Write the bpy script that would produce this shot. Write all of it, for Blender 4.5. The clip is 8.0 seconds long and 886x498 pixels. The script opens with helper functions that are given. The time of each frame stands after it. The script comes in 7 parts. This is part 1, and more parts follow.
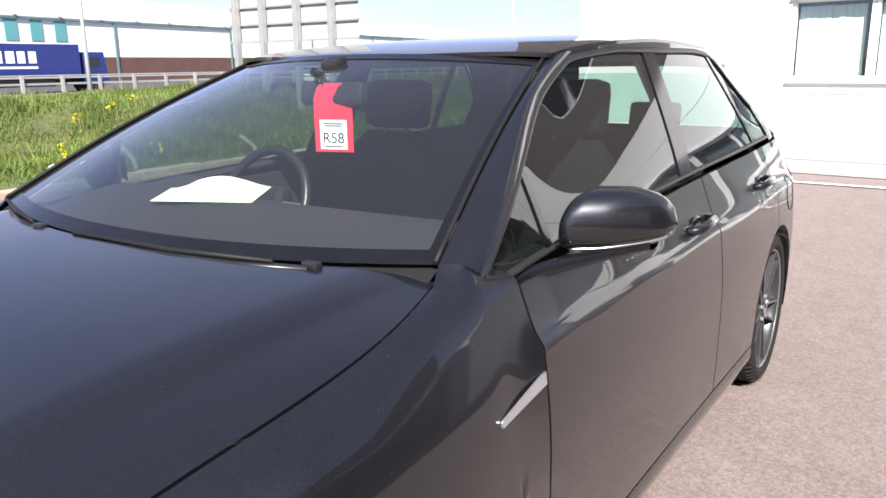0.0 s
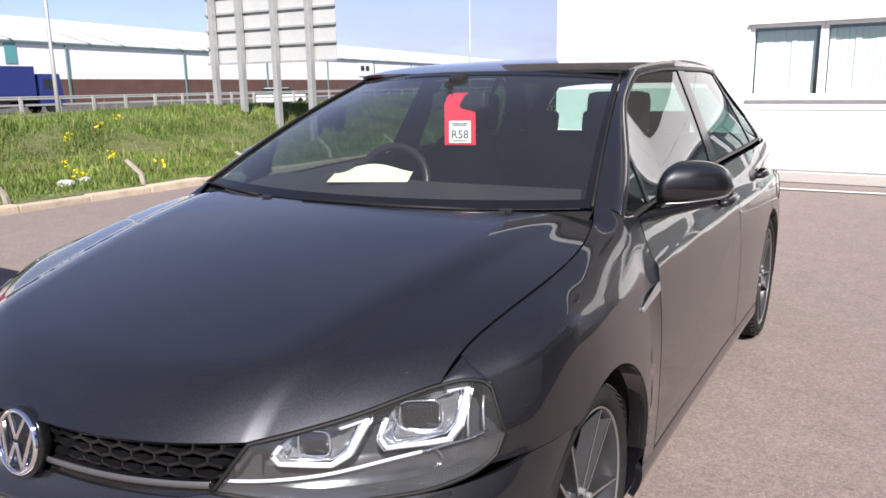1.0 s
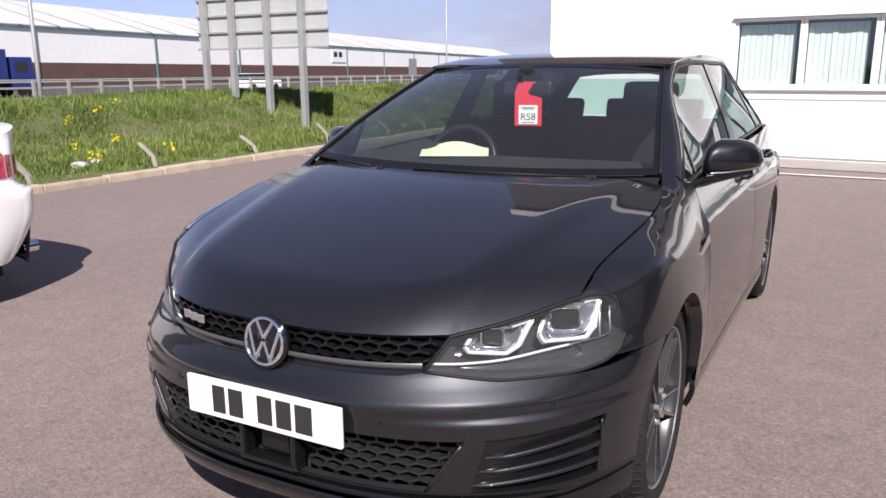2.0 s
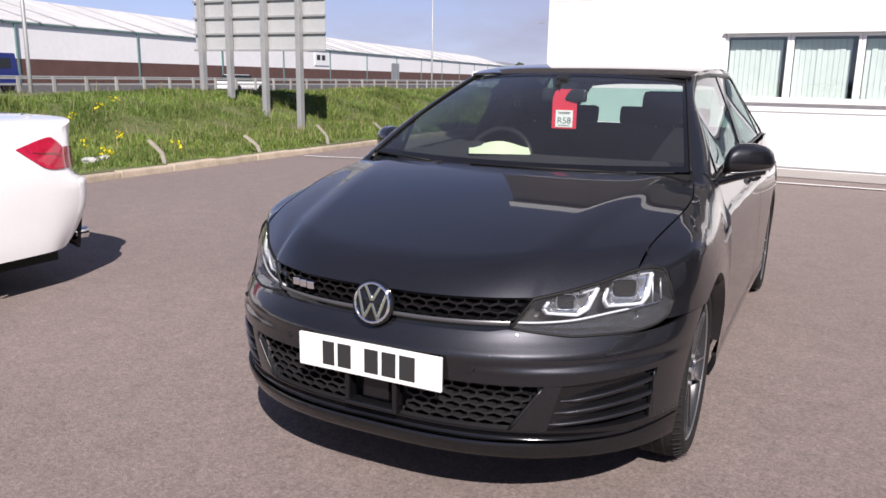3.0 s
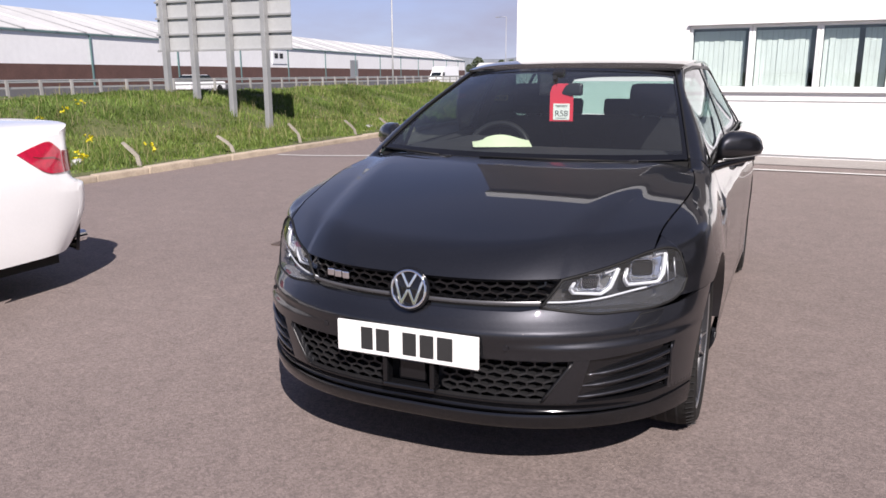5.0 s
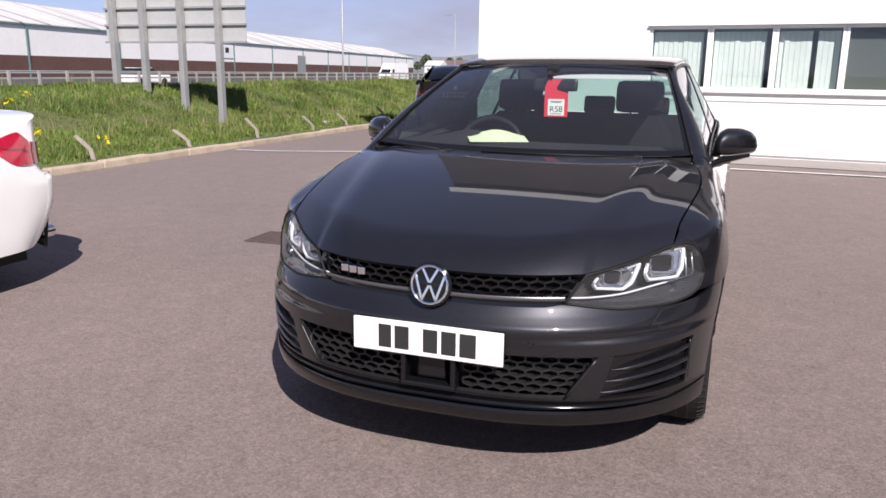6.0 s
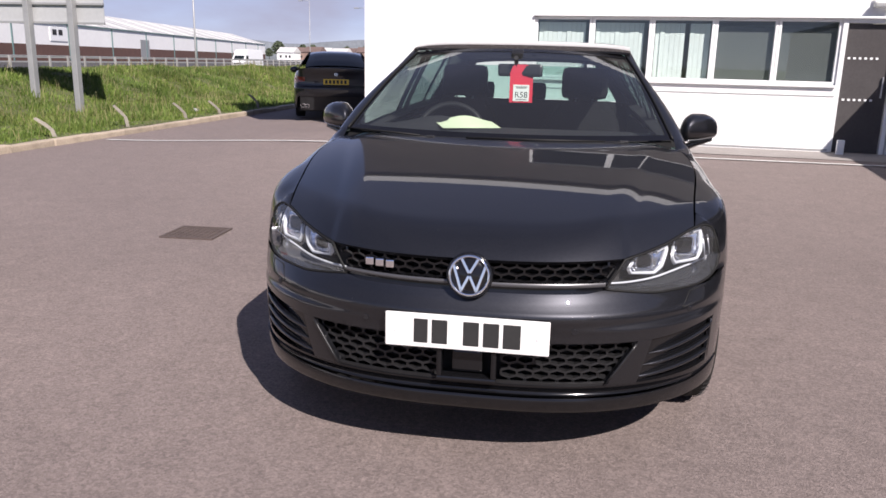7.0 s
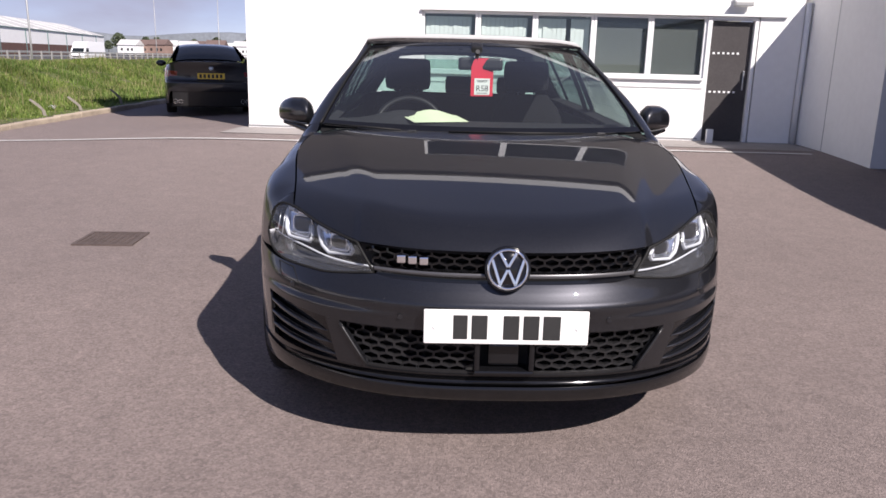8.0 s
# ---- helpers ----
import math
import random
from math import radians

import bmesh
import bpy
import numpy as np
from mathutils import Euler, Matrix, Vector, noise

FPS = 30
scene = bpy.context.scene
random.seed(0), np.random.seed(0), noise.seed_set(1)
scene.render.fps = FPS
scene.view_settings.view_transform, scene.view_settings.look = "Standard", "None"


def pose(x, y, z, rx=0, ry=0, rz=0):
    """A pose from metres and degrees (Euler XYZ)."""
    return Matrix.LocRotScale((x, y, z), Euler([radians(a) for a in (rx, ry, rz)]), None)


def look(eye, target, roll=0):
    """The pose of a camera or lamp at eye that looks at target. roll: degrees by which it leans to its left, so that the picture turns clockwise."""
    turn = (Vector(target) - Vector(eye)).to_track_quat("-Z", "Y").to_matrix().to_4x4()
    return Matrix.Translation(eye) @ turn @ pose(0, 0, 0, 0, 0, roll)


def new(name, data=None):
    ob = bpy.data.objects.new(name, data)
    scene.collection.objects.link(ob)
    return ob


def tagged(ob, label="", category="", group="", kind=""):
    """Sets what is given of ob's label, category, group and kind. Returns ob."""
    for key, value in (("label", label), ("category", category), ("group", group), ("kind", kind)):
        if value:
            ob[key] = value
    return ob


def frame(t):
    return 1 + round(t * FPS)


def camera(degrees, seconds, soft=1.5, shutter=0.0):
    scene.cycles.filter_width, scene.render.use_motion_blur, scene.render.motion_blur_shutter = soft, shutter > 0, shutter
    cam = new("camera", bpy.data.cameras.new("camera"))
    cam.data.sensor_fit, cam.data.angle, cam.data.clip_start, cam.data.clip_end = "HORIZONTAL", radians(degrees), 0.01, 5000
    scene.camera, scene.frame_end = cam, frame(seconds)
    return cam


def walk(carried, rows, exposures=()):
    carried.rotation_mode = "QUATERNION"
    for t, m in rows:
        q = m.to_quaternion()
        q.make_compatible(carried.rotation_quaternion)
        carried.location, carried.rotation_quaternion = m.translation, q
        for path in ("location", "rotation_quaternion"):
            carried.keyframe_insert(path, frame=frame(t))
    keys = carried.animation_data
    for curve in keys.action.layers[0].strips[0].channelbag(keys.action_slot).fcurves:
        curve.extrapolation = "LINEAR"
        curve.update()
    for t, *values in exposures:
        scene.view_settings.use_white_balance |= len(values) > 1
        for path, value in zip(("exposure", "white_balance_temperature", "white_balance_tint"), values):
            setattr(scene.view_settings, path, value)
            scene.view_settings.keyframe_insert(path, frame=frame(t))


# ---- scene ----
FOV = 59.93
cam = camera(FOV, 8.0, soft=1.6)
PATH = [
    (0, (1.500, 0.135, 1.366), (0.423, 1.754, 0.899), -0.83),
    (0.5, (1.506, -0.336, 1.356), (0.447, 1.312, 0.953), -0.72),
    (1, (1.430, -0.759, 1.349), (0.448, 0.933, 0.932), -0.94),
    (1.5, (1.350, -1.123, 1.354), (0.455, 0.608, 0.907), -0.59),
    (2, (1.314, -1.443, 1.364), (0.401, 0.279, 0.915), -0.39),
    (2.2, (1.287, -1.566, 1.356), (0.382, 0.161, 0.913), 0.03),
    (3.5, (1.179, -2.070, 1.372), (0.335, -0.309, 0.940), 0.53),
    (4, (1.134, -2.134, 1.374), (0.310, -0.366, 0.930), -0.48),
    (4.5, (1.100, -2.154, 1.373), (0.305, -0.374, 0.929), -0.17),
    (5, (1.082, -2.173, 1.372), (0.304, -0.385, 0.927), -0.21),
    (5.2, (1.076, -2.192, 1.384), (0.313, -0.399, 0.934), -0.08),
    (6.5, (0.570, -2.235, 1.330), (0.064, -0.355, 0.874), 1.08),
    (7, (0.270, -2.267, 1.323), (-0.027, -0.346, 0.850), 1.36),
    (7.5, (-0.004, -2.261, 1.303), (-0.121, -0.323, 0.824), 1.53),
    (8, (-0.276, -2.279, 1.309), (-0.216, -0.338, 0.830), 1.49),
]
EXPOSURES = [(0.0, 1.62, 6380, 11), (0.5, 1.46, 6380, 11), (1.0, 1.22, 6380, 12), (1.5, 1.0, 6380, 14), (2.0, 0.90, 6380, 15), (3.5, 0.78, 6380, 15), (8.0, 0.76, 6380, 16)]
walk(cam, [(t, look(eye, target, roll)) for t, eye, target, roll in PATH], EXPOSURES)

# ---- world and light ----
SUN_DIR = Vector((0.65, -0.93, 1.03)).normalized()
sun_el = math.asin(SUN_DIR.z)
sun_az = math.atan2(SUN_DIR.x, SUN_DIR.y)
world = bpy.data.worlds.new("world")
scene.world = world
world.use_nodes = True
wn = world.node_tree
sky = wn.nodes.new("ShaderNodeTexSky")
sky.sky_type = "NISHITA"
sky.sun_disc = False
sky.sun_elevation = sun_el
sky.sun_rotation = sun_az
sky.air_density, sky.dust_density, sky.ozone_density = 0.55, 0.0, 2.4
tint = wn.nodes.new("ShaderNodeMix")
tint.data_type, tint.blend_type = "RGBA", "MULTIPLY"
tint.inputs[0].default_value = 1.0
tint.inputs[7].default_value = (1.0, 0.925, 0.995, 1)
wn.links.new(sky.outputs[0], tint.inputs[6])
# thin uneven high cloud
sky_tc = wn.nodes.new("ShaderNodeTexCoord")
sky_map = wn.nodes.new("ShaderNodeMapping")
sky_map.inputs["Scale"].default_value = (1.0, 1.0, 3.0)
wn.links.new(sky_tc.outputs["Generated"], sky_map.inputs["Vector"])
veil = wn.nodes.new("ShaderNodeTexNoise")
veil.inputs["Scale"].default_value, veil.inputs["Detail"].default_value, veil.inputs["Roughness"].default_value = 2.6, 7.0, 0.55
wn.links.new(sky_map.outputs[0], veil.inputs["Vector"])
veil_amt = wn.nodes.new("ShaderNodeMapRange")
for key, value in (("From Min", 0.36), ("From Max", 0.72), ("To Min", 0.45), ("To Max", 0.95)):
    veil_amt.inputs[key].default_value = value
wn.links.new(veil.outputs["Fac"], veil_amt.inputs["Value"])
# the haze thins out with height
sky_sep = wn.nodes.new("ShaderNodeSeparateXYZ")
wn.links.new(sky_tc.outputs["Generated"], sky_sep.inputs[0])
thin = wn.nodes.new("ShaderNodeMapRange")
for key, value in (("From Min", 0.05), ("From Max", 0.50), ("To Min", 1.0), ("To Max", 0.34)):
    thin.inputs[key].default_value = value
wn.links.new(sky_sep.outputs["Z"], thin.inputs["Value"])
veil_all = wn.nodes.new("ShaderNodeMath")
veil_all.operation = "MULTIPLY"
wn.links.new(veil_amt.outputs[0], veil_all.inputs[0])
wn.links.new(thin.outputs[0], veil_all.inputs[1])
cloud = wn.nodes.new("ShaderNodeMix")
cloud.data_type = "RGBA"
cloud.inputs[7].default_value = (3.25, 3.25, 4.1, 1)
wn.links.new(veil_all.outputs[0], cloud.inputs[0])
wn.links.new(tint.outputs[2], cloud.inputs[6])
wn.links.new(cloud.outputs[2], wn.nodes["Background"].inputs[0])
wn.nodes["Background"].inputs[1].default_value = 0.080
lamp = bpy.data.lights.new("sun", "SUN")
lamp.energy, lamp.angle, lamp.color = 4.75, radians(0.53), (1.0, 0.93, 0.85)
sun = new("sun", lamp)
sun.matrix_world = look(SUN_DIR * 60, (0, 0, 0))


# ---- materials ----
def node(nt, kind, **kw):
    n = nt.nodes.new(kind)
    for k, v in kw.items():
        n.inputs[k].default_value = v
    return n


def mat(name, col, rough=0.6, metal=0.0, var=0.12, scale=6.0, bump=0.0, bscale=60.0, coat=0.0, col2=None, piece=0.0, spec=0.5, coat_ior=1.5):
    """Principled surface with colour variation at two scales and fine relief."""
    m = bpy.data.materials.new(name)
    m.use_nodes = True
    nt = m.node_tree
    b = nt.nodes["Principled BSDF"]
    b.inputs["Metallic"].default_value = metal
    b.inputs["Coat Weight"].default_value = coat
    b.inputs["Coat Roughness"].default_value = 0.012
    b.inputs["Coat IOR"].default_value = coat_ior
    b.inputs["Specular IOR Level"].default_value = spec
    tc = nt.nodes.new("ShaderNodeTexCoord")
    n1 = node(nt, "ShaderNodeTexNoise", Scale=scale, Detail=5.0, Roughness=0.6)
    n2 = node(nt, "ShaderNodeTexNoise", Scale=scale * 11, Detail=3.0)
    nt.links.new(tc.outputs["Object"], n1.inputs["Vector"])
    nt.links.new(tc.outputs["Object"], n2.inputs["Vector"])
    add = nt.nodes.new("ShaderNodeMath")
    add.operation = "MULTIPLY_ADD"
    add.inputs[1].default_value = 0.45
    nt.links.new(n2.outputs["Fac"], add.inputs[0])
    sc = nt.nodes.new("ShaderNodeMath")
    sc.operation = "MULTIPLY"
    sc.inputs[1].default_value = 0.55
    nt.links.new(n1.outputs["Fac"], sc.inputs[0])
    nt.links.new(sc.outputs[0], add.inputs[2])
    ramp = nt.nodes.new("ShaderNodeValToRGB")
    c2 = col2 if col2 else [min(1, c * (1 + var)) for c in col]
    c1 = col if col2 else [c * (1 - var) for c in col]
    ramp.color_ramp.elements[0].position, ramp.color_ramp.elements[1].position = 0.34, 0.66
    ramp.color_ramp.elements[0].color, ramp.color_ramp.elements[1].color = (*c1, 1), (*c2, 1)
    nt.links.new(add.outputs[0], ramp.inputs[0])
    out = ramp.outputs[0]
    if piece:
        oi = nt.nodes.new("ShaderNodeObjectInfo")
        hs = nt.nodes.new("ShaderNodeHueSaturation")
        mr = node(nt, "ShaderNodeMapRange", **{"To Min": 1 - piece, "To Max": 1 + piece})
        nt.links.new(oi.outputs["Random"], mr.inputs["Value"])
        nt.links.new(mr.outputs[0], hs.inputs["Value"])
        nt.links.new(out, hs.inputs["Color"])
        out = hs.outputs[0]
    nt.links.new(out, b.inputs["Base Color"])
    rr = node(nt, "ShaderNodeMapRange", **{"To Min": max(0.0, rough * 0.85), "To Max": min(1.0, rough * 1.15)})
    nt.links.new(n1.outputs["Fac"], rr.inputs["Value"])
    nt.links.new(rr.outputs[0], b.inputs["Roughness"])
    if bump:
        n3 = node(nt, "ShaderNodeTexNoise", Scale=bscale, Detail=4.0)
        nt.links.new(tc.outputs["Object"], n3.inputs["Vector"])
        bp = node(nt, "ShaderNodeBump", Strength=bump, Distance=0.01)
        nt.links.new(n3.outputs["Fac"], bp.inputs["Height"])
        nt.links.new(bp.outputs[0], b.inputs["Normal"])
    return m


def pane(name, tint, gloss=1.0, haze=0.0):
    """Thin tinted glass: see-through, with a sharp gloss that grows at a low angle."""
    m = bpy.data.materials.new(name)
    m.use_nodes = True
    nt = m.node_tree
    nt.nodes.remove(nt.nodes["Principled BSDF"])
    tr = node(nt, "ShaderNodeBsdfTransparent", Color=(*tint, 1))
    gl = node(nt, "ShaderNodeBsdfGlossy", Roughness=0.01, Color=(0.95, 0.97, 1.0, 1))
    lw = node(nt, "ShaderNodeLayerWeight", Blend=0.5)
    pw = nt.nodes.new("ShaderNodeMath")
    pw.operation = "POWER"
    pw.inputs[1].default_value = 5.0
    nt.links.new(lw.outputs["Facing"], pw.inputs[0])
    mu = nt.nodes.new("ShaderNodeMath")
    mu.operation = "MULTIPLY_ADD"
    mu.inputs[1].default_value = 0.9 * gloss
    mu.inputs[2].default_value = 0.06 * gloss
    nt.links.new(pw.outputs[0], mu.inputs[0])
    mx = nt.nodes.new("ShaderNodeMixShader")
    nt.links.new(mu.outputs[0], mx.inputs[0])
    nt.links.new(tr.outputs[0], mx.inputs[1])
    nt.links.new(gl.outputs[0], mx.inputs[2])
    last = mx.outputs[0]
    if haze:
        df = node(nt, "ShaderNodeBsdfDiffuse", Color=(0.5, 0.5, 0.5, 1))
        m2 = nt.nodes.new("ShaderNodeMixShader")
        m2.inputs[0].default_value = haze
        nt.links.new(last, m2.inputs[1])
        nt.links.new(df.outputs[0], m2.inputs[2])
        last = m2.outputs[0]
    nt.links.new(last, nt.nodes["Material Output"].inputs[0])
    return m


def tarmac_mat():
    """Worn tarmac: brown-grey binder with pale and dark chippings of two sizes."""
    m = mat("tarmac", (0.180, 0.145, 0.134), 0.85, var=0.09, scale=0.5, bump=0.6, bscale=150)
    nt = m.node_tree
    b = nt.nodes["Principled BSDF"]
    tc = next(n for n in nt.nodes if n.type == "TEX_COORD")
    out = b.inputs["Base Color"].links[0].from_socket
    for scale, lo, hi in ((125.0, 0.76, 1.24), (58.0, 0.90, 1.11), (9.0, 0.97, 1.03)):
        vo = node(nt, "ShaderNodeTexVoronoi", Scale=scale)
        nt.links.new(tc.outputs["Object"], vo.inputs["Vector"])
        sep = nt.nodes.new("ShaderNodeSeparateColor")
        nt.links.new(vo.outputs["Color"], sep.inputs[0])
        mr = node(nt, "ShaderNodeMapRange", **{"To Min": lo, "To Max": hi})
        nt.links.new(sep.outputs[0], mr.inputs["Value"])
        mul = nt.nodes.new("ShaderNodeMix")
        mul.data_type, mul.blend_type = "RGBA", "MULTIPLY"
        mul.inputs[0].default_value = 1.0
        nt.links.new(out, mul.inputs[6])
        nt.links.new(mr.outputs[0], mul.inputs[7])
        out = mul.outputs[2]
    nt.links.new(out, b.inputs["Base Color"])
    return m


def dusty(m, col=(0.075, 0.072, 0.07)):
    """Adds sparse dust specks and a thin uneven film of dust to a car's paint."""
    nt = m.node_tree
    b = nt.nodes["Principled BSDF"]
    base = b.inputs["Base Color"].links[0].from_socket
    tc = next(n for n in nt.nodes if n.type == "TEX_COORD")
    vo = node(nt, "ShaderNodeTexVoronoi", Scale=75.0)
    nt.links.new(tc.outputs["Object"], vo.inputs["Vector"])
    sep = nt.nodes.new("ShaderNodeSeparateColor")
    nt.links.new(vo.outputs["Color"], sep.inputs[0])
    some = node(nt, "ShaderNodeMapRange", **{"From Min": 0.945, "From Max": 1.0, "To Min": 0.0, "To Max": 0.15})
    nt.links.new(sep.outputs[0], some.inputs["Value"])
    near = nt.nodes.new("ShaderNodeMath")
    near.operation = "LESS_THAN"
    nt.links.new(vo.outputs["Distance"], near.inputs[0])
    nt.links.new(some.outputs[0], near.inputs[1])
    mx = nt.nodes.new("ShaderNodeMix")
    mx.data_type = "RGBA"
    mx.inputs[7].default_value = (*col, 1)
    nt.links.new(near.outputs[0], mx.inputs[0])
    nt.links.new(base, mx.inputs[6])
    film = node(nt, "ShaderNodeTexNoise", Scale=2.2, Detail=6.0, Roughness=0.65)
    nt.links.new(tc.outputs["Object"], film.inputs["Vector"])
    amt = node(nt, "ShaderNodeMapRange", **{"From Min": 0.45, "From Max": 0.75, "To Min": 0.0, "To Max": 0.035})
    nt.links.new(film.outputs["Fac"], amt.inputs["Value"])
    m2 = nt.nodes.new("ShaderNodeMix")
    m2.data_type = "RGBA"
    m2.inputs[7].default_value = (*col, 1)
    nt.links.new(amt.outputs[0], m2.inputs[0])
    nt.links.new(mx.outputs[2], m2.inputs[6])
    nt.links.new(m2.outputs[2], b.inputs["Base Color"])
    cr = node(nt, "ShaderNodeMapRange", **{"From Min": 0.4, "From Max": 0.8, "To Min": 0.006, "To Max": 0.022})
    nt.links.new(film.outputs["Fac"], cr.inputs["Value"])
    nt.links.new(cr.outputs[0], b.inputs["Coat Roughness"])
    return m


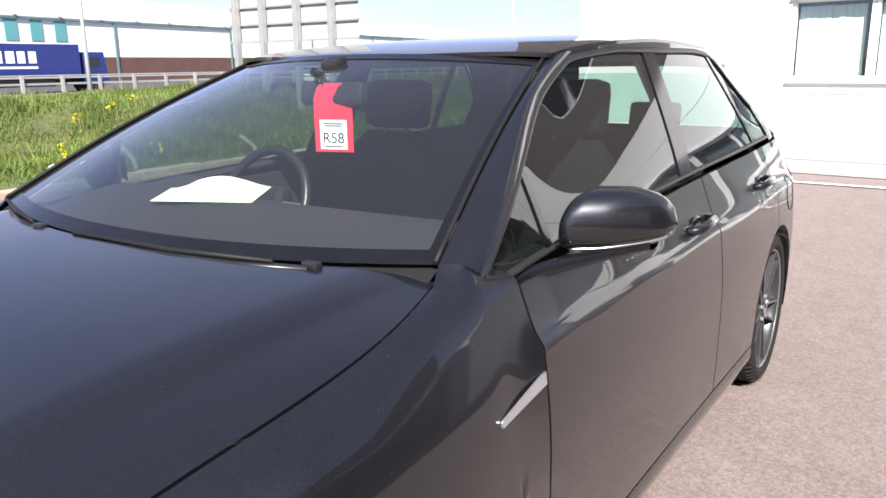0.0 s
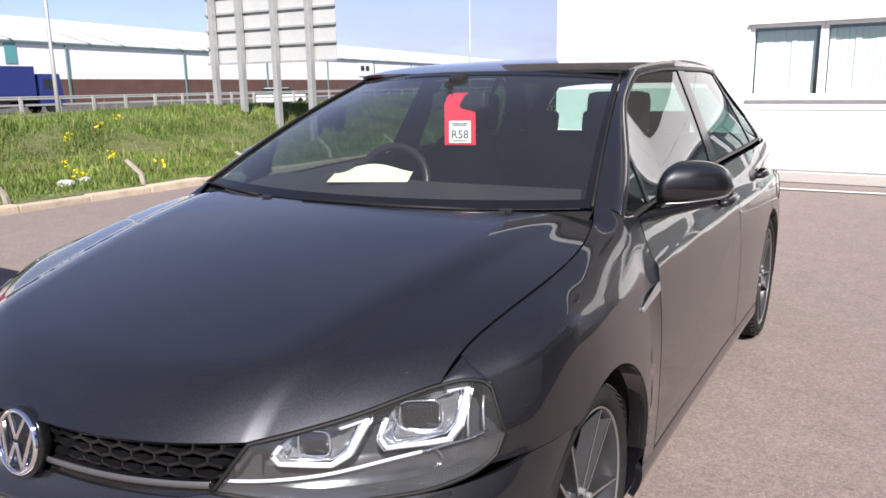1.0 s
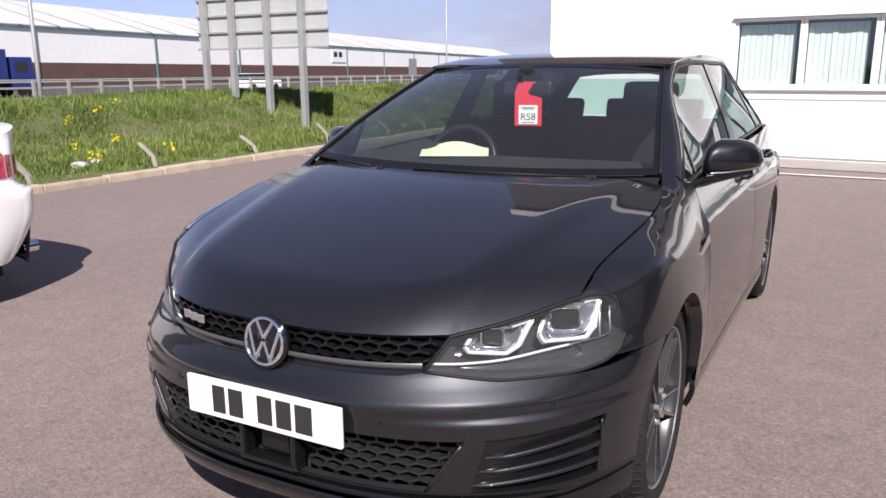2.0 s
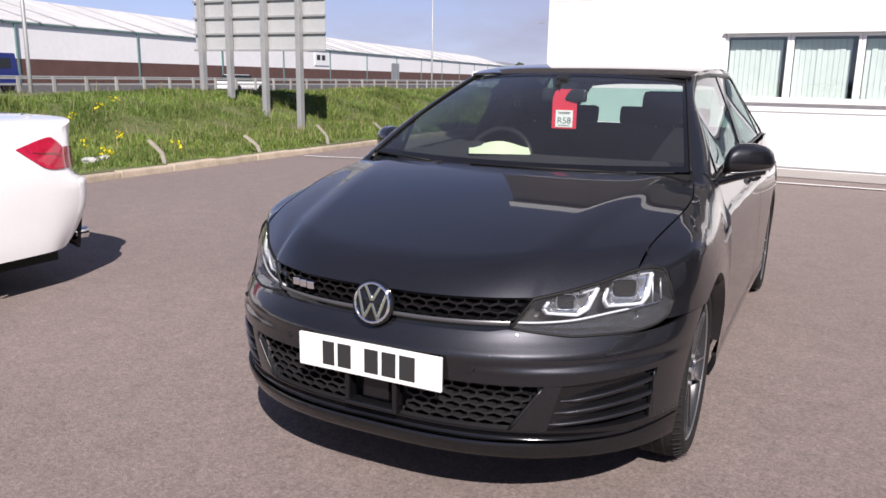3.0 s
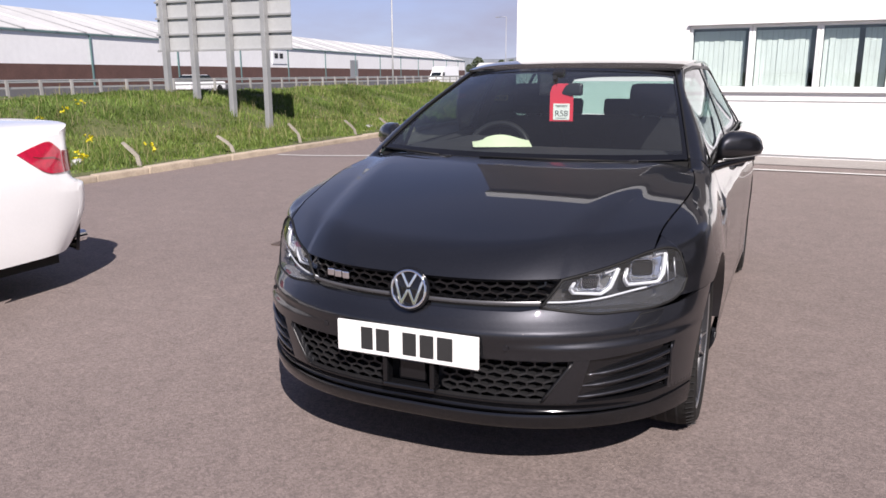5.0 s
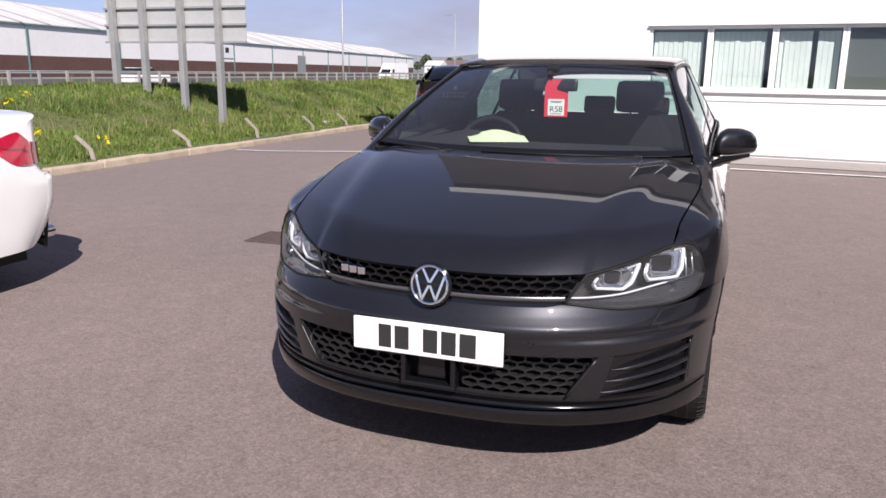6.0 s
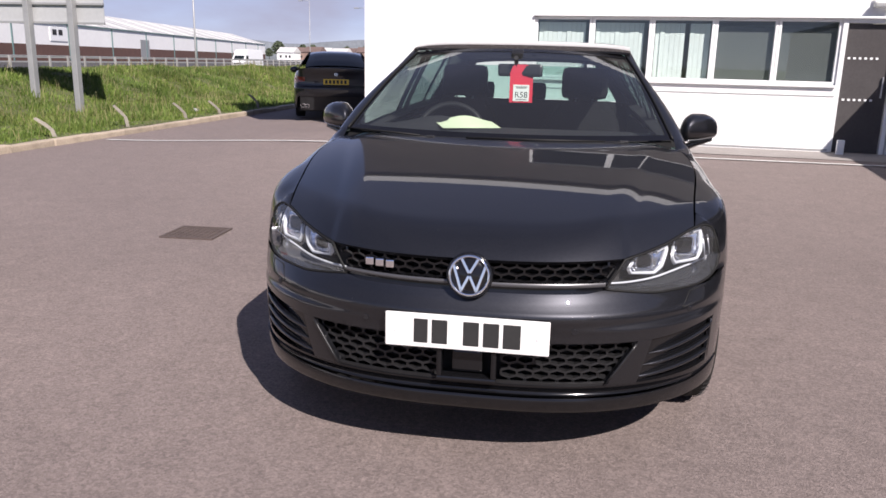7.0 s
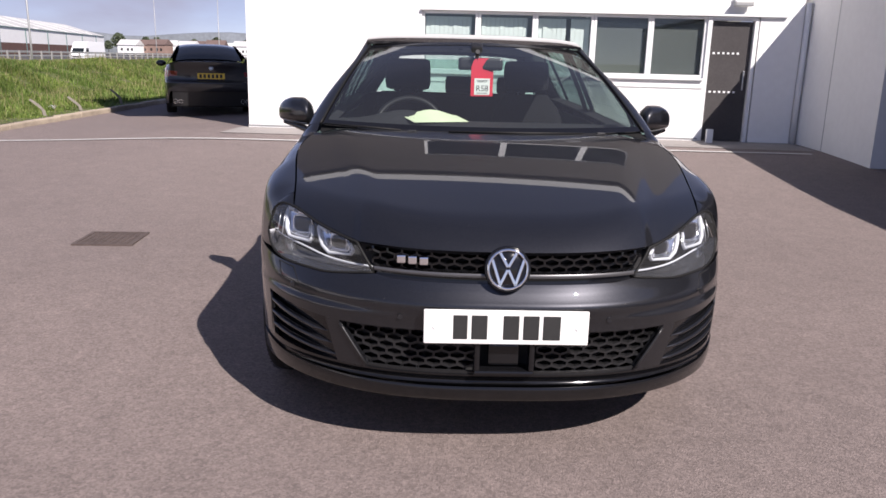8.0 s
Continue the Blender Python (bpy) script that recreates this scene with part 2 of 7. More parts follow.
M = {
    "tarmac": tarmac_mat(),
    "concrete": mat("concrete", (0.36, 0.30, 0.23), 0.9, var=0.22, scale=3, bump=0.4, bscale=70, piece=0.10),
    "pale_strip": mat("pale_concrete", (0.26, 0.24, 0.225), 0.9, var=0.15, scale=2, bump=0.3),
    "line": mat("line_paint", (0.56, 0.55, 0.53), 0.7, var=0.25, scale=7, bump=0.2),
    "soil": mat("bank_turf", (0.085, 0.095, 0.032), 0.95, var=0.3, scale=1.2, bump=0.8, bscale=20),
    "field": mat("verge_ground", (0.10, 0.13, 0.05), 0.95, var=0.25, scale=0.3, bump=0.5, bscale=10),
    "road": mat("road_asphalt", (0.055, 0.053, 0.052), 0.85, var=0.15, scale=0.7, bump=0.4),
    "render": mat("white_render", (0.80, 0.80, 0.79), 0.7, var=0.035, scale=0.8, bump=0.12, bscale=90),
    "dark_clad": mat("dark_brown_cladding", (0.060, 0.050, 0.046), 0.6, var=0.12, scale=1.5),
    "white": mat("white_frame", (0.78, 0.79, 0.79), 0.4, var=0.04, scale=3),
    "grey_render": mat("grey_render", (0.58, 0.58, 0.57), 0.8, var=0.08, scale=1.0, bump=0.2, bscale=60),
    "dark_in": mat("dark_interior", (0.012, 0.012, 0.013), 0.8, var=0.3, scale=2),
    "blind": mat("vertical_blind", (0.66, 0.69, 0.68), 0.8, var=0.07, scale=4),
    "shade": mat("roller_shade", (0.085, 0.09, 0.09), 0.8, var=0.05, scale=3),
    "shade_dark": mat("dark_door_glass", (0.075, 0.070, 0.070), 0.15, var=0.1, scale=3),
    "wglass": pane("window_glass", (0.86, 0.91, 0.895), 0.8),
    "dglass": pane("door_leaf_glass", (0.20, 0.22, 0.22), 0.9),
    "timber": mat("weathered_timber", (0.23, 0.21, 0.175), 0.9, var=0.3, scale=9, bump=0.5, bscale=50, piece=0.15),
    "galv": mat("galvanised_steel", (0.34, 0.345, 0.345), 0.5, 0.35, var=0.10, scale=3),
    "post_grey": mat("pale_steel", (0.30, 0.295, 0.285), 0.6, 0.1, var=0.12, scale=2, piece=0.12),
    "signback": mat("sign_back", (0.44, 0.45, 0.45), 0.5, 0.2, var=0.06, scale=1.5),
    "clad": mat("white_cladding", (0.80, 0.80, 0.79), 0.6, var=0.05, scale=0.12),
    "roof": mat("sheet_roof", (0.50, 0.50, 0.49), 0.65, var=0.10, scale=0.08),
    "brick": mat("dark_brick", (0.105, 0.055, 0.045), 0.9, var=0.22, scale=0.6),
    "gutter": mat("green_gutter", (0.10, 0.17, 0.17), 0.6, var=0.1, scale=1),
    "teal": mat("teal_pane", (0.10, 0.30, 0.31), 0.2, var=0.08, scale=0.6),
    "tree": mat("far_leaf", (0.05, 0.065, 0.035), 0.9, var=0.3, scale=0.8),
    "bark": mat("far_bark", (0.08, 0.06, 0.045), 0.9),
    # blue-grey of distance haze is mixed into the hill colour
    "hill": mat("hazed_hill", (0.13, 0.145, 0.165), 0.95, var=0.25, scale=0.03),
    "far_brick": mat("far_house", (0.25, 0.17, 0.14), 0.9, var=0.15, scale=0.3),
    "far_roof": mat("far_tiles", (0.13, 0.09, 0.08), 0.9, var=0.15, scale=0.3),
    "paint": dusty(mat("black_car_paint", (0.0218, 0.0226, 0.0272), 0.40, 0.75, var=0.35, scale=300, coat=1.0, spec=0.4, coat_ior=1.5)),
    "white_paint": mat("white_car_paint", (0.80, 0.80, 0.80), 0.35, var=0.02, scale=5, coat=1.0),
    "plastic": mat("black_plastic", (0.014, 0.014, 0.015), 0.38, var=0.2, scale=20, spec=0.45),
    "gloss_black": mat("gloss_black", (0.006, 0.006, 0.007), 0.12, var=0.2, scale=20),
    "trim": mat("matt_rubber_trim", (0.010, 0.010, 0.010), 0.6, var=0.2, scale=30, spec=0.25),
    "rubber": mat("tyre_rubber", (0.015, 0.0145, 0.014), 0.8, var=0.25, scale=30, bump=0.3, bscale=120, spec=0.2),
    "chrome": mat("chrome", (0.85, 0.86, 0.88), 0.07, 1.0, var=0.02),
    "satin": mat("satin_silver", (0.55, 0.56, 0.58), 0.3, 0.8, var=0.04),
    "strip": mat("satin_strip", (0.10, 0.10, 0.105), 0.32, 0.5, var=0.05, scale=20),
    "alloy": mat("alloy_silver", (0.36, 0.365, 0.38), 0.30, 0.85, var=0.05, scale=10),
    "alloy_dark": mat("alloy_grey", (0.035, 0.036, 0.04), 0.35, 0.3, var=0.1, scale=10),
    "disc": mat("brake_steel", (0.30, 0.28, 0.27), 0.35, 0.9, var=0.1, scale=20),
    "reflector": mat("lamp_reflector", (0.78, 0.80, 0.83), 0.12, 0.9, var=0.03),
    "lamp_glassy": mat("lamp_band", (0.055, 0.057, 0.062), 0.12, 0.5, var=0.4, scale=40),
    "lamp_dark": mat("lamp_bezel", (0.050, 0.052, 0.058), 0.16, 0.5, var=0.15, scale=20),
    "drl": mat("white_light_guide", (0.52, 0.54, 0.57), 0.2, var=0.05),
    "lens": pane("clear_lens", (0.93, 0.95, 0.97), 1.0, 0.035),
    "red_lens": mat("red_lens", (0.44, 0.004, 0.036), 0.12, var=0.35, scale=30, coat=0.5),
    "screen": pane("windscreen_glass", (0.62, 0.70, 0.68), 1.25, 0.019),
    "side_glass": pane("side_glass", (0.34, 0.42, 0.39), 1.15, 0.010),
    "tint_glass": pane("tinted_glass", (0.16, 0.25, 0.23), 1.0, 0.008),
    "rear_glass": pane("rear_screen_glass", (0.52, 0.74, 0.67), 1.0),
    "cloth": mat("dark_seat_cloth", (0.011, 0.011, 0.012), 0.95, var=0.25, scale=30, bump=0.3, spec=0.15),
    "dash": mat("dashboard_plastic", (0.018, 0.018, 0.020), 0.7, var=0.2, scale=30, bump=0.2),
    "headliner": mat("headliner", (0.30, 0.30, 0.29), 0.95, var=0.06),
    "paper": mat("pale_green_paper", (0.72, 0.80, 0.55), 0.8, var=0.04, scale=6),
    "card": mat("white_card", (0.82, 0.84, 0.82), 0.7, var=0.02),
    "tag": mat("red_tag", (0.72, 0.03, 0.06), 0.5, var=0.06, scale=12),
    "ink": mat("black_ink", (0.02, 0.02, 0.02), 0.6),
    "plate_white": mat("white_plate", (0.78, 0.78, 0.76), 0.35, var=0.03, scale=8),
    "plate_yellow": mat("yellow_plate", (0.72, 0.50, 0.05), 0.35, var=0.04, scale=8),
    "iron": mat("cast_iron", (0.085, 0.064, 0.058), 0.85, 0.1, var=0.3, scale=12, bump=0.4),
    "blue": mat("blue_truck", (0.012, 0.02, 0.13), 0.4, var=0.08, scale=0.6, coat=0.4),
    "litter": mat("white_litter", (0.36, 0.36, 0.35), 0.6, var=0.1, scale=12),
    "interior_wall": mat("office_wall", (0.30, 0.31, 0.30), 0.9, var=0.05),
}


def leaf_mat(name, a, b):
    m = bpy.data.materials.new(name)
    m.use_nodes = True
    nt = m.node_tree
    bs = nt.nodes["Principled BSDF"]
    geo = nt.nodes.new("ShaderNodeNewGeometry")
    ramp = nt.nodes.new("ShaderNodeValToRGB")
    ramp.color_ramp.elements[0].color, ramp.color_ramp.elements[1].color = (*a, 1), (*b, 1)
    nt.links.new(geo.outputs["Random Per Island"], ramp.inputs[0])
    tc = nt.nodes.new("ShaderNodeTexCoord")
    n1 = node(nt, "ShaderNodeTexNoise", Scale=0.9, Detail=4.0)
    nt.links.new(tc.outputs["Object"], n1.inputs["Vector"])
    hs = nt.nodes.new("ShaderNodeHueSaturation")
    mr = node(nt, "ShaderNodeMapRange", **{"From Min": 0.3, "From Max": 0.7, "To Min": 0.6, "To Max": 1.4})
    nt.links.new(n1.outputs["Fac"], mr.inputs["Value"])
    nt.links.new(mr.outputs[0], hs.inputs["Value"])
    n2 = node(nt, "ShaderNodeTexNoise", Scale=0.35, Detail=5.0)
    nt.links.new(tc.outputs["Object"], n2.inputs["Vector"])
    mh = node(nt, "ShaderNodeMapRange", **{"From Min": 0.35, "From Max": 0.65, "To Min": 0.494, "To Max": 0.512})
    nt.links.new(n2.outputs["Fac"], mh.inputs["Value"])
    nt.links.new(mh.outputs[0], hs.inputs["Hue"])
    nt.links.new(ramp.outputs[0], hs.inputs["Color"])
    nt.links.new(hs.outputs[0], bs.inputs["Base Color"])
    bs.inputs["Roughness"].default_value = 0.6
    bs.inputs["Specular IOR Level"].default_value = 0.3
    tl = nt.nodes.new("ShaderNodeBsdfTranslucent")
    nt.links.new(hs.outputs[0], tl.inputs["Color"])
    mx = nt.nodes.new("ShaderNodeMixShader")
    mx.inputs[0].default_value = 0.3
    nt.links.new(bs.outputs[0], mx.inputs[1])
    nt.links.new(tl.outputs[0], mx.inputs[2])
    nt.links.new(mx.outputs[0], nt.nodes["Material Output"].inputs[0])
    return m


M["grass"] = leaf_mat("grass_blade", (0.068, 0.115, 0.018), (0.20, 0.26, 0.062))
M["dry"] = leaf_mat("dry_stalk", (0.22, 0.20, 0.09), (0.34, 0.30, 0.15))
M["yellow"] = leaf_mat("yellow_flower", (0.62, 0.52, 0.01), (0.80, 0.70, 0.03))


# ---- building helpers ----
def finish(name, bm, material, parent=None, label="", smooth=False):
    me = bpy.data.meshes.new(name)
    bm.to_mesh(me)
    bm.free()
    me.materials.append(M[material] if isinstance(material, str) else material)
    if smooth:
        me.polygons.foreach_set("use_smooth", [True] * len(me.polygons))
    ob = new(name, me)
    if parent is not None:
        ob.parent = parent
    if label:
        ob["label"] = label
    return ob


def part(name, bm, material, parent, label="", smooth=False):
    return finish(name, bm, material, parent, label, smooth)


def share(name, src, parent, m):
    """A further object on the mesh of src."""
    ob = new(name, src.data)
    ob.parent = parent
    ob.matrix_local = m
    return ob


def thing(name, label, category, m=None, group="", kind=""):
    ob = new(name)
    ob.empty_display_size = 0.2
    if m is not None:
        ob.matrix_world = m
    return tagged(ob, label, category, group, kind)


def box(bm, x0, x1, y0, y1, z0, z1, bevel=0.0, m=None):
    r = bmesh.ops.create_cube(bm, size=1.0, matrix=Matrix.Translation(((x0 + x1) / 2, (y0 + y1) / 2, (z0 + z1) / 2)) @ Matrix.Diagonal((abs(x1 - x0), abs(y1 - y0), abs(z1 - z0), 1)))
    vs = r["verts"]
    if bevel:
        es = list({e for v in vs for e in v.link_edges})
        rb = bmesh.ops.bevel(bm, geom=es, offset=bevel, segments=2, affect="EDGES", profile=0.6)
        vs = list({v for f in rb["faces"] for v in f.verts} | {v for v in vs if v.is_valid})
    if m is not None:
        bmesh.ops.transform(bm, matrix=m, verts=[v for v in vs if v.is_valid])
    return vs


def boxed(x0, x1, y0, y1, z0, z1, bevel=0.0):
    bm = bmesh.new()
    box(bm, x0, x1, y0, y1, z0, z1, bevel)
    return bm


def cyl(bm, r0, r1, h, m, seg=20, cap=True):
    return bmesh.ops.create_cone(bm, cap_ends=cap, segments=seg, radius1=r0, radius2=r1, depth=h, matrix=m)["verts"]


def lathe(profile, seg=48):
    """Turns (radius, height) pairs about the z axis."""
    bm = bmesh.new()
    rings = []
    for k in range(seg):
        a = 2 * math.pi * k / seg
        rings.append([bm.verts.new((r * math.cos(a), r * math.sin(a), h)) for r, h in profile])
    for k in range(seg):
        a, b = rings[k], rings[(k + 1) % seg]
        for i in range(len(profile) - 1):
            bm.faces.new((a[i], b[i], b[i + 1], a[i + 1]))
    bmesh.ops.remove_doubles(bm, verts=bm.verts, dist=1e-5)
    return bm


def smooth_curve(*pts):
    """A monotone smooth curve through (t, value) pairs."""
    t = np.array([p[0] for p in pts], float)
    v = np.array([p[1] for p in pts], float)
    h = np.diff(t)
    d = np.diff(v) / h
    m = np.zeros(len(t))
    m[0], m[-1] = d[0], d[-1]
    for i in range(1, len(t) - 1):
        if d[i - 1] * d[i] > 0:
            w1, w2 = 2 * h[i] + h[i - 1], h[i] + 2 * h[i - 1]
            m[i] = (w1 + w2) / (w1 / d[i - 1] + w2 / d[i])

    def f(x):
        x = min(max(x, t[0]), t[-1])
        i = min(int(np.searchsorted(t, x, "right")) - 1, len(t) - 2)
        s = (x - t[i]) / h[i]
        return float((2 * s**3 - 3 * s**2 + 1) * v[i] + (s**3 - 2 * s**2 + s) * h[i] * m[i] + (-2 * s**3 + 3 * s**2) * v[i + 1] + (s**3 - s**2) * h[i] * m[i + 1])

    return f


def step(a, b, x):
    s = min(max((x - a) / (b - a), 0.0), 1.0)
    return s * s * (3 - 2 * s)


def mix(a, b, s):
    return a + (b - a) * s


def sheet(fn, nu, nv, rim=0.0, inner=(0, 2.2, 0.6), closed=False):
    """A patch fn(u, v), 0..1 each way, with its edge turned in by rim."""
    bm = bmesh.new()
    g = [[bm.verts.new(fn(i / nu, j / nv)) for j in range(nv + 1)] for i in range(nu + 1)]
    for i in range(nu):
        for j in range(nv):
            q = [g[i][j], g[i + 1][j], g[i + 1][j + 1], g[i][j + 1]]
            if len({tuple(round(c, 6) for c in v.co) for v in q}) >= 3:
                bm.faces.new(q)
    bmesh.ops.remove_doubles(bm, verts=bm.verts, dist=1e-5)
    loose = [v for v in bm.verts if not v.link_faces]
    bmesh.ops.delete(bm, geom=loose, context="VERTS")
    bmesh.ops.recalc_face_normals(bm, faces=bm.faces)
    bm.normal_update()
    c = sum((f.calc_center_median() for f in bm.faces), Vector()) / len(bm.faces)
    n = sum((f.normal * f.calc_area() for f in bm.faces), Vector())
    if n.dot(c - Vector((inner[0], inner[1], inner[2]))) < 0:
        bmesh.ops.reverse_faces(bm, faces=bm.faces)
        bm.normal_update()
    for f in bm.faces:
        f.smooth = True
    if rim:
        edges = [e for e in bm.edges if e.is_boundary]
        nor = {v: v.normal.copy() for e in edges for v in e.verts}
        r = bmesh.ops.extrude_edge_only(bm, edges=edges)
        nv_ = [v for v in r["geom"] if isinstance(v, bmesh.types.BMVert)]
        old = {tuple(round(c, 5) for c in v.co): k for v, k in nor.items()}
        for v in nv_:
            k = old.get(tuple(round(c, 5) for c in v.co))
            if k:
                v.co -= k * rim
        for e in edges:
            if e.is_valid:
                e.smooth = False
    return bm


def tube(pts, r, seg=10, cap=True):
    """A round bar along a line of points."""
    bm = bmesh.new()
    pts = [Vector(p) for p in pts]
    rings = []
    for i, p in enumerate(pts):
        d = (pts[min(i + 1, len(pts) - 1)] - pts[max(i - 1, 0)]).normalized()
        a = d.cross(Vector((0, 0, 1)) if abs(d.z) < 0.95 else Vector((1, 0, 0))).normalized()
        b = d.cross(a)
        rr = r[i] if isinstance(r, (list, tuple)) else r
        rings.append([bm.verts.new(p + (a * math.cos(2 * math.pi * k / seg) + b * math.sin(2 * math.pi * k / seg)) * rr) for k in range(seg)])
    for a, b in zip(rings, rings[1:]):
        for k in range(seg):
            f = bm.faces.new((a[k], a[(k + 1) % seg], b[(k + 1) % seg], b[k]))
            f.smooth = True
    if cap:
        bm.faces.new(rings[0][::-1])
        bm.faces.new(rings[-1])
    return bm


def merged(*bms):
    out = bmesh.new()
    for b in bms:
        me = bpy.data.meshes.new("tmp")
        b.to_mesh(me)
        b.free()
        out.from_mesh(me)
        bpy.data.meshes.remove(me)
    return out


def moved(bm, m):
    bmesh.ops.transform(bm, matrix=m, verts=bm.verts)
    return bm


def raw(name, verts, faces, material, parent=None, label=""):
    me = bpy.data.meshes.new(name)
    me.from_pydata(verts, [], faces)
    me.materials.append(M[material])
    ob = new(name, me)
    if parent is not None:
        ob.parent = parent
    if label:
        ob["label"] = label
    return ob


# ---- ground, kerb, bank, road ----
def rise(x, y):
    """The car park lifts gently towards the building."""
    return 0.13 * step(4.5, 9.5, y) * step(-7.0, -3.0, x)


BANK = smooth_curve((-14.6, 0.80), (-14.0, 0.79), (-13.0, 0.66), (-11.8, 0.34), (-10.7, 0.04), (-9.5, 0.03), (-8.0, 0.06), (-7.2, 0.09))
KERB_X = -7.08


def bank_z(x, y):
    if x > -14.6:
        return BANK(x) + 0.09 * step(-10.0, -13.5, x) + 0.05 * math.sin(y * 0.7 + x) * step(-8.2, -9.2, x)
    return mix(0.89, -0.42, step(-15, -19.5, x))


def build_ground():
    bm = bmesh.new()
    xs = [KERB_X, -6.6, -6, -5, -4, -3, -1, 1, 3, 6, 10, 16]
    ys = [-14, -8, -4, 0, 2, 4, 5, 6, 7, 8, 9, 10, 12, 16, 22, 32, 46]
    g = [[bm.verts.new((x, y, rise(x, y))) for y in ys] for x in xs]
    for i in range(len(xs) - 1):
        for j in range(len(ys) - 1):
            bm.faces.new((g[i][j], g[i + 1][j], g[i + 1][j + 1], g[i][j + 1]))
    tagged(finish("ground", bm, "tarmac", smooth=True), "worn brownish-grey tarmac of the car park", "ground", kind="structure")
    # the land beyond
    bm = bmesh.new()
    xs = [-7.22, -7.6, -8.3, -9, -9.6, -10.2, -10.7, -11.2, -11.8, -12.4, -13, -13.6, -14.2, -14.6, -15.4, -16.2, -17, -18, -19, -24, -30, -40.5]
    ys = [-30, -14] + [k * 1.5 for k in range(-8, 40)] + [70, 90, 120, 200, 400]
    g = [[bm.verts.new((x, y, bank_z(x, y))) for y in ys] for x in xs]
    for i in range(len(xs) - 1):
        for j in range(len(ys) - 1):
            bm.faces.new((g[i][j], g[i + 1][j], g[i + 1][j + 1], g[i][j + 1]))
    tagged(finish("grass_bank", bm, "soil", smooth=True), "green grass bank beside the car park", "bank", kind="structure")
    bm = bmesh.new()
    box(bm, -2500, 2500, -2500, 2500, -0.9, -0.5)
    tagged(finish("far_ground", bm, "field"), "flat land reaching to the horizon", "ground", kind="structure")
    bm = bmesh.new()
    box(bm, -58, -40.5, -60, 700, -0.6, -0.17)
    tagged(finish("road", bm, "road"), "grey asphalt dual carriageway beyond the bank", "road", kind="structure")
    bm = bmesh.new()
    box(bm, -190, -58, -60, 700, -0.6, -0.20)
    tagged(finish("verge", bm, "road"), "dark asphalt yard beyond the road", "ground", kind="structure")


build_ground()


def build_kerb():
    kerb = thing("kerb", "pale concrete kerb edging the grass bank", "kerb", kind="structure")
    bm = boxed(-0.075, 0.075, -0.455, 0.455, -0.15, 0.095, 0.022)
    first = part("kerb_stone", bm, "concrete", kerb)
    first.matrix_local = pose(KERB_X - 0.075, -8, 0)
    rnd = random.Random(4)
    for k in range(1, 46):
        share("kerb_stone", first, kerb, pose(KERB_X - 0.075 + rnd.uniform(-0.012, 0.012), -8 + 0.913 * k, rnd.uniform(-0.012, 0.012), rnd.uniform(-0.5, 0.5), rnd.uniform(-1.5, 1.5), rnd.uniform(-0.6, 0.6)))


build_kerb()


def strip(name, pts, w, material, label, lift=0.004):
    """A painted line or flat strip that follows the ground."""
    bm = bmesh.new()
    n = 24
    rows = []
    for k in range(n + 1):
        s = k / n
        x, y = mix(pts[0][0], pts[1][0], s), mix(pts[0][1], pts[1][1], s)
        d = Vector((pts[1][0] - pts[0][0], pts[1][1] - pts[0][1])).normalized()
        a = Vector((-d.y, d.x)) * w / 2
        rows.append([bm.verts.new((x + q * a.x, y + q * a.y, rise(x + q * a.x, y + q * a.y) + lift)) for q in (-1, 1)])
    for a, b in zip(rows, rows[1:]):
        bm.faces.new((a[0], b[0], b[1], a[1]))
    return tagged(finish(name, bm, material), label, "line", kind="structure")


# ---- white office building ----
WALL_YAW = -5.13
OFFICE = pose(-0.312, 10.538, 0, 0, 0, WALL_YAW)  # local x along the wall from the window's edge, -y outwards


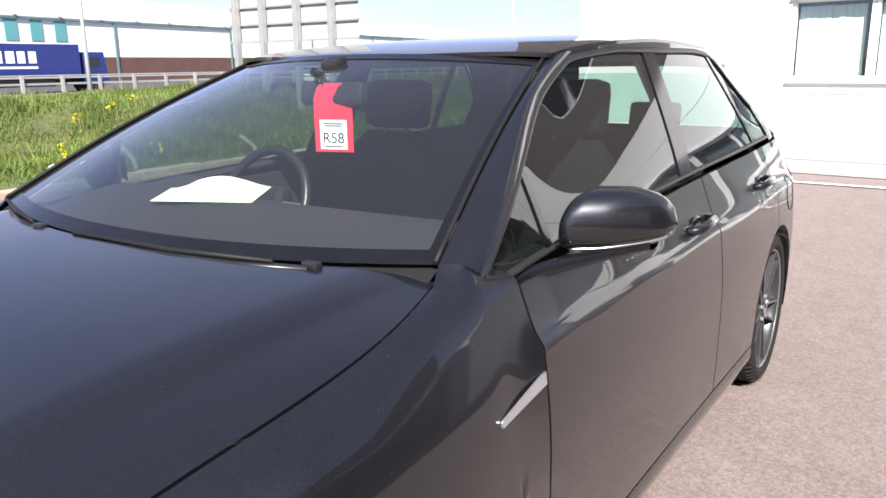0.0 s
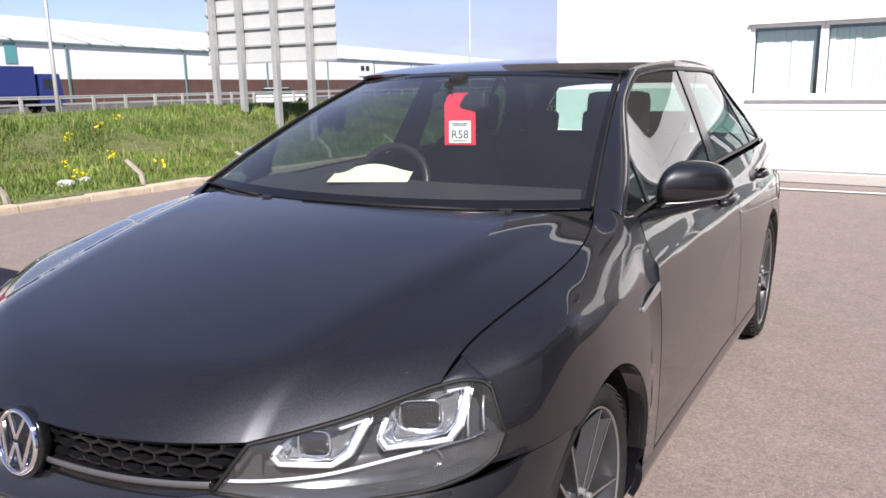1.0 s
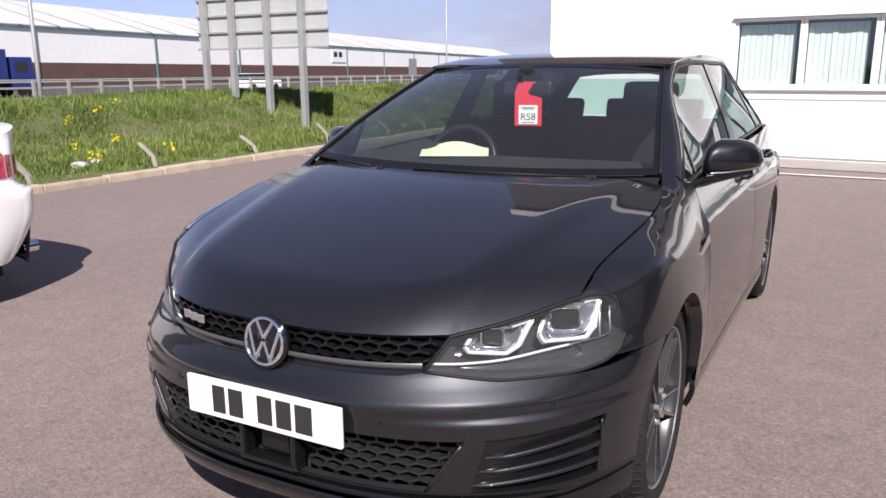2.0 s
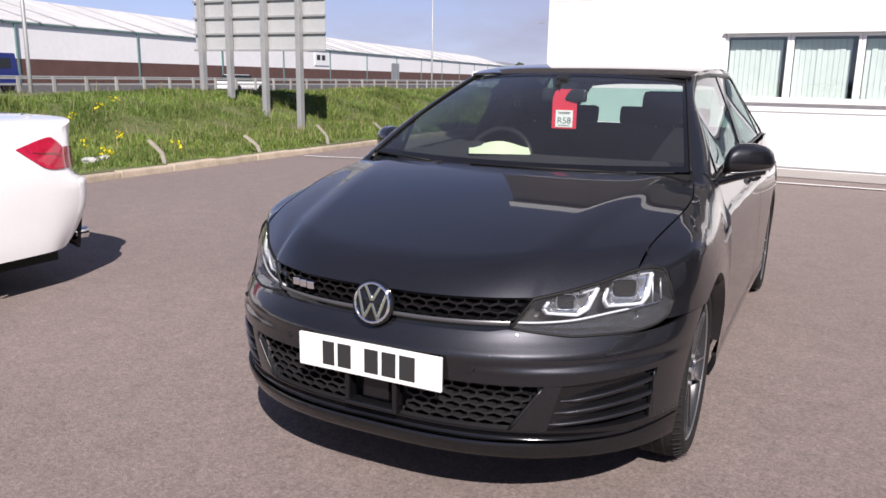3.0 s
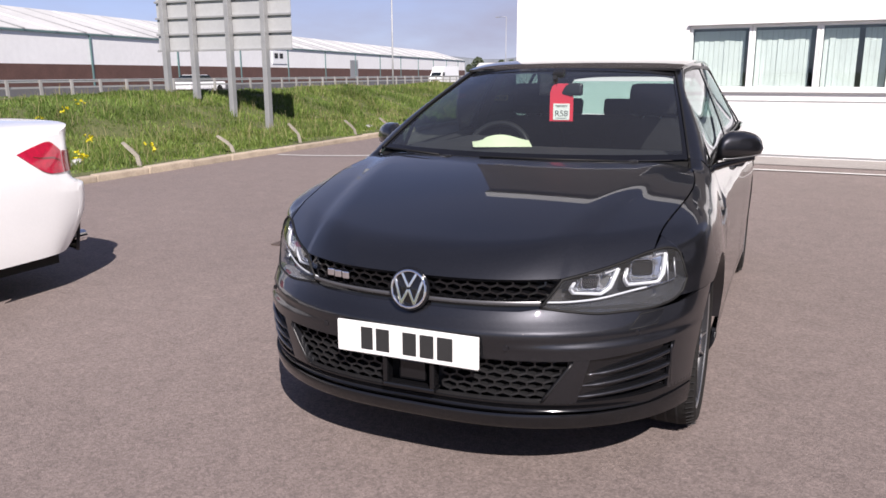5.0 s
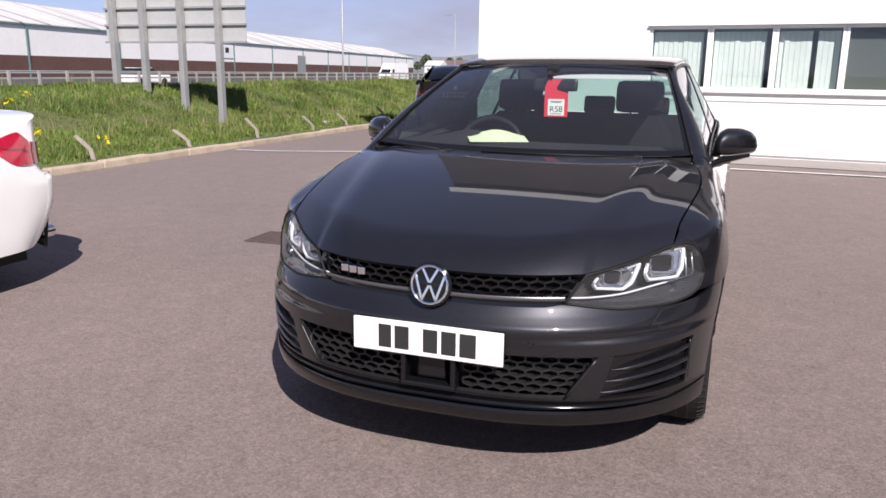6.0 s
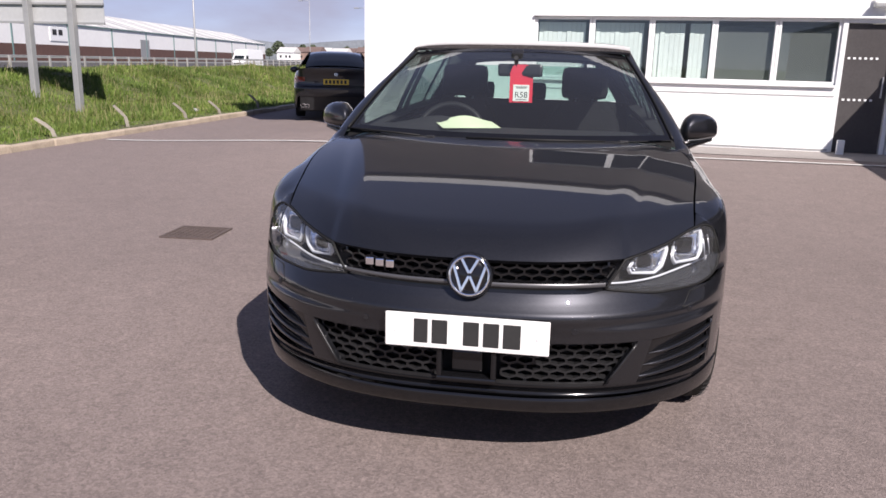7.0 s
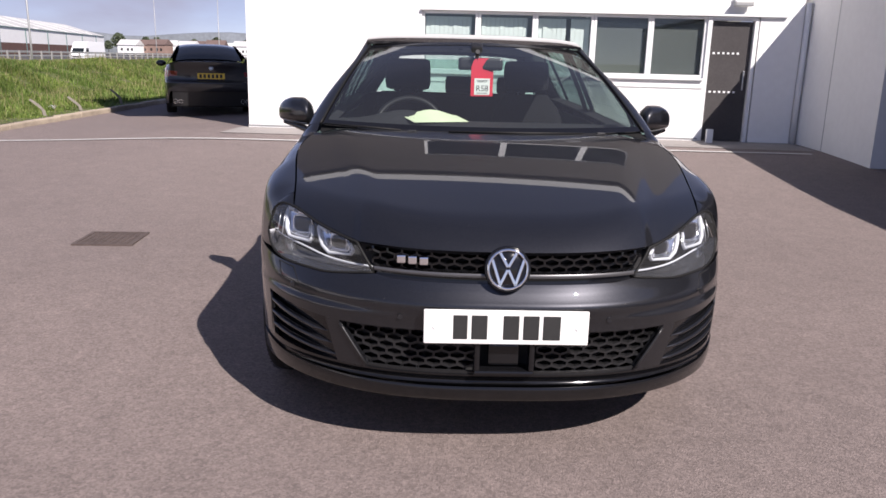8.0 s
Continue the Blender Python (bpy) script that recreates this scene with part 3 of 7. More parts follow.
def build_office():
    office = thing("office_building", "low white-rendered office building with a window band", "building", OFFICE, kind="structure")
    hd, sl, x0, x1, xd = 2.07, 1.12, 0.0, 4.50, 5.28
    T = 0.25
    left, right, top = -2.87, 5.95, 7.5
    base = 0.17

    def wall(a, b, c, d, name="wall", mat_="render"):
        return part(name, boxed(a, b, 0, T, c, d), mat_, office)

    wall(left, x0, base, hd)
    wall(x0, x1, base, sl)
    wall(xd + 0.02, right, base, hd)
    part("wall", boxed(left, right, 0.0, T, hd + 0.002, 2.62), "render", office)
    part("upper_wall", boxed(left, right, -0.006, T, 2.625, 3.3), "render", office)
    part("upper_cladding", boxed(left - 1.1, right, -0.012, T, 3.304, 5.1), "dark_clad", office)
    part("upper_cladding", boxed(left - 1.1, right, -0.012, T, 6.3, top), "dark_clad", office)
    ue = [left, 0.0, 1.5, 3.0, 4.5, right]
    part("upper_cladding", boxed(left - 1.1, 0.0, -0.012, T, 5.1, 6.3), "dark_clad", office)
    part("upper_cladding", boxed(4.5, right, -0.012, T, 5.1, 6.3), "dark_clad", office)
    for k in range(3):
        uw = thing("upper_window", "white-framed upper office window", "window", OFFICE, "upper windows", "structure")
        f = bmesh.new()
        for q in ((ue[k + 1], ue[k + 1] + 0.06, 5.1, 6.3), (ue[k + 2] - 0.06, ue[k + 2], 5.1, 6.3), (ue[k + 1] + 0.06, ue[k + 2] - 0.06, 5.1, 5.16), (ue[k + 1] + 0.06, ue[k + 2] - 0.06, 6.24, 6.3)):
            box(f, q[0], q[1], 0.03, 0.11, q[2], q[3], 0.006)
        part("window_frame", f, "white", uw)
        part("pane", boxed(ue[k + 1] + 0.06, ue[k + 2] - 0.06, 0.06, 0.07, 5.16, 6.24), "dglass", uw)
    part("wall", boxed(left, left + T, T, 9.0, base, top), "render", office)
    part("roof", boxed(left, right, T, 9.0, top - 0.25, top - 0.02), "roof", office)
    part("parapet_trim", boxed(left - 1.18, right, -0.16, T + 0.05, top, top + 0.30, 0.01), "white", office, "white metal parapet trim")
    part("plinth", boxed(left - 0.01, x1, -0.02, T, 0.0, base, 0.006), "render", office)
    part("plinth", boxed(xd + 0.02, right, -0.02, T, 0.0, base, 0.006), "render", office)
    part("drip_rail", boxed(left, x1, -0.03, 0.0, base - 0.012, base + 0.006), "galv", office, "thin grey metal drip rail")
    part("panel_joint", boxed(0.0, x1, -0.006, 0.0, sl - 0.17, sl - 0.155), "galv", office)
    part("head_trim", boxed(x0 - 0.01, xd + 0.42, -0.055, 0.0, hd, hd + 0.032, 0.006), "white", office, "projecting white head trim")
    # window band
    edges = [0.0, 0.90, 1.81, 2.735, 3.63, 4.50]
    for k in range(5):
        w = thing("window_%d" % (k + 1), "white-framed office window with pale green vertical blinds" if k < 3 else "white-framed office window with a dark grey roller shade", "window", OFFICE, "office windows", "structure")
        a, b = edges[k], edges[k + 1]
        f = bmesh.new()
        fw = 0.045
        for q in ((a + 0.002, a + fw, sl, hd - 0.002), (b - fw, b - 0.002, sl, hd - 0.002), (a + fw, b - fw, sl, sl + fw), (a + fw, b - fw, hd - fw, hd - 0.002)):
            box(f, q[0], q[1], 0.03, 0.11, q[2], q[3], 0.006)
        part("window_frame", f, "white", w)
        part("window_sill", boxed(a, b, -0.05, 0.04, sl - 0.035, sl, 0.006), "white", w)
        g = part("pane", boxed(a + fw, b - fw, 0.062, 0.070, sl + fw, hd - fw), "wglass", w)
        g.visible_shadow = False
        rnd = random.Random(k)
        if k < 3:
            top_ = hd - fw - 0.04
            x = a + fw + 0.01
            end = b - fw - (0.13 if k != 2 else 0.03)
            while x < end:
                if not (k == 2 and abs(x - (a + 0.52)) < 0.05):
                    s = part("blind_slat", boxed(x, x + 0.07, 0.13 + rnd.uniform(0, 0.02), 0.133 + rnd.uniform(0.02, 0.03), sl + 0.03, top_), "blind", w)
                x += 0.074
            part("blind_rail", boxed(a + fw, b - fw, 0.12, 0.17, top_, top_ + 0.03), "shade", w)
        else:
            part("roller_shade", boxed(a + 0.02, b - 0.02, 0.12, 0.125, sl + 0.02, hd - 0.12), "shade", w)
    # door at the end of the band
    d = thing("door_1", "dark glazed door in a white frame, shut", "door", OFFICE, kind="structure")
    f = bmesh.new()
    box(f, x1 + 0.0, x1 + 0.07, 0.0, 0.12, 0.12, hd - 0.003, 0.006)
    box(f, xd - 0.06, xd, 0.0, 0.12, 0.12, hd - 0.003, 0.006)
    box(f, x1 + 0.07, xd - 0.06, 0.0, 0.12, hd - 0.06, hd - 0.003, 0.006)
    part("door_frame", f, "white", d)
    part("door_leaf", boxed(x1 + 0.08, xd - 0.07, 0.07, 0.10, 0.14, hd - 0.07, 0.004), "shade_dark", d, "dark glazed door leaf")
    h = part("door_handle", boxed(xd - 0.15, xd - 0.13, 0.03, 0.07, 0.95, 1.25, 0.006), "satin", d)
    for row in (1.50, 0.90):
        for k in range(9 if row > 1.5 else 6):
            part("marking_dot", boxed(x1 + 0.13 + k * 0.075, x1 + 0.165 + k * 0.075, 0.064, 0.069, row, row + 0.03), "white", d)
    # interior behind the panes
    part("inner_wall", boxed(left + T, right, 3.2, 3.3, 0.1, 2.6), "interior_wall", office)
    part("inner_floor", boxed(left + T, right, T, 3.2, 0.05, 0.12), "interior_wall", office)
    part("inner_ceiling", boxed(left + T, right, T, 3.2, 2.55, 2.61), "interior_wall", office)
    # flood lamp over the door
    l = thing("wall_lamp", "small white bulkhead lamp fixed over the door", "lamp", OFFICE)
    part("bracket", boxed(4.86, 4.92, -0.06, -0.03, 2.26, 2.36, 0.004), "white", l)
    part("lamp_body", boxed(4.84, 5.12, -0.16, -0.05, 2.22, 2.29, 0.015), "galv", l)
    # wing of the building that stands forward beside the door
    wing = thing("building_wing", "white-rendered wing of the office beside a dark open bay", "building", pose(5.50, 7.45, 0, 0, 0, WALL_YAW), kind="structure")
    part("wall", boxed(0.0, 0.25, 0.0, 2.95, 0.0, 2.36), "render", wing)
    part("wall_joint", boxed(-0.004, 0.0, 1.55, 1.562, 0.1, 2.34), "galv", wing)
    part("coping", boxed(-0.03, 0.30, -0.02, 2.9, 2.362, 2.43, 0.008), "white", wing)
    part("downpipe", tube([(-0.06, 2.55, 0.05), (-0.06, 2.55, 1.2), (-0.06, 2.55, 2.30)], 0.045, 12), "white", wing, "white plastic downpipe")
    part("return_wall", boxed(0.25, 0.75, 0.0, 0.2, 0.0, 2.36), "render", wing)
    # darkness of the open bay is a flat black sheet, not cast shade
    part("bay_dark_sheet", boxed(0.40, 0.46, -5.0, 0.0, 0.02, 2.28), "dark_in", wing, "flat black sheet standing for the unlit inside of the bay")
    part("bay_lintel", boxed(0.38, 0.70, -5.0, 0.0, 2.285, 2.40), "render", wing)
    part("wall", boxed(0.30, 0.55, -13.0, -5.0, 0.0, 2.40), "render", wing)
    part("roof", boxed(0.25, 9.0, -13.0, 2.9, 2.43, 2.50), "roof", wing)
    part("upper_cladding", boxed(2.6, 9.0, -13.0, 2.9, 2.50, 5.3), "dark_clad", wing)
    part("parapet_trim", boxed(2.5, 9.0, -13.1, 2.9, 5.304, 5.6, 0.01), "white", wing, "white metal parapet trim")
    part("end_wall", boxed(0.55, 9.0, -13.0, -12.8, 0.0, 2.42), "render", wing)
    strip("pavement", ((-3.35, 10.25), (5.6, 9.45)), 1.05, "pale_strip", "pale worn strip of paving along the building", 0.006)


build_office()
strip("parking_line", ((-6.9, 8.98), (5.3, 8.58)), 0.09, "line", "faded white painted line on the tarmac", 0.010)


def build_drain():
    d = thing("drain_cover", "rusty cast-iron drain cover set in the tarmac", "drain cover", pose(-2.48, 3.13, 0.0, 0, 0, 2), kind="structure")
    f = bmesh.new()
    for a, b, c, e in ((-0.205, 0.205, -0.20, -0.175), (-0.205, 0.205, 0.175, 0.20), (-0.205, -0.18, -0.175, 0.175), (0.18, 0.205, -0.175, 0.175)):
        box(f, a, b, c, e, 0.0, 0.012)
    part("rim", f, "iron", d)
    part("plate", boxed(-0.18, 0.18, -0.175, 0.175, 0.0, 0.006), "iron", d)
    for i in range(8):
        for j in range(8):
            part("stud", boxed(-0.165 + i * 0.0425, -0.14 + i * 0.0425, -0.165 + j * 0.0425, -0.14 + j * 0.0425, 0.006, 0.011), "iron", d)


build_drain()


# ---- sign, stubs, rail, lamps ----
def build_sign():
    s = thing("road_sign", "back of a large grey road sign on four steel posts", "road sign", pose(0, 14.0, 0))
    for x, z in ((-10.7, -0.1), (-11.78, 0.3), (-12.92, 0.75), (-13.85, 0.9)):
        part("post", boxed(x - 0.066, x + 0.066, -0.08, 0.08, z, 5.2, 0.012), "galv", s)
    zs = [1.98 + 0.41 * k for k in range(8)]
    for k, z in enumerate(zs[:-1]):
        part("panel", boxed(-14.2, -10.02, 0.15, 0.165, z + 0.012, z + 0.40), "signback", s)
    for z in zs:
        part("rail", boxed(-14.22, -10.0, 0.095, 0.147, z - 0.025, z + 0.025, 0.004), "galv", s)


build_sign()


STUBS = (-0.2, 2.1, 4.35, 6.28, 8.36, 10.38, 12.45, 14.15, 16.2)


def build_stubs():
    ys = STUBS
    for k, y in enumerate(ys):
        rnd = random.Random(k)
        m = pose(-7.32 - 0.04 * (k % 2), y, bank_z(-7.4, y) - 0.16, rnd.uniform(-6, 6), rnd.uniform(-10, -2), rnd.uniform(22, 45))
        t = thing("timber_stub", "short weathered stub post with a cranked top at the kerb", "post", m, "timber stubs along the kerb")
        bm = bmesh.new()
        h, w = 0.30 + rnd.uniform(-0.04, 0.04), 0.029
        rows = []
        for px, pz, q in ((0, 0, 1), (0.0, h * 0.6, 1), (-0.015, h, 0.95), (-0.09, h + 0.10, 0.9), (-0.19 + rnd.uniform(-0.02, 0.02), h + 0.215, 0.7)):
            rows.append([bm.verts.new((px + a * w * q, c * w * q, pz + (0.3 * a * w if pz > h else 0))) for a, c in ((-1, -1), (1, -1), (1, 1), (-1, 1))])
        for r0, r1 in zip(rows, rows[1:]):
            for k4 in range(4):
                bm.faces.new((r0[k4], r0[(k4 + 1) % 4], r1[(k4 + 1) % 4], r1[k4]))
        bm.faces.new(rows[-1])
        part("stake", bm, "timber", t)


build_stubs()


def build_rail():
    f = thing("crash_barrier", "long steel crash barrier with posts along the road", "barrier", pose(-40, 0, 0.33), kind="structure")
    bm = bmesh.new()
    prof = [(0.0, 0.58), (0.05, 0.60), (0.05, 0.64), (0.02, 0.67), (0.02, 0.69), (0.05, 0.72), (0.05, 0.76), (0.0, 0.78)]
    a = [bm.verts.new((p[0], -30, p[1])) for p in prof]
    b = [bm.verts.new((p[0], 330, p[1])) for p in prof]
    for i in range(len(prof) - 1):
        bm.faces.new((a[i], b[i], b[i + 1], a[i + 1]))
    part("rail_beam", bm, "galv", f)
    part("lower_rail", boxed(-0.03, 0.03, -30, 330, 0.25, 0.36), "galv", f)
    first = part("post", boxed(0.05, 0.17, -0.085, 0.085, -0.85, 0.76), "post_grey", f)
    first.matrix_local = pose(0, 0, 0)
    for k in range(1, 140):
        share("post", first, f, pose(0, (k - 10) * 2.25, 0))


build_rail()


def lamp_post(x, y, h, arm, label):
    p = thing("street_lamp", label, "street lamp", pose(x, y, bank_z(x, y) if x > -40 else -0.2), "street lamps")
    part("pole", tube([(0, 0, 0), (0, 0, h * 0.25), (0, 0, h)], [0.085, 0.07, 0.05], 10), "galv", p)
    part("arm", tube([(0, 0, h), (arm * 0.5, 0, h + 0.06), (arm, 0, h + 0.02)], 0.04, 8), "galv", p)
    part("lantern", boxed(min(arm, arm * 1.5), max(arm, arm * 1.5), -0.15, 0.15, h - 0.06, h + 0.08, 0.03), "galv", p)


lamp_post(-28.9, 56.4, 10.0, -1.2, "tall grey street lamp beyond the bank")
lamp_post(-24.2, 16.4, 9.0, -1.2, "tall grey street lamp beside the road")
lamp_post(-48.3, 141.8, 12.0, -1.4, "slim grey street lamp with a short arm")
lamp_post(-31.0, 118.0, 9.5, -1.4, "slim grey street lamp far along the road")


# ---- warehouse and distance ----
def build_warehouse():
    w = thing("warehouse", "long white-clad warehouse with a dark brick base and shallow pale roof", "warehouse", pose(-83, 61, 0.3, 0, 0, 9.9), kind="structure")
    y0, y1 = -75, 262
    part("brick_base", boxed(-30, 0.06, y0, y1, -0.6, 2.45), "brick", w)
    part("cladding", boxed(-30, 0.0, y0, y1, 2.45, 6.6), "clad", w)
    bm = bmesh.new()
    prof = [(0.12, 6.62), (-14, 10.6), (-30, 6.6), (-30, 6.5), (0.12, 6.45)]
    a = [bm.verts.new((p[0], y0 - 0.5, p[1])) for p in prof]
    b = [bm.verts.new((p[0], y1 + 0.5, p[1])) for p in prof]
    n = len(prof)
    for i in range(n):
        bm.faces.new((a[i], a[(i + 1) % n], b[(i + 1) % n], b[i]))
    bm.faces.new(a)
    bm.faces.new(b[::-1])
    part("roof", bm, "roof", w)
    part("gutter", boxed(0.02, 0.24, y0, y1, 6.30, 6.52), "gutter", w)
    for k in range(16):
        y = y0 + 8 + k * 21.0
        part("downpipe", boxed(0.02, 0.22, y - 0.12, y + 0.12, -0.4, 6.3), "gutter", w)
    for k in range(60):
        y = y0 + 3 + k * 5.5
        part("roof_seam", moved(boxed(-14.2, 0.2, -0.14, 0.14, -0.05, 0.02), pose(0.2, y, 6.70, 0, 15.4, 0)), "galv" if k % 3 else "clad", w)
    for k in range(5):
        y = -11.5 - k * 3.0
        part("window", boxed(-0.05, 0.08, y - 0.75, y + 0.75, 4.1, 6.2), "teal", w, "teal glazed panel")
    part("door_leaf", boxed(-0.05, 0.10, 118, 124, 0.0, 4.6), "galv", w)
    part("sign_board", boxed(-0.05, 0.14, 72.5, 79.5, 3.2, 5.7), "white", w)
    part("sign_mark", boxed(0.14, 0.18, 73.4, 75.0, 4.3, 5.3), "ink", w)
    part("sign_mark", boxed(0.14, 0.18, 75.8, 77.4, 4.3, 5.3), "ink", w)


build_warehouse()


def tree_far(x, y, h, seed, label):
    rnd = random.Random(seed)
    t = thing("tree", label, "tree", pose(x, y, -0.52), "far trees")
    part("trunk", tube([(0, 0, 0), (0.1, 0, h * 0.3), (0, 0.1, h * 0.6)], [h * 0.035, h * 0.025, h * 0.01], 7), "bark", t)
    verts, faces = [], []
    for k in range(420):
        a, r = rnd.uniform(0, 6.28), h * 0.33 * math.sqrt(rnd.random())
        zc = h * (0.35 + 0.62 * rnd.random())
        f = 1 - abs((zc / h - 0.6) / 0.45) ** 2
        c = Vector((math.cos(a) * r * max(f, 0.1), math.sin(a) * r * max(f, 0.1), zc))
        s = h * rnd.uniform(0.03, 0.07)
        u = Vector((rnd.gauss(0, 1), rnd.gauss(0, 1), rnd.gauss(0, 1))).normalized()
        v = u.orthogonal().normalized()
        n = len(verts)
        verts += [c + u * s, c + v * s, c - u * s, c - v * s]
        faces.append((n, n + 1, n + 2, n + 3))
    raw("crown", verts, faces, "tree", t)


def build_distance():
    rnd = random.Random(8)
    bm = bmesh.new()
    prev = None
    for k in range(60):
        a = radians(-50 + k * 1.4)
        h = 20 + 9 * noise.noise((k * 0.21, 0, 0)) + 5 * noise.noise((k * 0.7, 3, 0)) + 3 * step(20, 40, k)
        p = (bm.verts.new((900 * math.sin(a), 900 * math.cos(a), -1)), bm.verts.new((900 * math.sin(a), 900 * math.cos(a), h)))
        q = (bm.verts.new((990 * math.sin(a), 990 * math.cos(a), h * 1.15)), bm.verts.new((1100 * math.sin(a), 1100 * math.cos(a), -1)))
        if prev:
            bm.faces.new((prev[0], p[0], p[1], prev[1]))
            bm.faces.new((prev[1], p[1], p[2] if len(p) > 2 else q[0], prev[2]))
        prev = (p[0], p[1], q[0])
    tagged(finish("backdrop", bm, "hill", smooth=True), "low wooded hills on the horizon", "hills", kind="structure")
    for k in range(26):
        a = radians(-26 + k * 0.75 + rnd.uniform(-0.2, 0.2))
        d = rnd.uniform(440, 620)
        tree_far(d * math.sin(a), d * math.cos(a), rnd.uniform(7, 12), k, "distant dark green tree on the skyline")
    for k in range(14):
        a = radians(-20.2 + k * 0.62)
        d = 405 + 25 * (k % 3)
        hse = thing("house", "distant brick house with a pitched roof" if k % 2 else "distant white industrial unit", "house", pose(d * math.sin(a), d * math.cos(a), -0.5, 0, 0, rnd.uniform(-20, 20)), "far houses")
        h = rnd.uniform(4.6, 6.0)
        part("wall", boxed(-4.5, 4.5, -4, 4, 0, h), "far_brick" if k % 2 else "clad", hse)
        bm = bmesh.new()
        v = [bm.verts.new(c) for c in ((-4.8, -4.4, h), (4.8, -4.4, h), (4.8, 4.4, h), (-4.8, 4.4, h), (-4.8, 0, h + 2.6), (4.8, 0, h + 2.6))]
        for f in ((0, 1, 5, 4), (2, 3, 4, 5), (1, 2, 5), (3, 0, 4), (3, 2, 1, 0)):
            bm.faces.new([v[i] for i in f])
        part("roof", bm, "far_roof" if k % 2 else "roof", hse)
        for q in (-2.4, 0.6, 2.6):
            part("window", boxed(q - 0.5, q + 0.5, -4.06, -3.98, h * 0.45, h * 0.45 + 1.2), "dark_in", hse)


build_distance()


# ---- grass ----
def build_grass():
    rng = np.random.default_rng(5)

    def blades(name, n, xr, yr, hr, wr, mat_, label, lean=0.35):
        x, y = rng.uniform(*xr, n), rng.uniform(yr[0], yr[1], n)
        y = yr[0] + (yr[1] - yr[0]) * ((y - yr[0]) / (yr[1] - yr[0])) ** 1.35
        z = np.array([bank_z(a, b) for a, b in zip(x, y)]) - 0.02
        patch = np.array([0.85 + 0.9 * noise.noise((a * 1.1, b * 1.1, 0.0)) + 0.5 * noise.noise((a * 3.1, b * 3.1, 5.0)) for a, b in zip(x, y)]).clip(0.2, 2)
        h = rng.uniform(*hr, n) * patch
        h *= np.clip((-7.22 - x) / 0.6, 0.35, 1) * np.clip((x + 15.4) / 2.0, 0.5, 1)
        w = rng.uniform(*wr, n) * (1 + np.maximum(y - 10, 0) * 0.03)
        a = rng.uniform(0, 2 * np.pi, n)
        lx, ly = np.cos(a) * h * rng.uniform(0, lean, n), np.sin(a) * h * rng.uniform(0, lean, n)
        b = rng.uniform(0, 2 * np.pi, n)
        dx, dy = np.cos(b) * w / 2, np.sin(b) * w / 2
        v = np.empty((n, 5, 3))
        v[:, 0] = np.c_[x - dx, y - dy, z]
        v[:, 1] = np.c_[x + dx, y + dy, z]
        v[:, 2] = np.c_[x + lx * 0.4 + dx * 0.7, y + ly * 0.4 + dy * 0.7, z + h * 0.6]
        v[:, 3] = np.c_[x + lx * 0.4 - dx * 0.7, y + ly * 0.4 - dy * 0.7, z + h * 0.6]
        v[:, 4] = np.c_[x + lx, y + ly, z + h * 0.95]
        i = np.arange(n) * 5
        quads = np.c_[i, i + 1, i + 2, i + 3].tolist()
        tris = np.c_[i + 3, i + 2, i + 4].tolist()
        tagged(raw(name, v.reshape(-1, 3).tolist(), quads + tris, mat_), label, "grass", kind="stuff")

    blades("grass", 230000, (-14.8, -7.25), (-4, 42), (0.045, 0.18), (0.010, 0.030), "grass", "long uneven green grass on the bank", 0.75)
    blades("dry_grass", 8000, (-14.6, -7.3), (-4, 38), (0.2, 0.42), (0.006, 0.012), "dry", "scattered dry grass stalks in the bank", 0.5)


build_grass()

# ---- the black hatchback ----
WF, WR, WHEEL_R, ARCH_R = 0.882, 3.535, 0.324, 0.362  # axle places, tyre and arch radius
ARCHES = (WF + 0.030, WR + 0.010)
NX, NY, EX, EY = 0.902, 0.75, 2.8, 1.9  # the nose in plan
Z_IN = smooth_curve((0.15, 0.035), (0.25, 0.010), (0.40, 0.003), (0.60, 0.0), (0.68, 0.003), (0.75, 0.009), (0.815, 0.017), (0.838, 0.020), (0.847, 0.030), (0.86, 0.038), (0.955, 0.076), (1.05, 0.11))
Z_BACK = smooth_curve((0.15, 0.13), (0.205, 0.085), (0.225, 0.056), (0.250, 0.040), (0.272, 0.031), (0.280, 0.032), (0.292, 0.050), (0.315, 0.038), (0.36, 0.033), (0.44, 0.028), (0.50, 0.022), (0.548, 0.009), (0.558, 0.010), (0.575, 0.022), (0.60, 0.038), (0.636, 0.051), (0.72, 0.047), (0.745, 0.050))
Z_CORNER = smooth_curve((0.15, 0.03), (0.30, 0.02), (0.45, 0.006), (0.508, 0.008), (0.530, 0.030), (0.56, 0.036), (0.638, 0.080), (0.70, 0.092), (0.79, 0.145))
PLAN_W = smooth_curve((0.75, 0.903), (0.88, 0.908), (1.35, 0.907), (2.4, 0.917), (3.4, 0.936), (3.85, 0.931), (4.06, 0.890), (4.2, 0.79), (4.26, 0.66))


def TOP(y):
    """Height of the bonnet's middle line."""
    return 1.012 - 0.18 * max(1.25 - y, 0) ** 1.44 - 3.6 * max(0.24 - y, 0) ** 3


def DROP(x):
    return 0.016 * (x / 0.74) ** 2.0


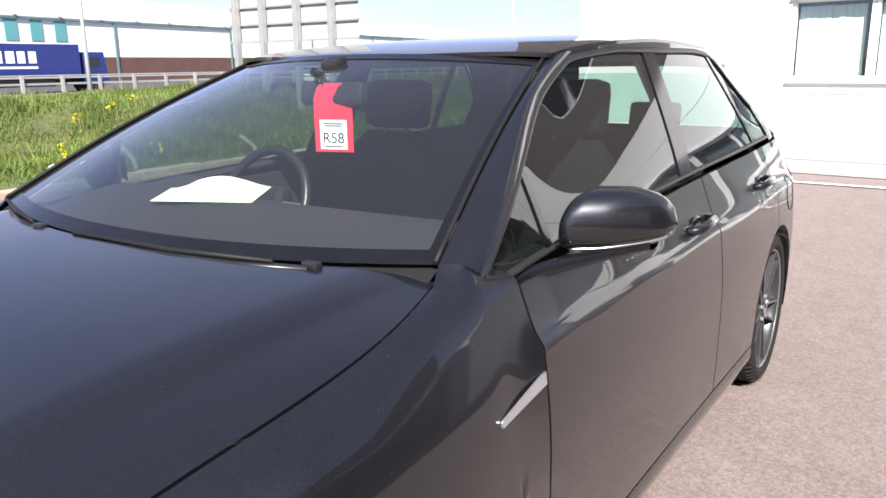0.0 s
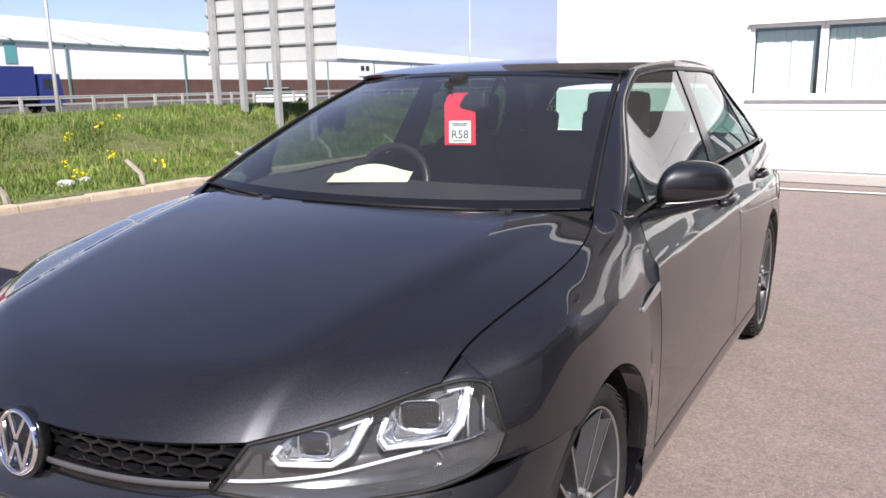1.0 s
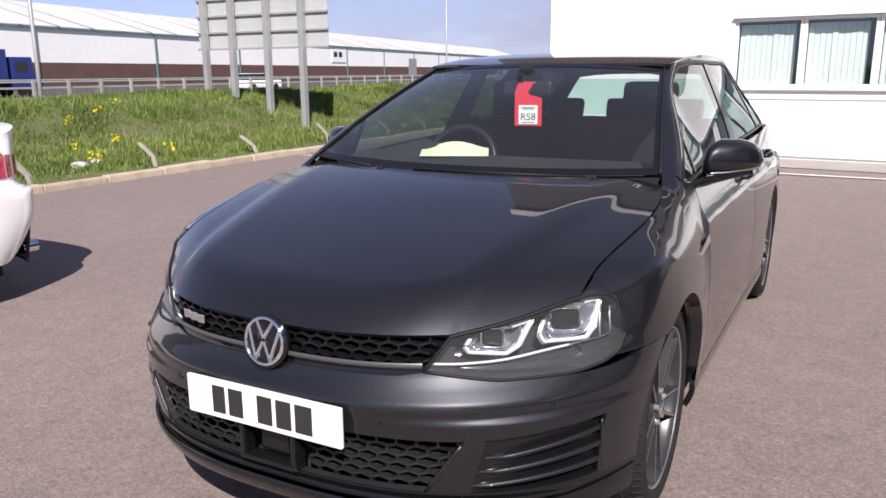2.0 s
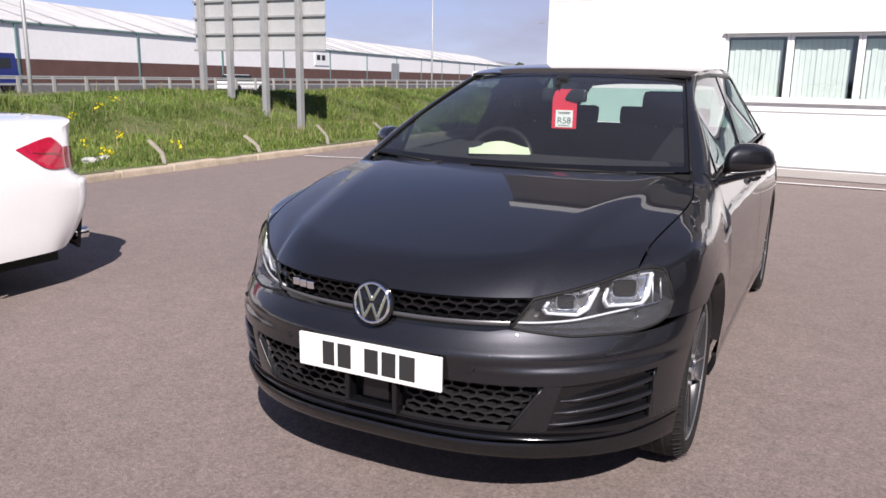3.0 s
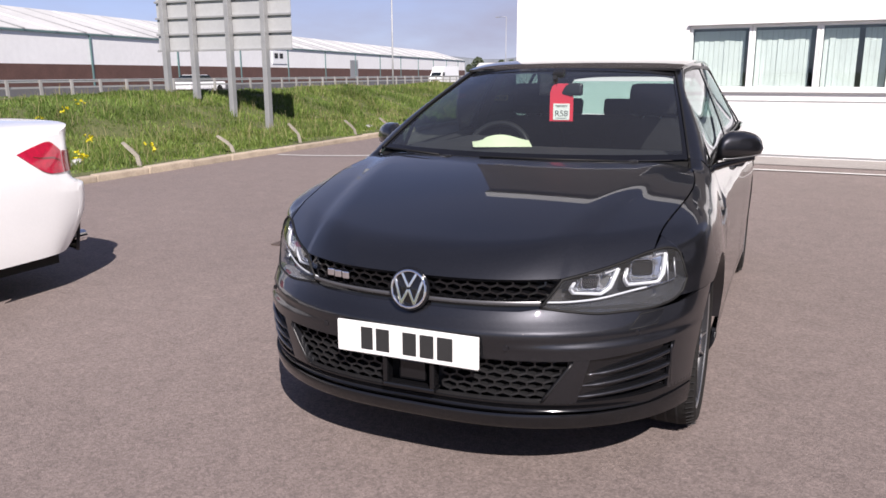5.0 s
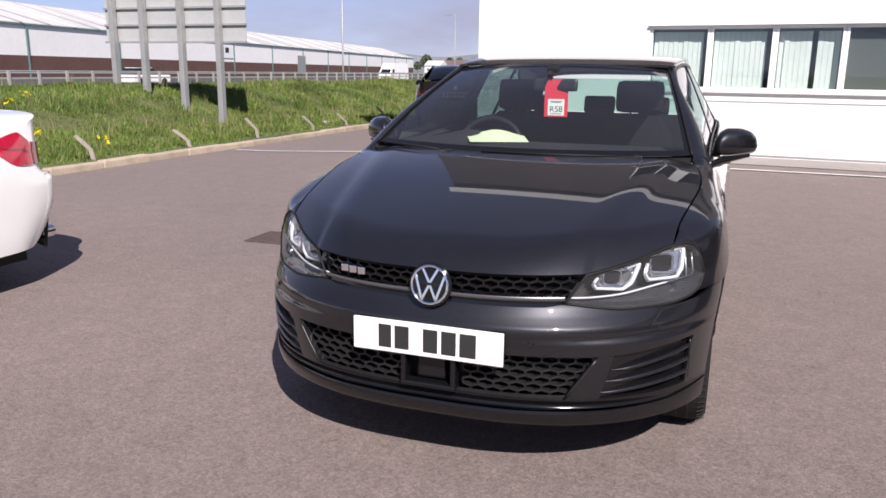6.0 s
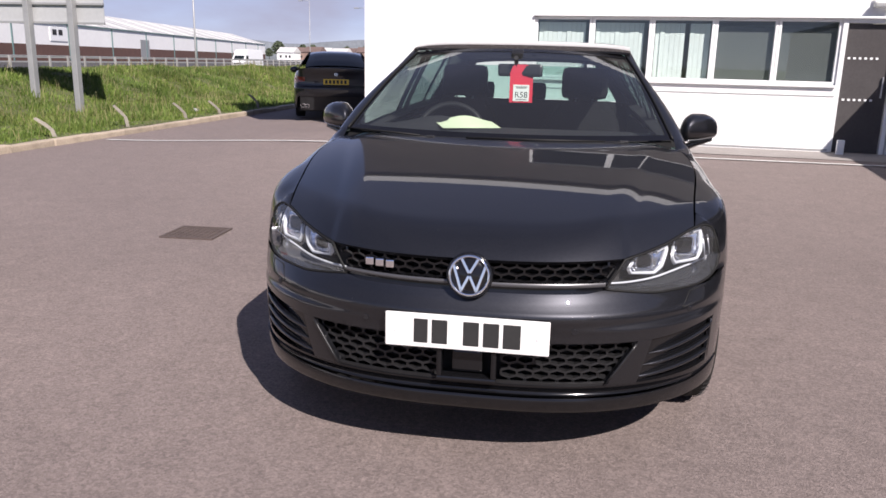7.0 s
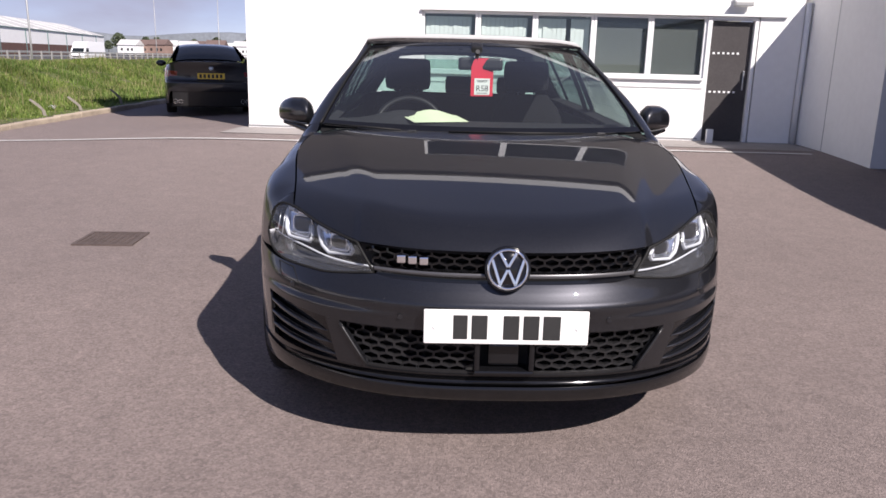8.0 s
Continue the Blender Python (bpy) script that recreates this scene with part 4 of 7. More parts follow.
SHOULDER = smooth_curve((0.40, 0.775), (0.60, 0.80), (0.87, 0.850), (1.20, 0.925), (1.43, 0.955), (2.5, 0.998), (3.4, 1.018), (4.2, 1.03))
ROOF = smooth_curve((1.88, 1.385), (2.0, 1.407), (2.3, 1.441), (2.8, 1.464), (3.4, 1.450), (3.95, 1.402), (4.1, 1.383))
GUTTER_X = smooth_curve((1.0, 0.80), (1.9, 0.578), (2.7, 0.610), (3.4, 0.600), (4.1, 0.52))
GUTTER_Z = smooth_curve((1.9, 1.362), (2.2, 1.405), (2.5, 1.426), (2.8, 1.434), (3.3, 1.420), (3.8, 1.374), (4.1, 1.325))


def nose(th, z):
    """Point of the front at the plan angle th (0 in the middle) and height z, on the +x side."""
    s, c = math.sin(th), math.cos(th)
    x = NX * s ** (2 / EX) - Z_IN(z) * s * s
    y = NY * (1 - max(c, 0) ** (2 / EY)) + Z_BACK(z) * c * c + Z_CORNER(z) * 4 * s * s * c * c
    return Vector((x, y, z))


def nose_at(x, z):
    """Point of the front at a given x."""
    lo, hi = 0.0, math.pi / 2
    for _ in range(30):
        m = (lo + hi) / 2
        lo, hi = (m, hi) if nose(m, z).x < abs(x) else (lo, m)
    p = nose(lo, z)
    return Vector((math.copysign(p.x, x), p.y, z))


def flare(y, z):
    """How far the front wing swells out towards its wheel arch."""
    r = math.hypot(y - ARCHES[0], z - 0.325) - ARCH_R
    return 0.011 * math.exp(-((max(r, 0.0) / 0.10) ** 2)) * step(0.58, 0.80, y) * step(0.25, 0.50, z)


def flank(y, z):
    if y < NY:
        lo, hi = 0.0, math.pi / 2
        for _ in range(30):
            m = (lo + hi) / 2
            lo, hi = (m, hi) if nose(m, z).y < y else (lo, m)
        return nose(lo, z) + Vector((flare(y, z), 0, 0))
    return Vector((PLAN_W(y) - Z_IN(z) + flare(y, z), y, z))


def hood(x, y):
    d = abs(x) - mix(0.462, 0.695, min(max((y - 0.10) / 1.1, 0), 1))
    roll, out = min(max(d + 0.10, 0.0), 0.10), max(d, 0.0)
    crease = 1.5 * roll * roll + 0.09 * out + 0.0042 * (1 - math.exp(-out / 0.02)) + 0.30 * out * out
    return TOP(y) - (DROP(abs(x)) + crease) * (1 - 0.20 * min(max(y / 1.25, 0), 1))


def house(y, z):
    """The greenhouse's side."""
    zb = SHOULDER(y)
    xb = flank(y, zb).x - 0.022
    s = min(max((z - zb) / max(GUTTER_Z(y) - zb, 0.05), 0), 1.05)
    return Vector((mix(xb, GUTTER_X(y), s ** 1.12), y, z))


def flip(fn, sg):
    return lambda u, v: Vector((fn(u, v).x * sg, fn(u, v).y, fn(u, v).z))


def arch_low(y, low):
    for yc in ARCHES:
        d = abs(y - yc)
        if d < ARCH_R:
            return max(low, 0.325 + math.sqrt(ARCH_R**2 - d * d))
    return low


def side_panel(y0, y1, zlow, ztop, n=40, m=16):
    """A door or wing between two cut lines, with the wheel arches let in."""
    ys = [mix(y0, y1, k / n) for k in range(n + 1)]
    for yc in ARCHES:
        for k in range(25):
            y = yc - ARCH_R * math.cos(math.pi * k / 24)
            if y0 < y < y1:
                ys.append(y)
                if k in (0, 24):
                    ys.append(y + (1e-4 if k == 0 else -1e-4))
    ys = sorted(set(ys))
    N = len(ys) - 1

    def fn(u, v):
        y = ys[round(u * N)]
        lo = arch_low(y, zlow(y) if callable(zlow) else zlow)
        return flank(y, mix(lo, ztop(y), v))

    return fn, N, m


def build_wheel(car, x, y, sg, name="wheel"):
    w = new(name)
    w.parent = car
    w.empty_display_size = 0.1
    # wheels are turned so that their own z axis points out of the car
    w.matrix_local = Matrix.Translation((x, y, WHEEL_R)) @ (Matrix.Rotation(radians(90), 4, "Y") if sg > 0 else Matrix.Rotation(radians(-90), 4, "Y"))
    R, W = WHEEL_R, 0.225
    prof = [(0.252, -0.20), (0.262, -0.212), (0.292, -0.214), (R - 0.016, -0.205), (R - 0.004, -0.185), (R, -0.15), (R, -0.064), (R - 0.004, -0.03), (R - 0.016, -0.008), (0.293, 0.002), (0.270, 0.0), (0.257, -0.012), (0.251, -0.03)]
    part("tyre", lathe(prof, 64), "rubber", w, smooth=True)
    for z in (-0.065, -0.105, -0.145):
        part("tread_groove", lathe([(R - 0.001, z - 0.0045), (R + 0.0008, z - 0.003), (R + 0.0008, z + 0.003), (R - 0.001, z + 0.0045)], 64), "dark_in", w)
    sipes = bmesh.new()
    for k in range(66):
        turn = Matrix.Rotation(2 * math.pi * k / 66, 4, "Z")
        for z, lean in ((-0.016, -24), (-0.198, 24)):
            box(sipes, -0.0015, 0.0006, -0.0014, 0.0014, -0.015, 0.015, 0.0, turn @ Matrix.Translation((R - 0.006, 0, z)) @ Matrix.Rotation(radians(lean), 4, "Y"))
    tagged(part("tread_sipes", sipes, "dark_in", w), kind="stuff")
    rim = lathe([(0.234, -0.20), (0.234, -0.06), (0.243, -0.030), (0.251, -0.012), (0.257, -0.010), (0.257, -0.016), (0.251, -0.035)], 64)
    part("rim", rim, "alloy_dark", w, "dark grey alloy rim", True)
    part("rim_lip", lathe([(0.252, -0.012), (0.2535, -0.008), (0.2565, -0.007), (0.258, -0.011)], 64), "alloy", w, "machined silver rim lip", True)
    part("brake_disc", lathe([(0.05, -0.085), (0.155, -0.085), (0.155, -0.105), (0.05, -0.105)], 40), "disc", w)
    part("hub", lathe([(0.0, -0.018), (0.028, -0.018), (0.034, -0.024), (0.062, -0.03), (0.068, -0.06), (0.05, -0.10)], 32), "alloy_dark", w, smooth=True)
    part("cap", lathe([(0.0, -0.012), (0.027, -0.013), (0.029, -0.018)], 24), "chrome", w, smooth=True)
    for k in range(5):
        for q in (-1, 1):
            bm = bmesh.new()
            a0 = 2 * math.pi * k / 5
            pts = []
            for i in range(9):
                s = i / 8
                r = mix(0.05, 0.250, s)
                off = q * mix(0.017, 0.048, s ** 0.8)
                hw = mix(0.0075, 0.0050, s)
                zt = mix(-0.026, -0.014, s)
                pts.append((r, off, hw, zt))
            rows = []
            for r, off, hw, zt in pts:
                rows.append([bm.verts.new((r, off - hw * 1.15, zt - 0.035)), bm.verts.new((r, off - hw, zt)), bm.verts.new((r, off + hw, zt)), bm.verts.new((r, off + hw * 1.15, zt - 0.035))])
            for a, b in zip(rows, rows[1:]):
                for i in range(3):
                    bm.faces.new((a[i], a[i + 1], b[i + 1], b[i]))
                bm.faces.new((a[3], a[0], b[0], b[3]))
            bmesh.ops.rotate(bm, verts=bm.verts, cent=(0, 0, 0), matrix=Matrix.Rotation(a0, 3, "Z"))
            bmesh.ops.recalc_face_normals(bm, faces=bm.faces)
            face = bmesh.new()
            cut = Matrix.Rotation(a0, 4, "Z")
            for (r, off, hw, zt), (r2, off2, hw2, zt2) in zip(pts, pts[1:]):
                face.faces.new([face.verts.new(cut @ Vector(c)) for c in ((r, off - hw * 0.62, zt + 0.0012), (r, off + hw * 0.62, zt + 0.0012), (r2, off2 + hw2 * 0.62, zt2 + 0.0012), (r2, off2 - hw2 * 0.62, zt2 + 0.0012))])
            part("spoke", bm, "alloy_dark", w)
            part("spoke_face", face, "alloy", w, "machined silver spoke face")
        bm = bmesh.new()
        cyl(bm, 0.009, 0.009, 0.02, Matrix.Translation((0.052 * math.cos(a0 + 0.63), 0.052 * math.sin(a0 + 0.63), -0.026)), 10)
        part("wheel_bolt", bm, "satin", w)
    return w


def hexes(fn, u0, u1, v0, v1, r, inside, bar=0.0045, deep=0.02):
    """Honeycomb bars laid on fn(u, v) -> point, where inside(u, v) holds."""
    bm = bmesh.new()
    seen = set()
    dx, dy = r * math.sqrt(3) * 1.45, r * 1.5 * 0.80
    i = 0
    v = v0 - r
    rows = int((v1 - v0) / dy) + 3
    for j in range(rows):
        v = v0 + j * dy - r
        cols = int((u1 - u0) / dx) + 3
        for i in range(cols):
            u = u0 + i * dx + (dx / 2 if j % 2 else 0) - dx
            c = [(u + dx / math.sqrt(3) * math.sin(math.pi / 3 * k) , v + r * 0.80 * math.cos(math.pi / 3 * k)) for k in range(6)]
            for k in range(6):
                a, b = c[k], c[(k + 1) % 6]
                key = tuple(sorted(((round(a[0], 3), round(a[1], 3)), (round(b[0], 3), round(b[1], 3)))))
                mid = ((a[0] + b[0]) / 2, (a[1] + b[1]) / 2)
                if key in seen or not inside(*mid):
                    continue
                seen.add(key)
                pa, pb = fn(*a), fn(*b)
                d = (pb - pa).normalized()
                back = Vector((0, 1, 0))
                n = d.cross(back).normalized() * bar
                f = [pa + n, pb + n, pb - n, pa - n]
                vs = [bm.verts.new(p) for p in f] + [bm.verts.new(p + back * deep + (q * 0.6)) for p, q in zip(f, (n, n, -n, -n))]
                bm.faces.new(vs[:4])
                for q in range(4):
                    bm.faces.new((vs[q], vs[(q + 1) % 4], vs[4 + (q + 1) % 4], vs[4 + q]))
    return bm


LAMP_T = (radians(20.3), radians(64), radians(24.6), radians(61.5))
LAMP_LOW = smooth_curve((0.0, 0.634), (0.15, 0.620), (0.35, 0.609), (0.62, 0.609), (0.82, 0.620), (0.92, 0.637), (0.97, 0.655), (1.0, 0.685))
LAMP_TOP = smooth_curve((0.0, 0.723), (0.3, 0.752), (0.65, 0.788), (0.78, 0.793), (0.90, 0.785), (0.97, 0.766), (1.0, 0.742))
LAMP_CUT = 0.65  # where the bonnet leaves the lamp


def lamp_pt(u, v, push=0.0):
    """The headlamp's outline on the front skin: u outwards, v upwards; push goes inwards."""
    tb0, tb1, tt0, tt1 = LAMP_T
    th = mix(mix(tb0, tb1, u), mix(tt0, tt1, u), v)
    z = mix(LAMP_LOW(u), LAMP_TOP(u), v)
    p = nose(th, z)
    n = Vector((-math.sin(th) * 0.95, math.cos(th) * 0.9 + 0.1, 0))
    q = p + n * push
    q.z += (0.705 + 0.02 * u - q.z) * min(1.0, push * 3.2)
    return q


def lamp_side(z):
    """Plan angle of the lamp's outer end at a height."""
    u, v = 1.0, min(max((z - 0.685) / 0.06, 0), 1)
    if z < 0.685 or z > 0.745:
        lo, hi = (0.80, 1.0)
        for _ in range(24):
            m = (lo + hi) / 2
            out = LAMP_LOW(m) > z if z < 0.685 else LAMP_TOP(m) < z
            lo, hi = (lo, m) if out else (m, hi)
        u = lo
    return mix(mix(LAMP_T[0], LAMP_T[1], u), mix(LAMP_T[2], LAMP_T[3], u), v)


CORNER = lamp_pt(LAMP_CUT, 1.0)  # where the bonnet's cut line leaves the lamp


def build_hatchback():
    car = thing("hatchback_car", "glossy black five-door hatchback parked on the tarmac", "car", pose(0, 0, 0))

    # bonnet
    def fr(u):
        """Front edge of the bonnet: along the grille, then up the lamp."""
        a = abs(u)
        if a < 0.62:
            x = lamp_pt(0.0, 1.0).x * a / 0.62
            p = nose_at(max(x, 1e-4), 0.728)
            return Vector((math.copysign(x, u), p.y - 0.003, 0))
        s = (a - 0.62) / 0.38
        p = lamp_pt(LAMP_CUT * s, 1.0)
        return Vector((math.copysign(p.x, u), p.y + 0.006, p.z))

    def bulge(s):
        """The bonnet's side edge bows outwards on its way to the screen."""
        return 0.050 * math.sin(math.pi * s ** 1.55)

    def bonnet(u, v):
        q = 2 * u - 1
        f = fr(q)
        xr = q * 0.742
        yr = 1.095 + 0.155 * abs(q) ** 2.2
        v2 = v ** 1.6
        x, y = mix(f.x, xr, v2) + math.copysign(abs(q) ** 3 * bulge(v2), q), mix(f.y, yr, v2)
        z = hood(x, y)
        a = abs(q)
        fz, t = (0.728, y - f.y) if a < 0.62 else (f.z + 0.005, y - f.y + 0.15 * (a - 0.62) / 0.38 * v2)
        z -= (hood(f.x, f.y) - fz) * max(0.0, 1 - t / 0.17) ** 2
        return Vector((x, y, z))

    part("bonnet", sheet(bonnet, 120, 48, 0.018, (0, 0.6, 0.3)), "paint", car)

    def bonnet_edge(y):
        s = min(max((y - CORNER.y) / (1.24 - CORNER.y), 0), 1) ** (1 / 1.6)
        x = mix(CORNER.x, 0.742, s ** 1.6) + bulge(s ** 1.6) + 0.0055
        z0 = hood(x, y) - (hood(CORNER.x, CORNER.y) - CORNER.z - 0.005) * max(0.0, 1 - (y - CORNER.y) * 1.19 / 0.17) ** 2
        return Vector((x, y, z0))

    def a_line(y):
        """Height of the front edge of the side windows."""
        return mix(0.968, 1.395, (min(y, 2.2) - 1.31) / 0.89 * (1.30 - 0.30 * (min(y, 2.2) - 1.31) / 0.89)) if y > 1.31 else 0.968

    def pillar(u, v):
        """Windscreen pillar: u up, v from the door to the glass."""
        y = mix(1.31, 2.16, u)
        p = house(max(y, 1.31), a_line(max(y, 1.311)) + 0.014)
        p.y = y
        w = screen_edge(u)
        c = (p + w) / 2 + Vector((0.022, 0, 0.02))
        return p * (1 - v) ** 2 + c * 2 * v * (1 - v) + w * v * v

    def wing_top(y):
        """Upper edge of the wing behind the bonnet: round the pillar's foot, then under the side window."""
        if y < 1.32:
            return pillar(0.0, 1 - max(y - 1.24, 0) / 0.08)
        return house(y, SHOULDER(y) + 0.024)

    # front wings, with the wheel arch let in
    for sg in (1, -1):
        y0 = 0.45
        fn, N, m = side_panel(y0, 1.398, lambda y: 0.632 if y < WF else 0.225, SHOULDER, 30, 12)

        def fn2(u, v, fn=fn):
            p = fn(u, v)
            if p.y < 0.64:
                s = (p.y - y0) / (0.64 - y0)
                ys = nose(lamp_side(p.z) + 0.006, p.z).y
                p = flank(mix(ys, 0.64, s), p.z)
            return p

        def wing(u, v, fn=fn2):
            if v <= 0.6:
                return fn(u, v / 0.6)
            p = fn(u, 1.0)
            b = bonnet_edge(min(p.y, 1.24))
            b.y = p.y
            if p.y > 1.24:
                b = wing_top(p.y)
            s = (v - 0.6) / 0.4
            d = fn(u, 0.96)
            t = (p - d).normalized()
            c = p + t * max(0.012, (b.z - p.z) * 0.85)
            c.x = max(c.x, b.x + 0.02 * (1 - step(1.24, 1.32, p.y)))
            return p * (1 - s) ** 2 + c * (2 * s * (1 - s)) + b * s * s

        def wing_nose(u, v):
            """The tip of the wing between the lamp's top and the bonnet's corner."""
            low = lamp_pt(mix(LAMP_CUT, 1.0, u), 1.0) + Vector((0.002, 0.003, 0.004))
            e, k = wing(0.0, 1.0), wing(0.0, 0.75)
            top = CORNER.lerp(e, u) + Vector((0.003, 0.004, 0.005 * (1 - u)))
            c = (low + top) / 2 + (k - (lamp_pt(1.0, 1.0) + e) / 2) * u
            return low * (1 - v) ** 2 + c * (2 * v * (1 - v)) + top * v * v

        wing_bm = sheet(flip(wing, sg), N, 30, 0.0)
        soft = [v for v in wing_bm.verts if not v.is_boundary and v.co.z > 0.60]
        for _ in range(30):
            bmesh.ops.smooth_vert(wing_bm, verts=soft, factor=0.5, use_axis_x=True, use_axis_y=True, use_axis_z=True)
        part("front_wing", merged(wing_bm, sheet(flip(wing_nose, sg), 10, 8, 0.006)), "paint", car)

        def wbar(u, v):
            y = mix(1.215, 1.393, u)
            z = mix(0.748, 0.768, u) + mix(-0.004, 0.022, v) * mix(0.45, 1.0, u)
            p = flank(y, z)
            return Vector((p.x + 0.004, y, z))
        part("wing_badge", sheet(flip(wbar, sg), 10, 3, 0.005), "satin", car, "slim silver badge on the wing")

        # arch lips and liners
        for yc, nm in zip(ARCHES, ("front", "rear")):
            def lip(u, v, yc=yc):
                a = math.pi * u
                y, z = yc - ARCH_R * math.cos(a), 0.325 + ARCH_R * math.sin(a)
                p = flank(y, max(z, 0.2))
                return Vector((p.x - 0.002 - 0.05 * v, yc - (ARCH_R - 0.006 * v) * math.cos(a), 0.325 + (ARCH_R - 0.006 * v) * math.sin(a)))

            part("arch_lip", sheet(flip(lip, sg), 32, 3), "paint", car)

            def liner(u, v, yc=yc):
                a = math.pi * u
                return Vector((mix(flank(yc - ARCH_R * math.cos(a), 0.4).x - 0.03, 0.56, v), yc - (ARCH_R + 0.004) * math.cos(a), 0.325 + (ARCH_R + 0.004) * math.sin(a)))

            part("arch_liner", sheet(flip(liner, sg), 28, 4), "trim", car)
            part("arch_wall", boxed(sg * 0.54, sg * 0.56, yc - 0.4, yc + 0.4, 0.17, 0.74), "trim", car)

        # doors and rear quarter
        for nm, a, b in (("front_door", 1.406, 2.655), ("rear_door", 2.663, 3.52), ("rear_quarter", 3.528, 4.20)):
            cut = (lambda y: 0.275) if nm != "rear_quarter" else (lambda y: 0.24)
            f2, N2, m2 = side_panel(a, b, cut, lambda y: SHOULDER(y) - 0.004, 30, 14)
            d = part(nm, sheet(flip(f2, sg), N2, 46, 0.012), "paint", car)
            if nm.endswith("door"):
                yh = b - 0.16 if nm == "front_door" else b - 0.19
                zh = 0.875 if nm == "front_door" else 0.895
                hp = flank(yh, zh)
                bm = tube([(hp.x - 0.004, yh - 0.105, zh - 0.003), (hp.x + 0.026, yh - 0.08, zh), (hp.x + 0.034, yh, zh + 0.004), (hp.x + 0.026, yh + 0.08, zh + 0.006), (hp.x - 0.004, yh + 0.105, zh + 0.006)], [0.012, 0.015, 0.015, 0.015, 0.012], 10)
                for v in bm.verts:
                    v.co.x *= sg
                part("door_handle", bm, "paint", d)
                bm = bmesh.new()
                bmesh.ops.create_uvsphere(bm, u_segments=20, v_segments=10, radius=1, matrix=Matrix.Translation((sg * (hp.x - 0.004), yh - 0.01, zh)) @ Matrix.Diagonal((0.005, 0.060, 0.030, 1)))
                part("handle_recess", bm, "paint", d, smooth=True)

        if sg > 0:
            # fuel flap
            flap = [flank(3.80 + 0.075 * math.cos(2 * math.pi * k / 28), 0.79 + 0.075 * math.sin(2 * math.pi * k / 28)) + Vector((0.001, 0, 0)) for k in range(29)]
            part("fuel_flap_joint", tube(flap, 0.0018, 6, False), "trim", car)

        def sill(u, v):
            y = mix(ARCHES[0] + ARCH_R + 0.002, ARCHES[1] - ARCH_R - 0.002, u)
            return flank(y, mix(0.165, 0.268, v)) + Vector((0.006 * math.sin(math.pi * v), 0, 0))

        part("sill", sheet(flip(sill, sg), 20, 6, 0.02), "paint", car)

        # belt trim and side windows
        def belt(u, v):
            y = mix(1.33, 3.76, u)
            p = house(y, SHOULDER(y) + 0.006 + 0.011 * v)
            return p + Vector((0.006 * math.sin(math.pi * v) + 0.003, 0, 0))

        part("belt_trim", sheet(flip(belt, sg), 40, 4, 0.008), "plastic", car)

        def top_line(y):
            return min(a_line(y), GUTTER_Z(y) - 0.028 - 0.24 * step(3.45, 3.95, y))

        def glass(a, b, lowf=None, inset=0.008):
            def fn(u, v):
                lean = lambda e: mix(e[0], e[1], v) if isinstance(e, tuple) else e
                y = mix(lean(a), lean(b), u)
                lo = SHOULDER(y) + 0.016
                p = house(y, mix(lo, max(top_line(y), lo + 0.001), v))
                return p - Vector((inset, 0, 0))
            return fn

        for nm, a, b, mt in (("quarter_light", 1.345, 1.60, "tint_glass"), ("front_window", 1.622, (2.545, 2.635), "side_glass"), ("rear_window", (2.655, 2.735), (3.50, 3.42), "tint_glass"), ("rear_quarter_window", (3.535, 3.455), 3.80, "tint_glass")):
            g = part(nm, sheet(flip(glass(a, b), sg), 30, 14), mt, car)
            g.visible_shadow = False
        for nm, a, b in (("window_post", 1.598, 1.624), ("b_pillar", (2.543, 2.633), (2.657, 2.737)), ("window_post", (3.498, 3.418), (3.537, 3.457))):
            part(nm, sheet(flip(glass(a, b, inset=0.003), sg), 6, 12, 0.01), "gloss_black", car)

        # frame round the side windows
        def edge_trim(u, v):
            y = mix(1.32, 3.80, u ** 1.3)
            z = top_line(y)
            p = house(y, z + 0.016 * v)
            return p + Vector((0.004 * math.sin(math.pi * v), 0, 0))

        part("window_seal", sheet(flip(edge_trim, sg), 70, 3, 0.008), "plastic", car)

        # windscreen pillar and roof side
        part("windscreen_pillar", sheet(flip(pillar, sg), 30, 8, 0.01), "paint", car)

        def d_pillar(u, v):
            y = mix(3.50, 4.06, u)
            lo = SHOULDER(y) - 0.006 if y > 3.80 else top_line(y) + 0.017
            return house(y, mix(lo, max(GUTTER_Z(y) + 0.004, lo + 0.01), v))

        part("rear_pillar", sheet(flip(d_pillar, sg), 40, 10, 0.01), "paint", car)

        def rail(u, v):
            y = mix(2.06, 3.50, u)
            return house(y, mix(top_line(y) + 0.017, GUTTER_Z(y) + 0.004, v))

        part("roof_rail", sheet(flip(rail, sg), 40, 5, 0.006), "paint", car)

    # roof
    def roof(u, v):
        q = 2 * u - 1
        y0 = 1.925 + 0.115 * abs(q) ** 2.2
        y = mix(y0, 4.02, v)
        xe = GUTTER_X(max(y, 1.9)) + 0.004
        ze = GUTTER_Z(max(y, 1.9)) + 0.007
        zc = ROOF(y)
        x = q * xe
        a = abs(q)
        z = mix(zc, ze, mix(a ** 2.2, a ** 9, 0.45))
        return Vector((x, y, z))

    part("roof", sheet(roof, 44, 60, 0.012, (0, 3, 0.8)), "paint", car)
    part("roof_aerial", tube([(0, 3.72, 1.405), (0, 3.76, 1.44), (0, 3.84, 1.452)], [0.03, 0.022, 0.006], 10), "paint", car)

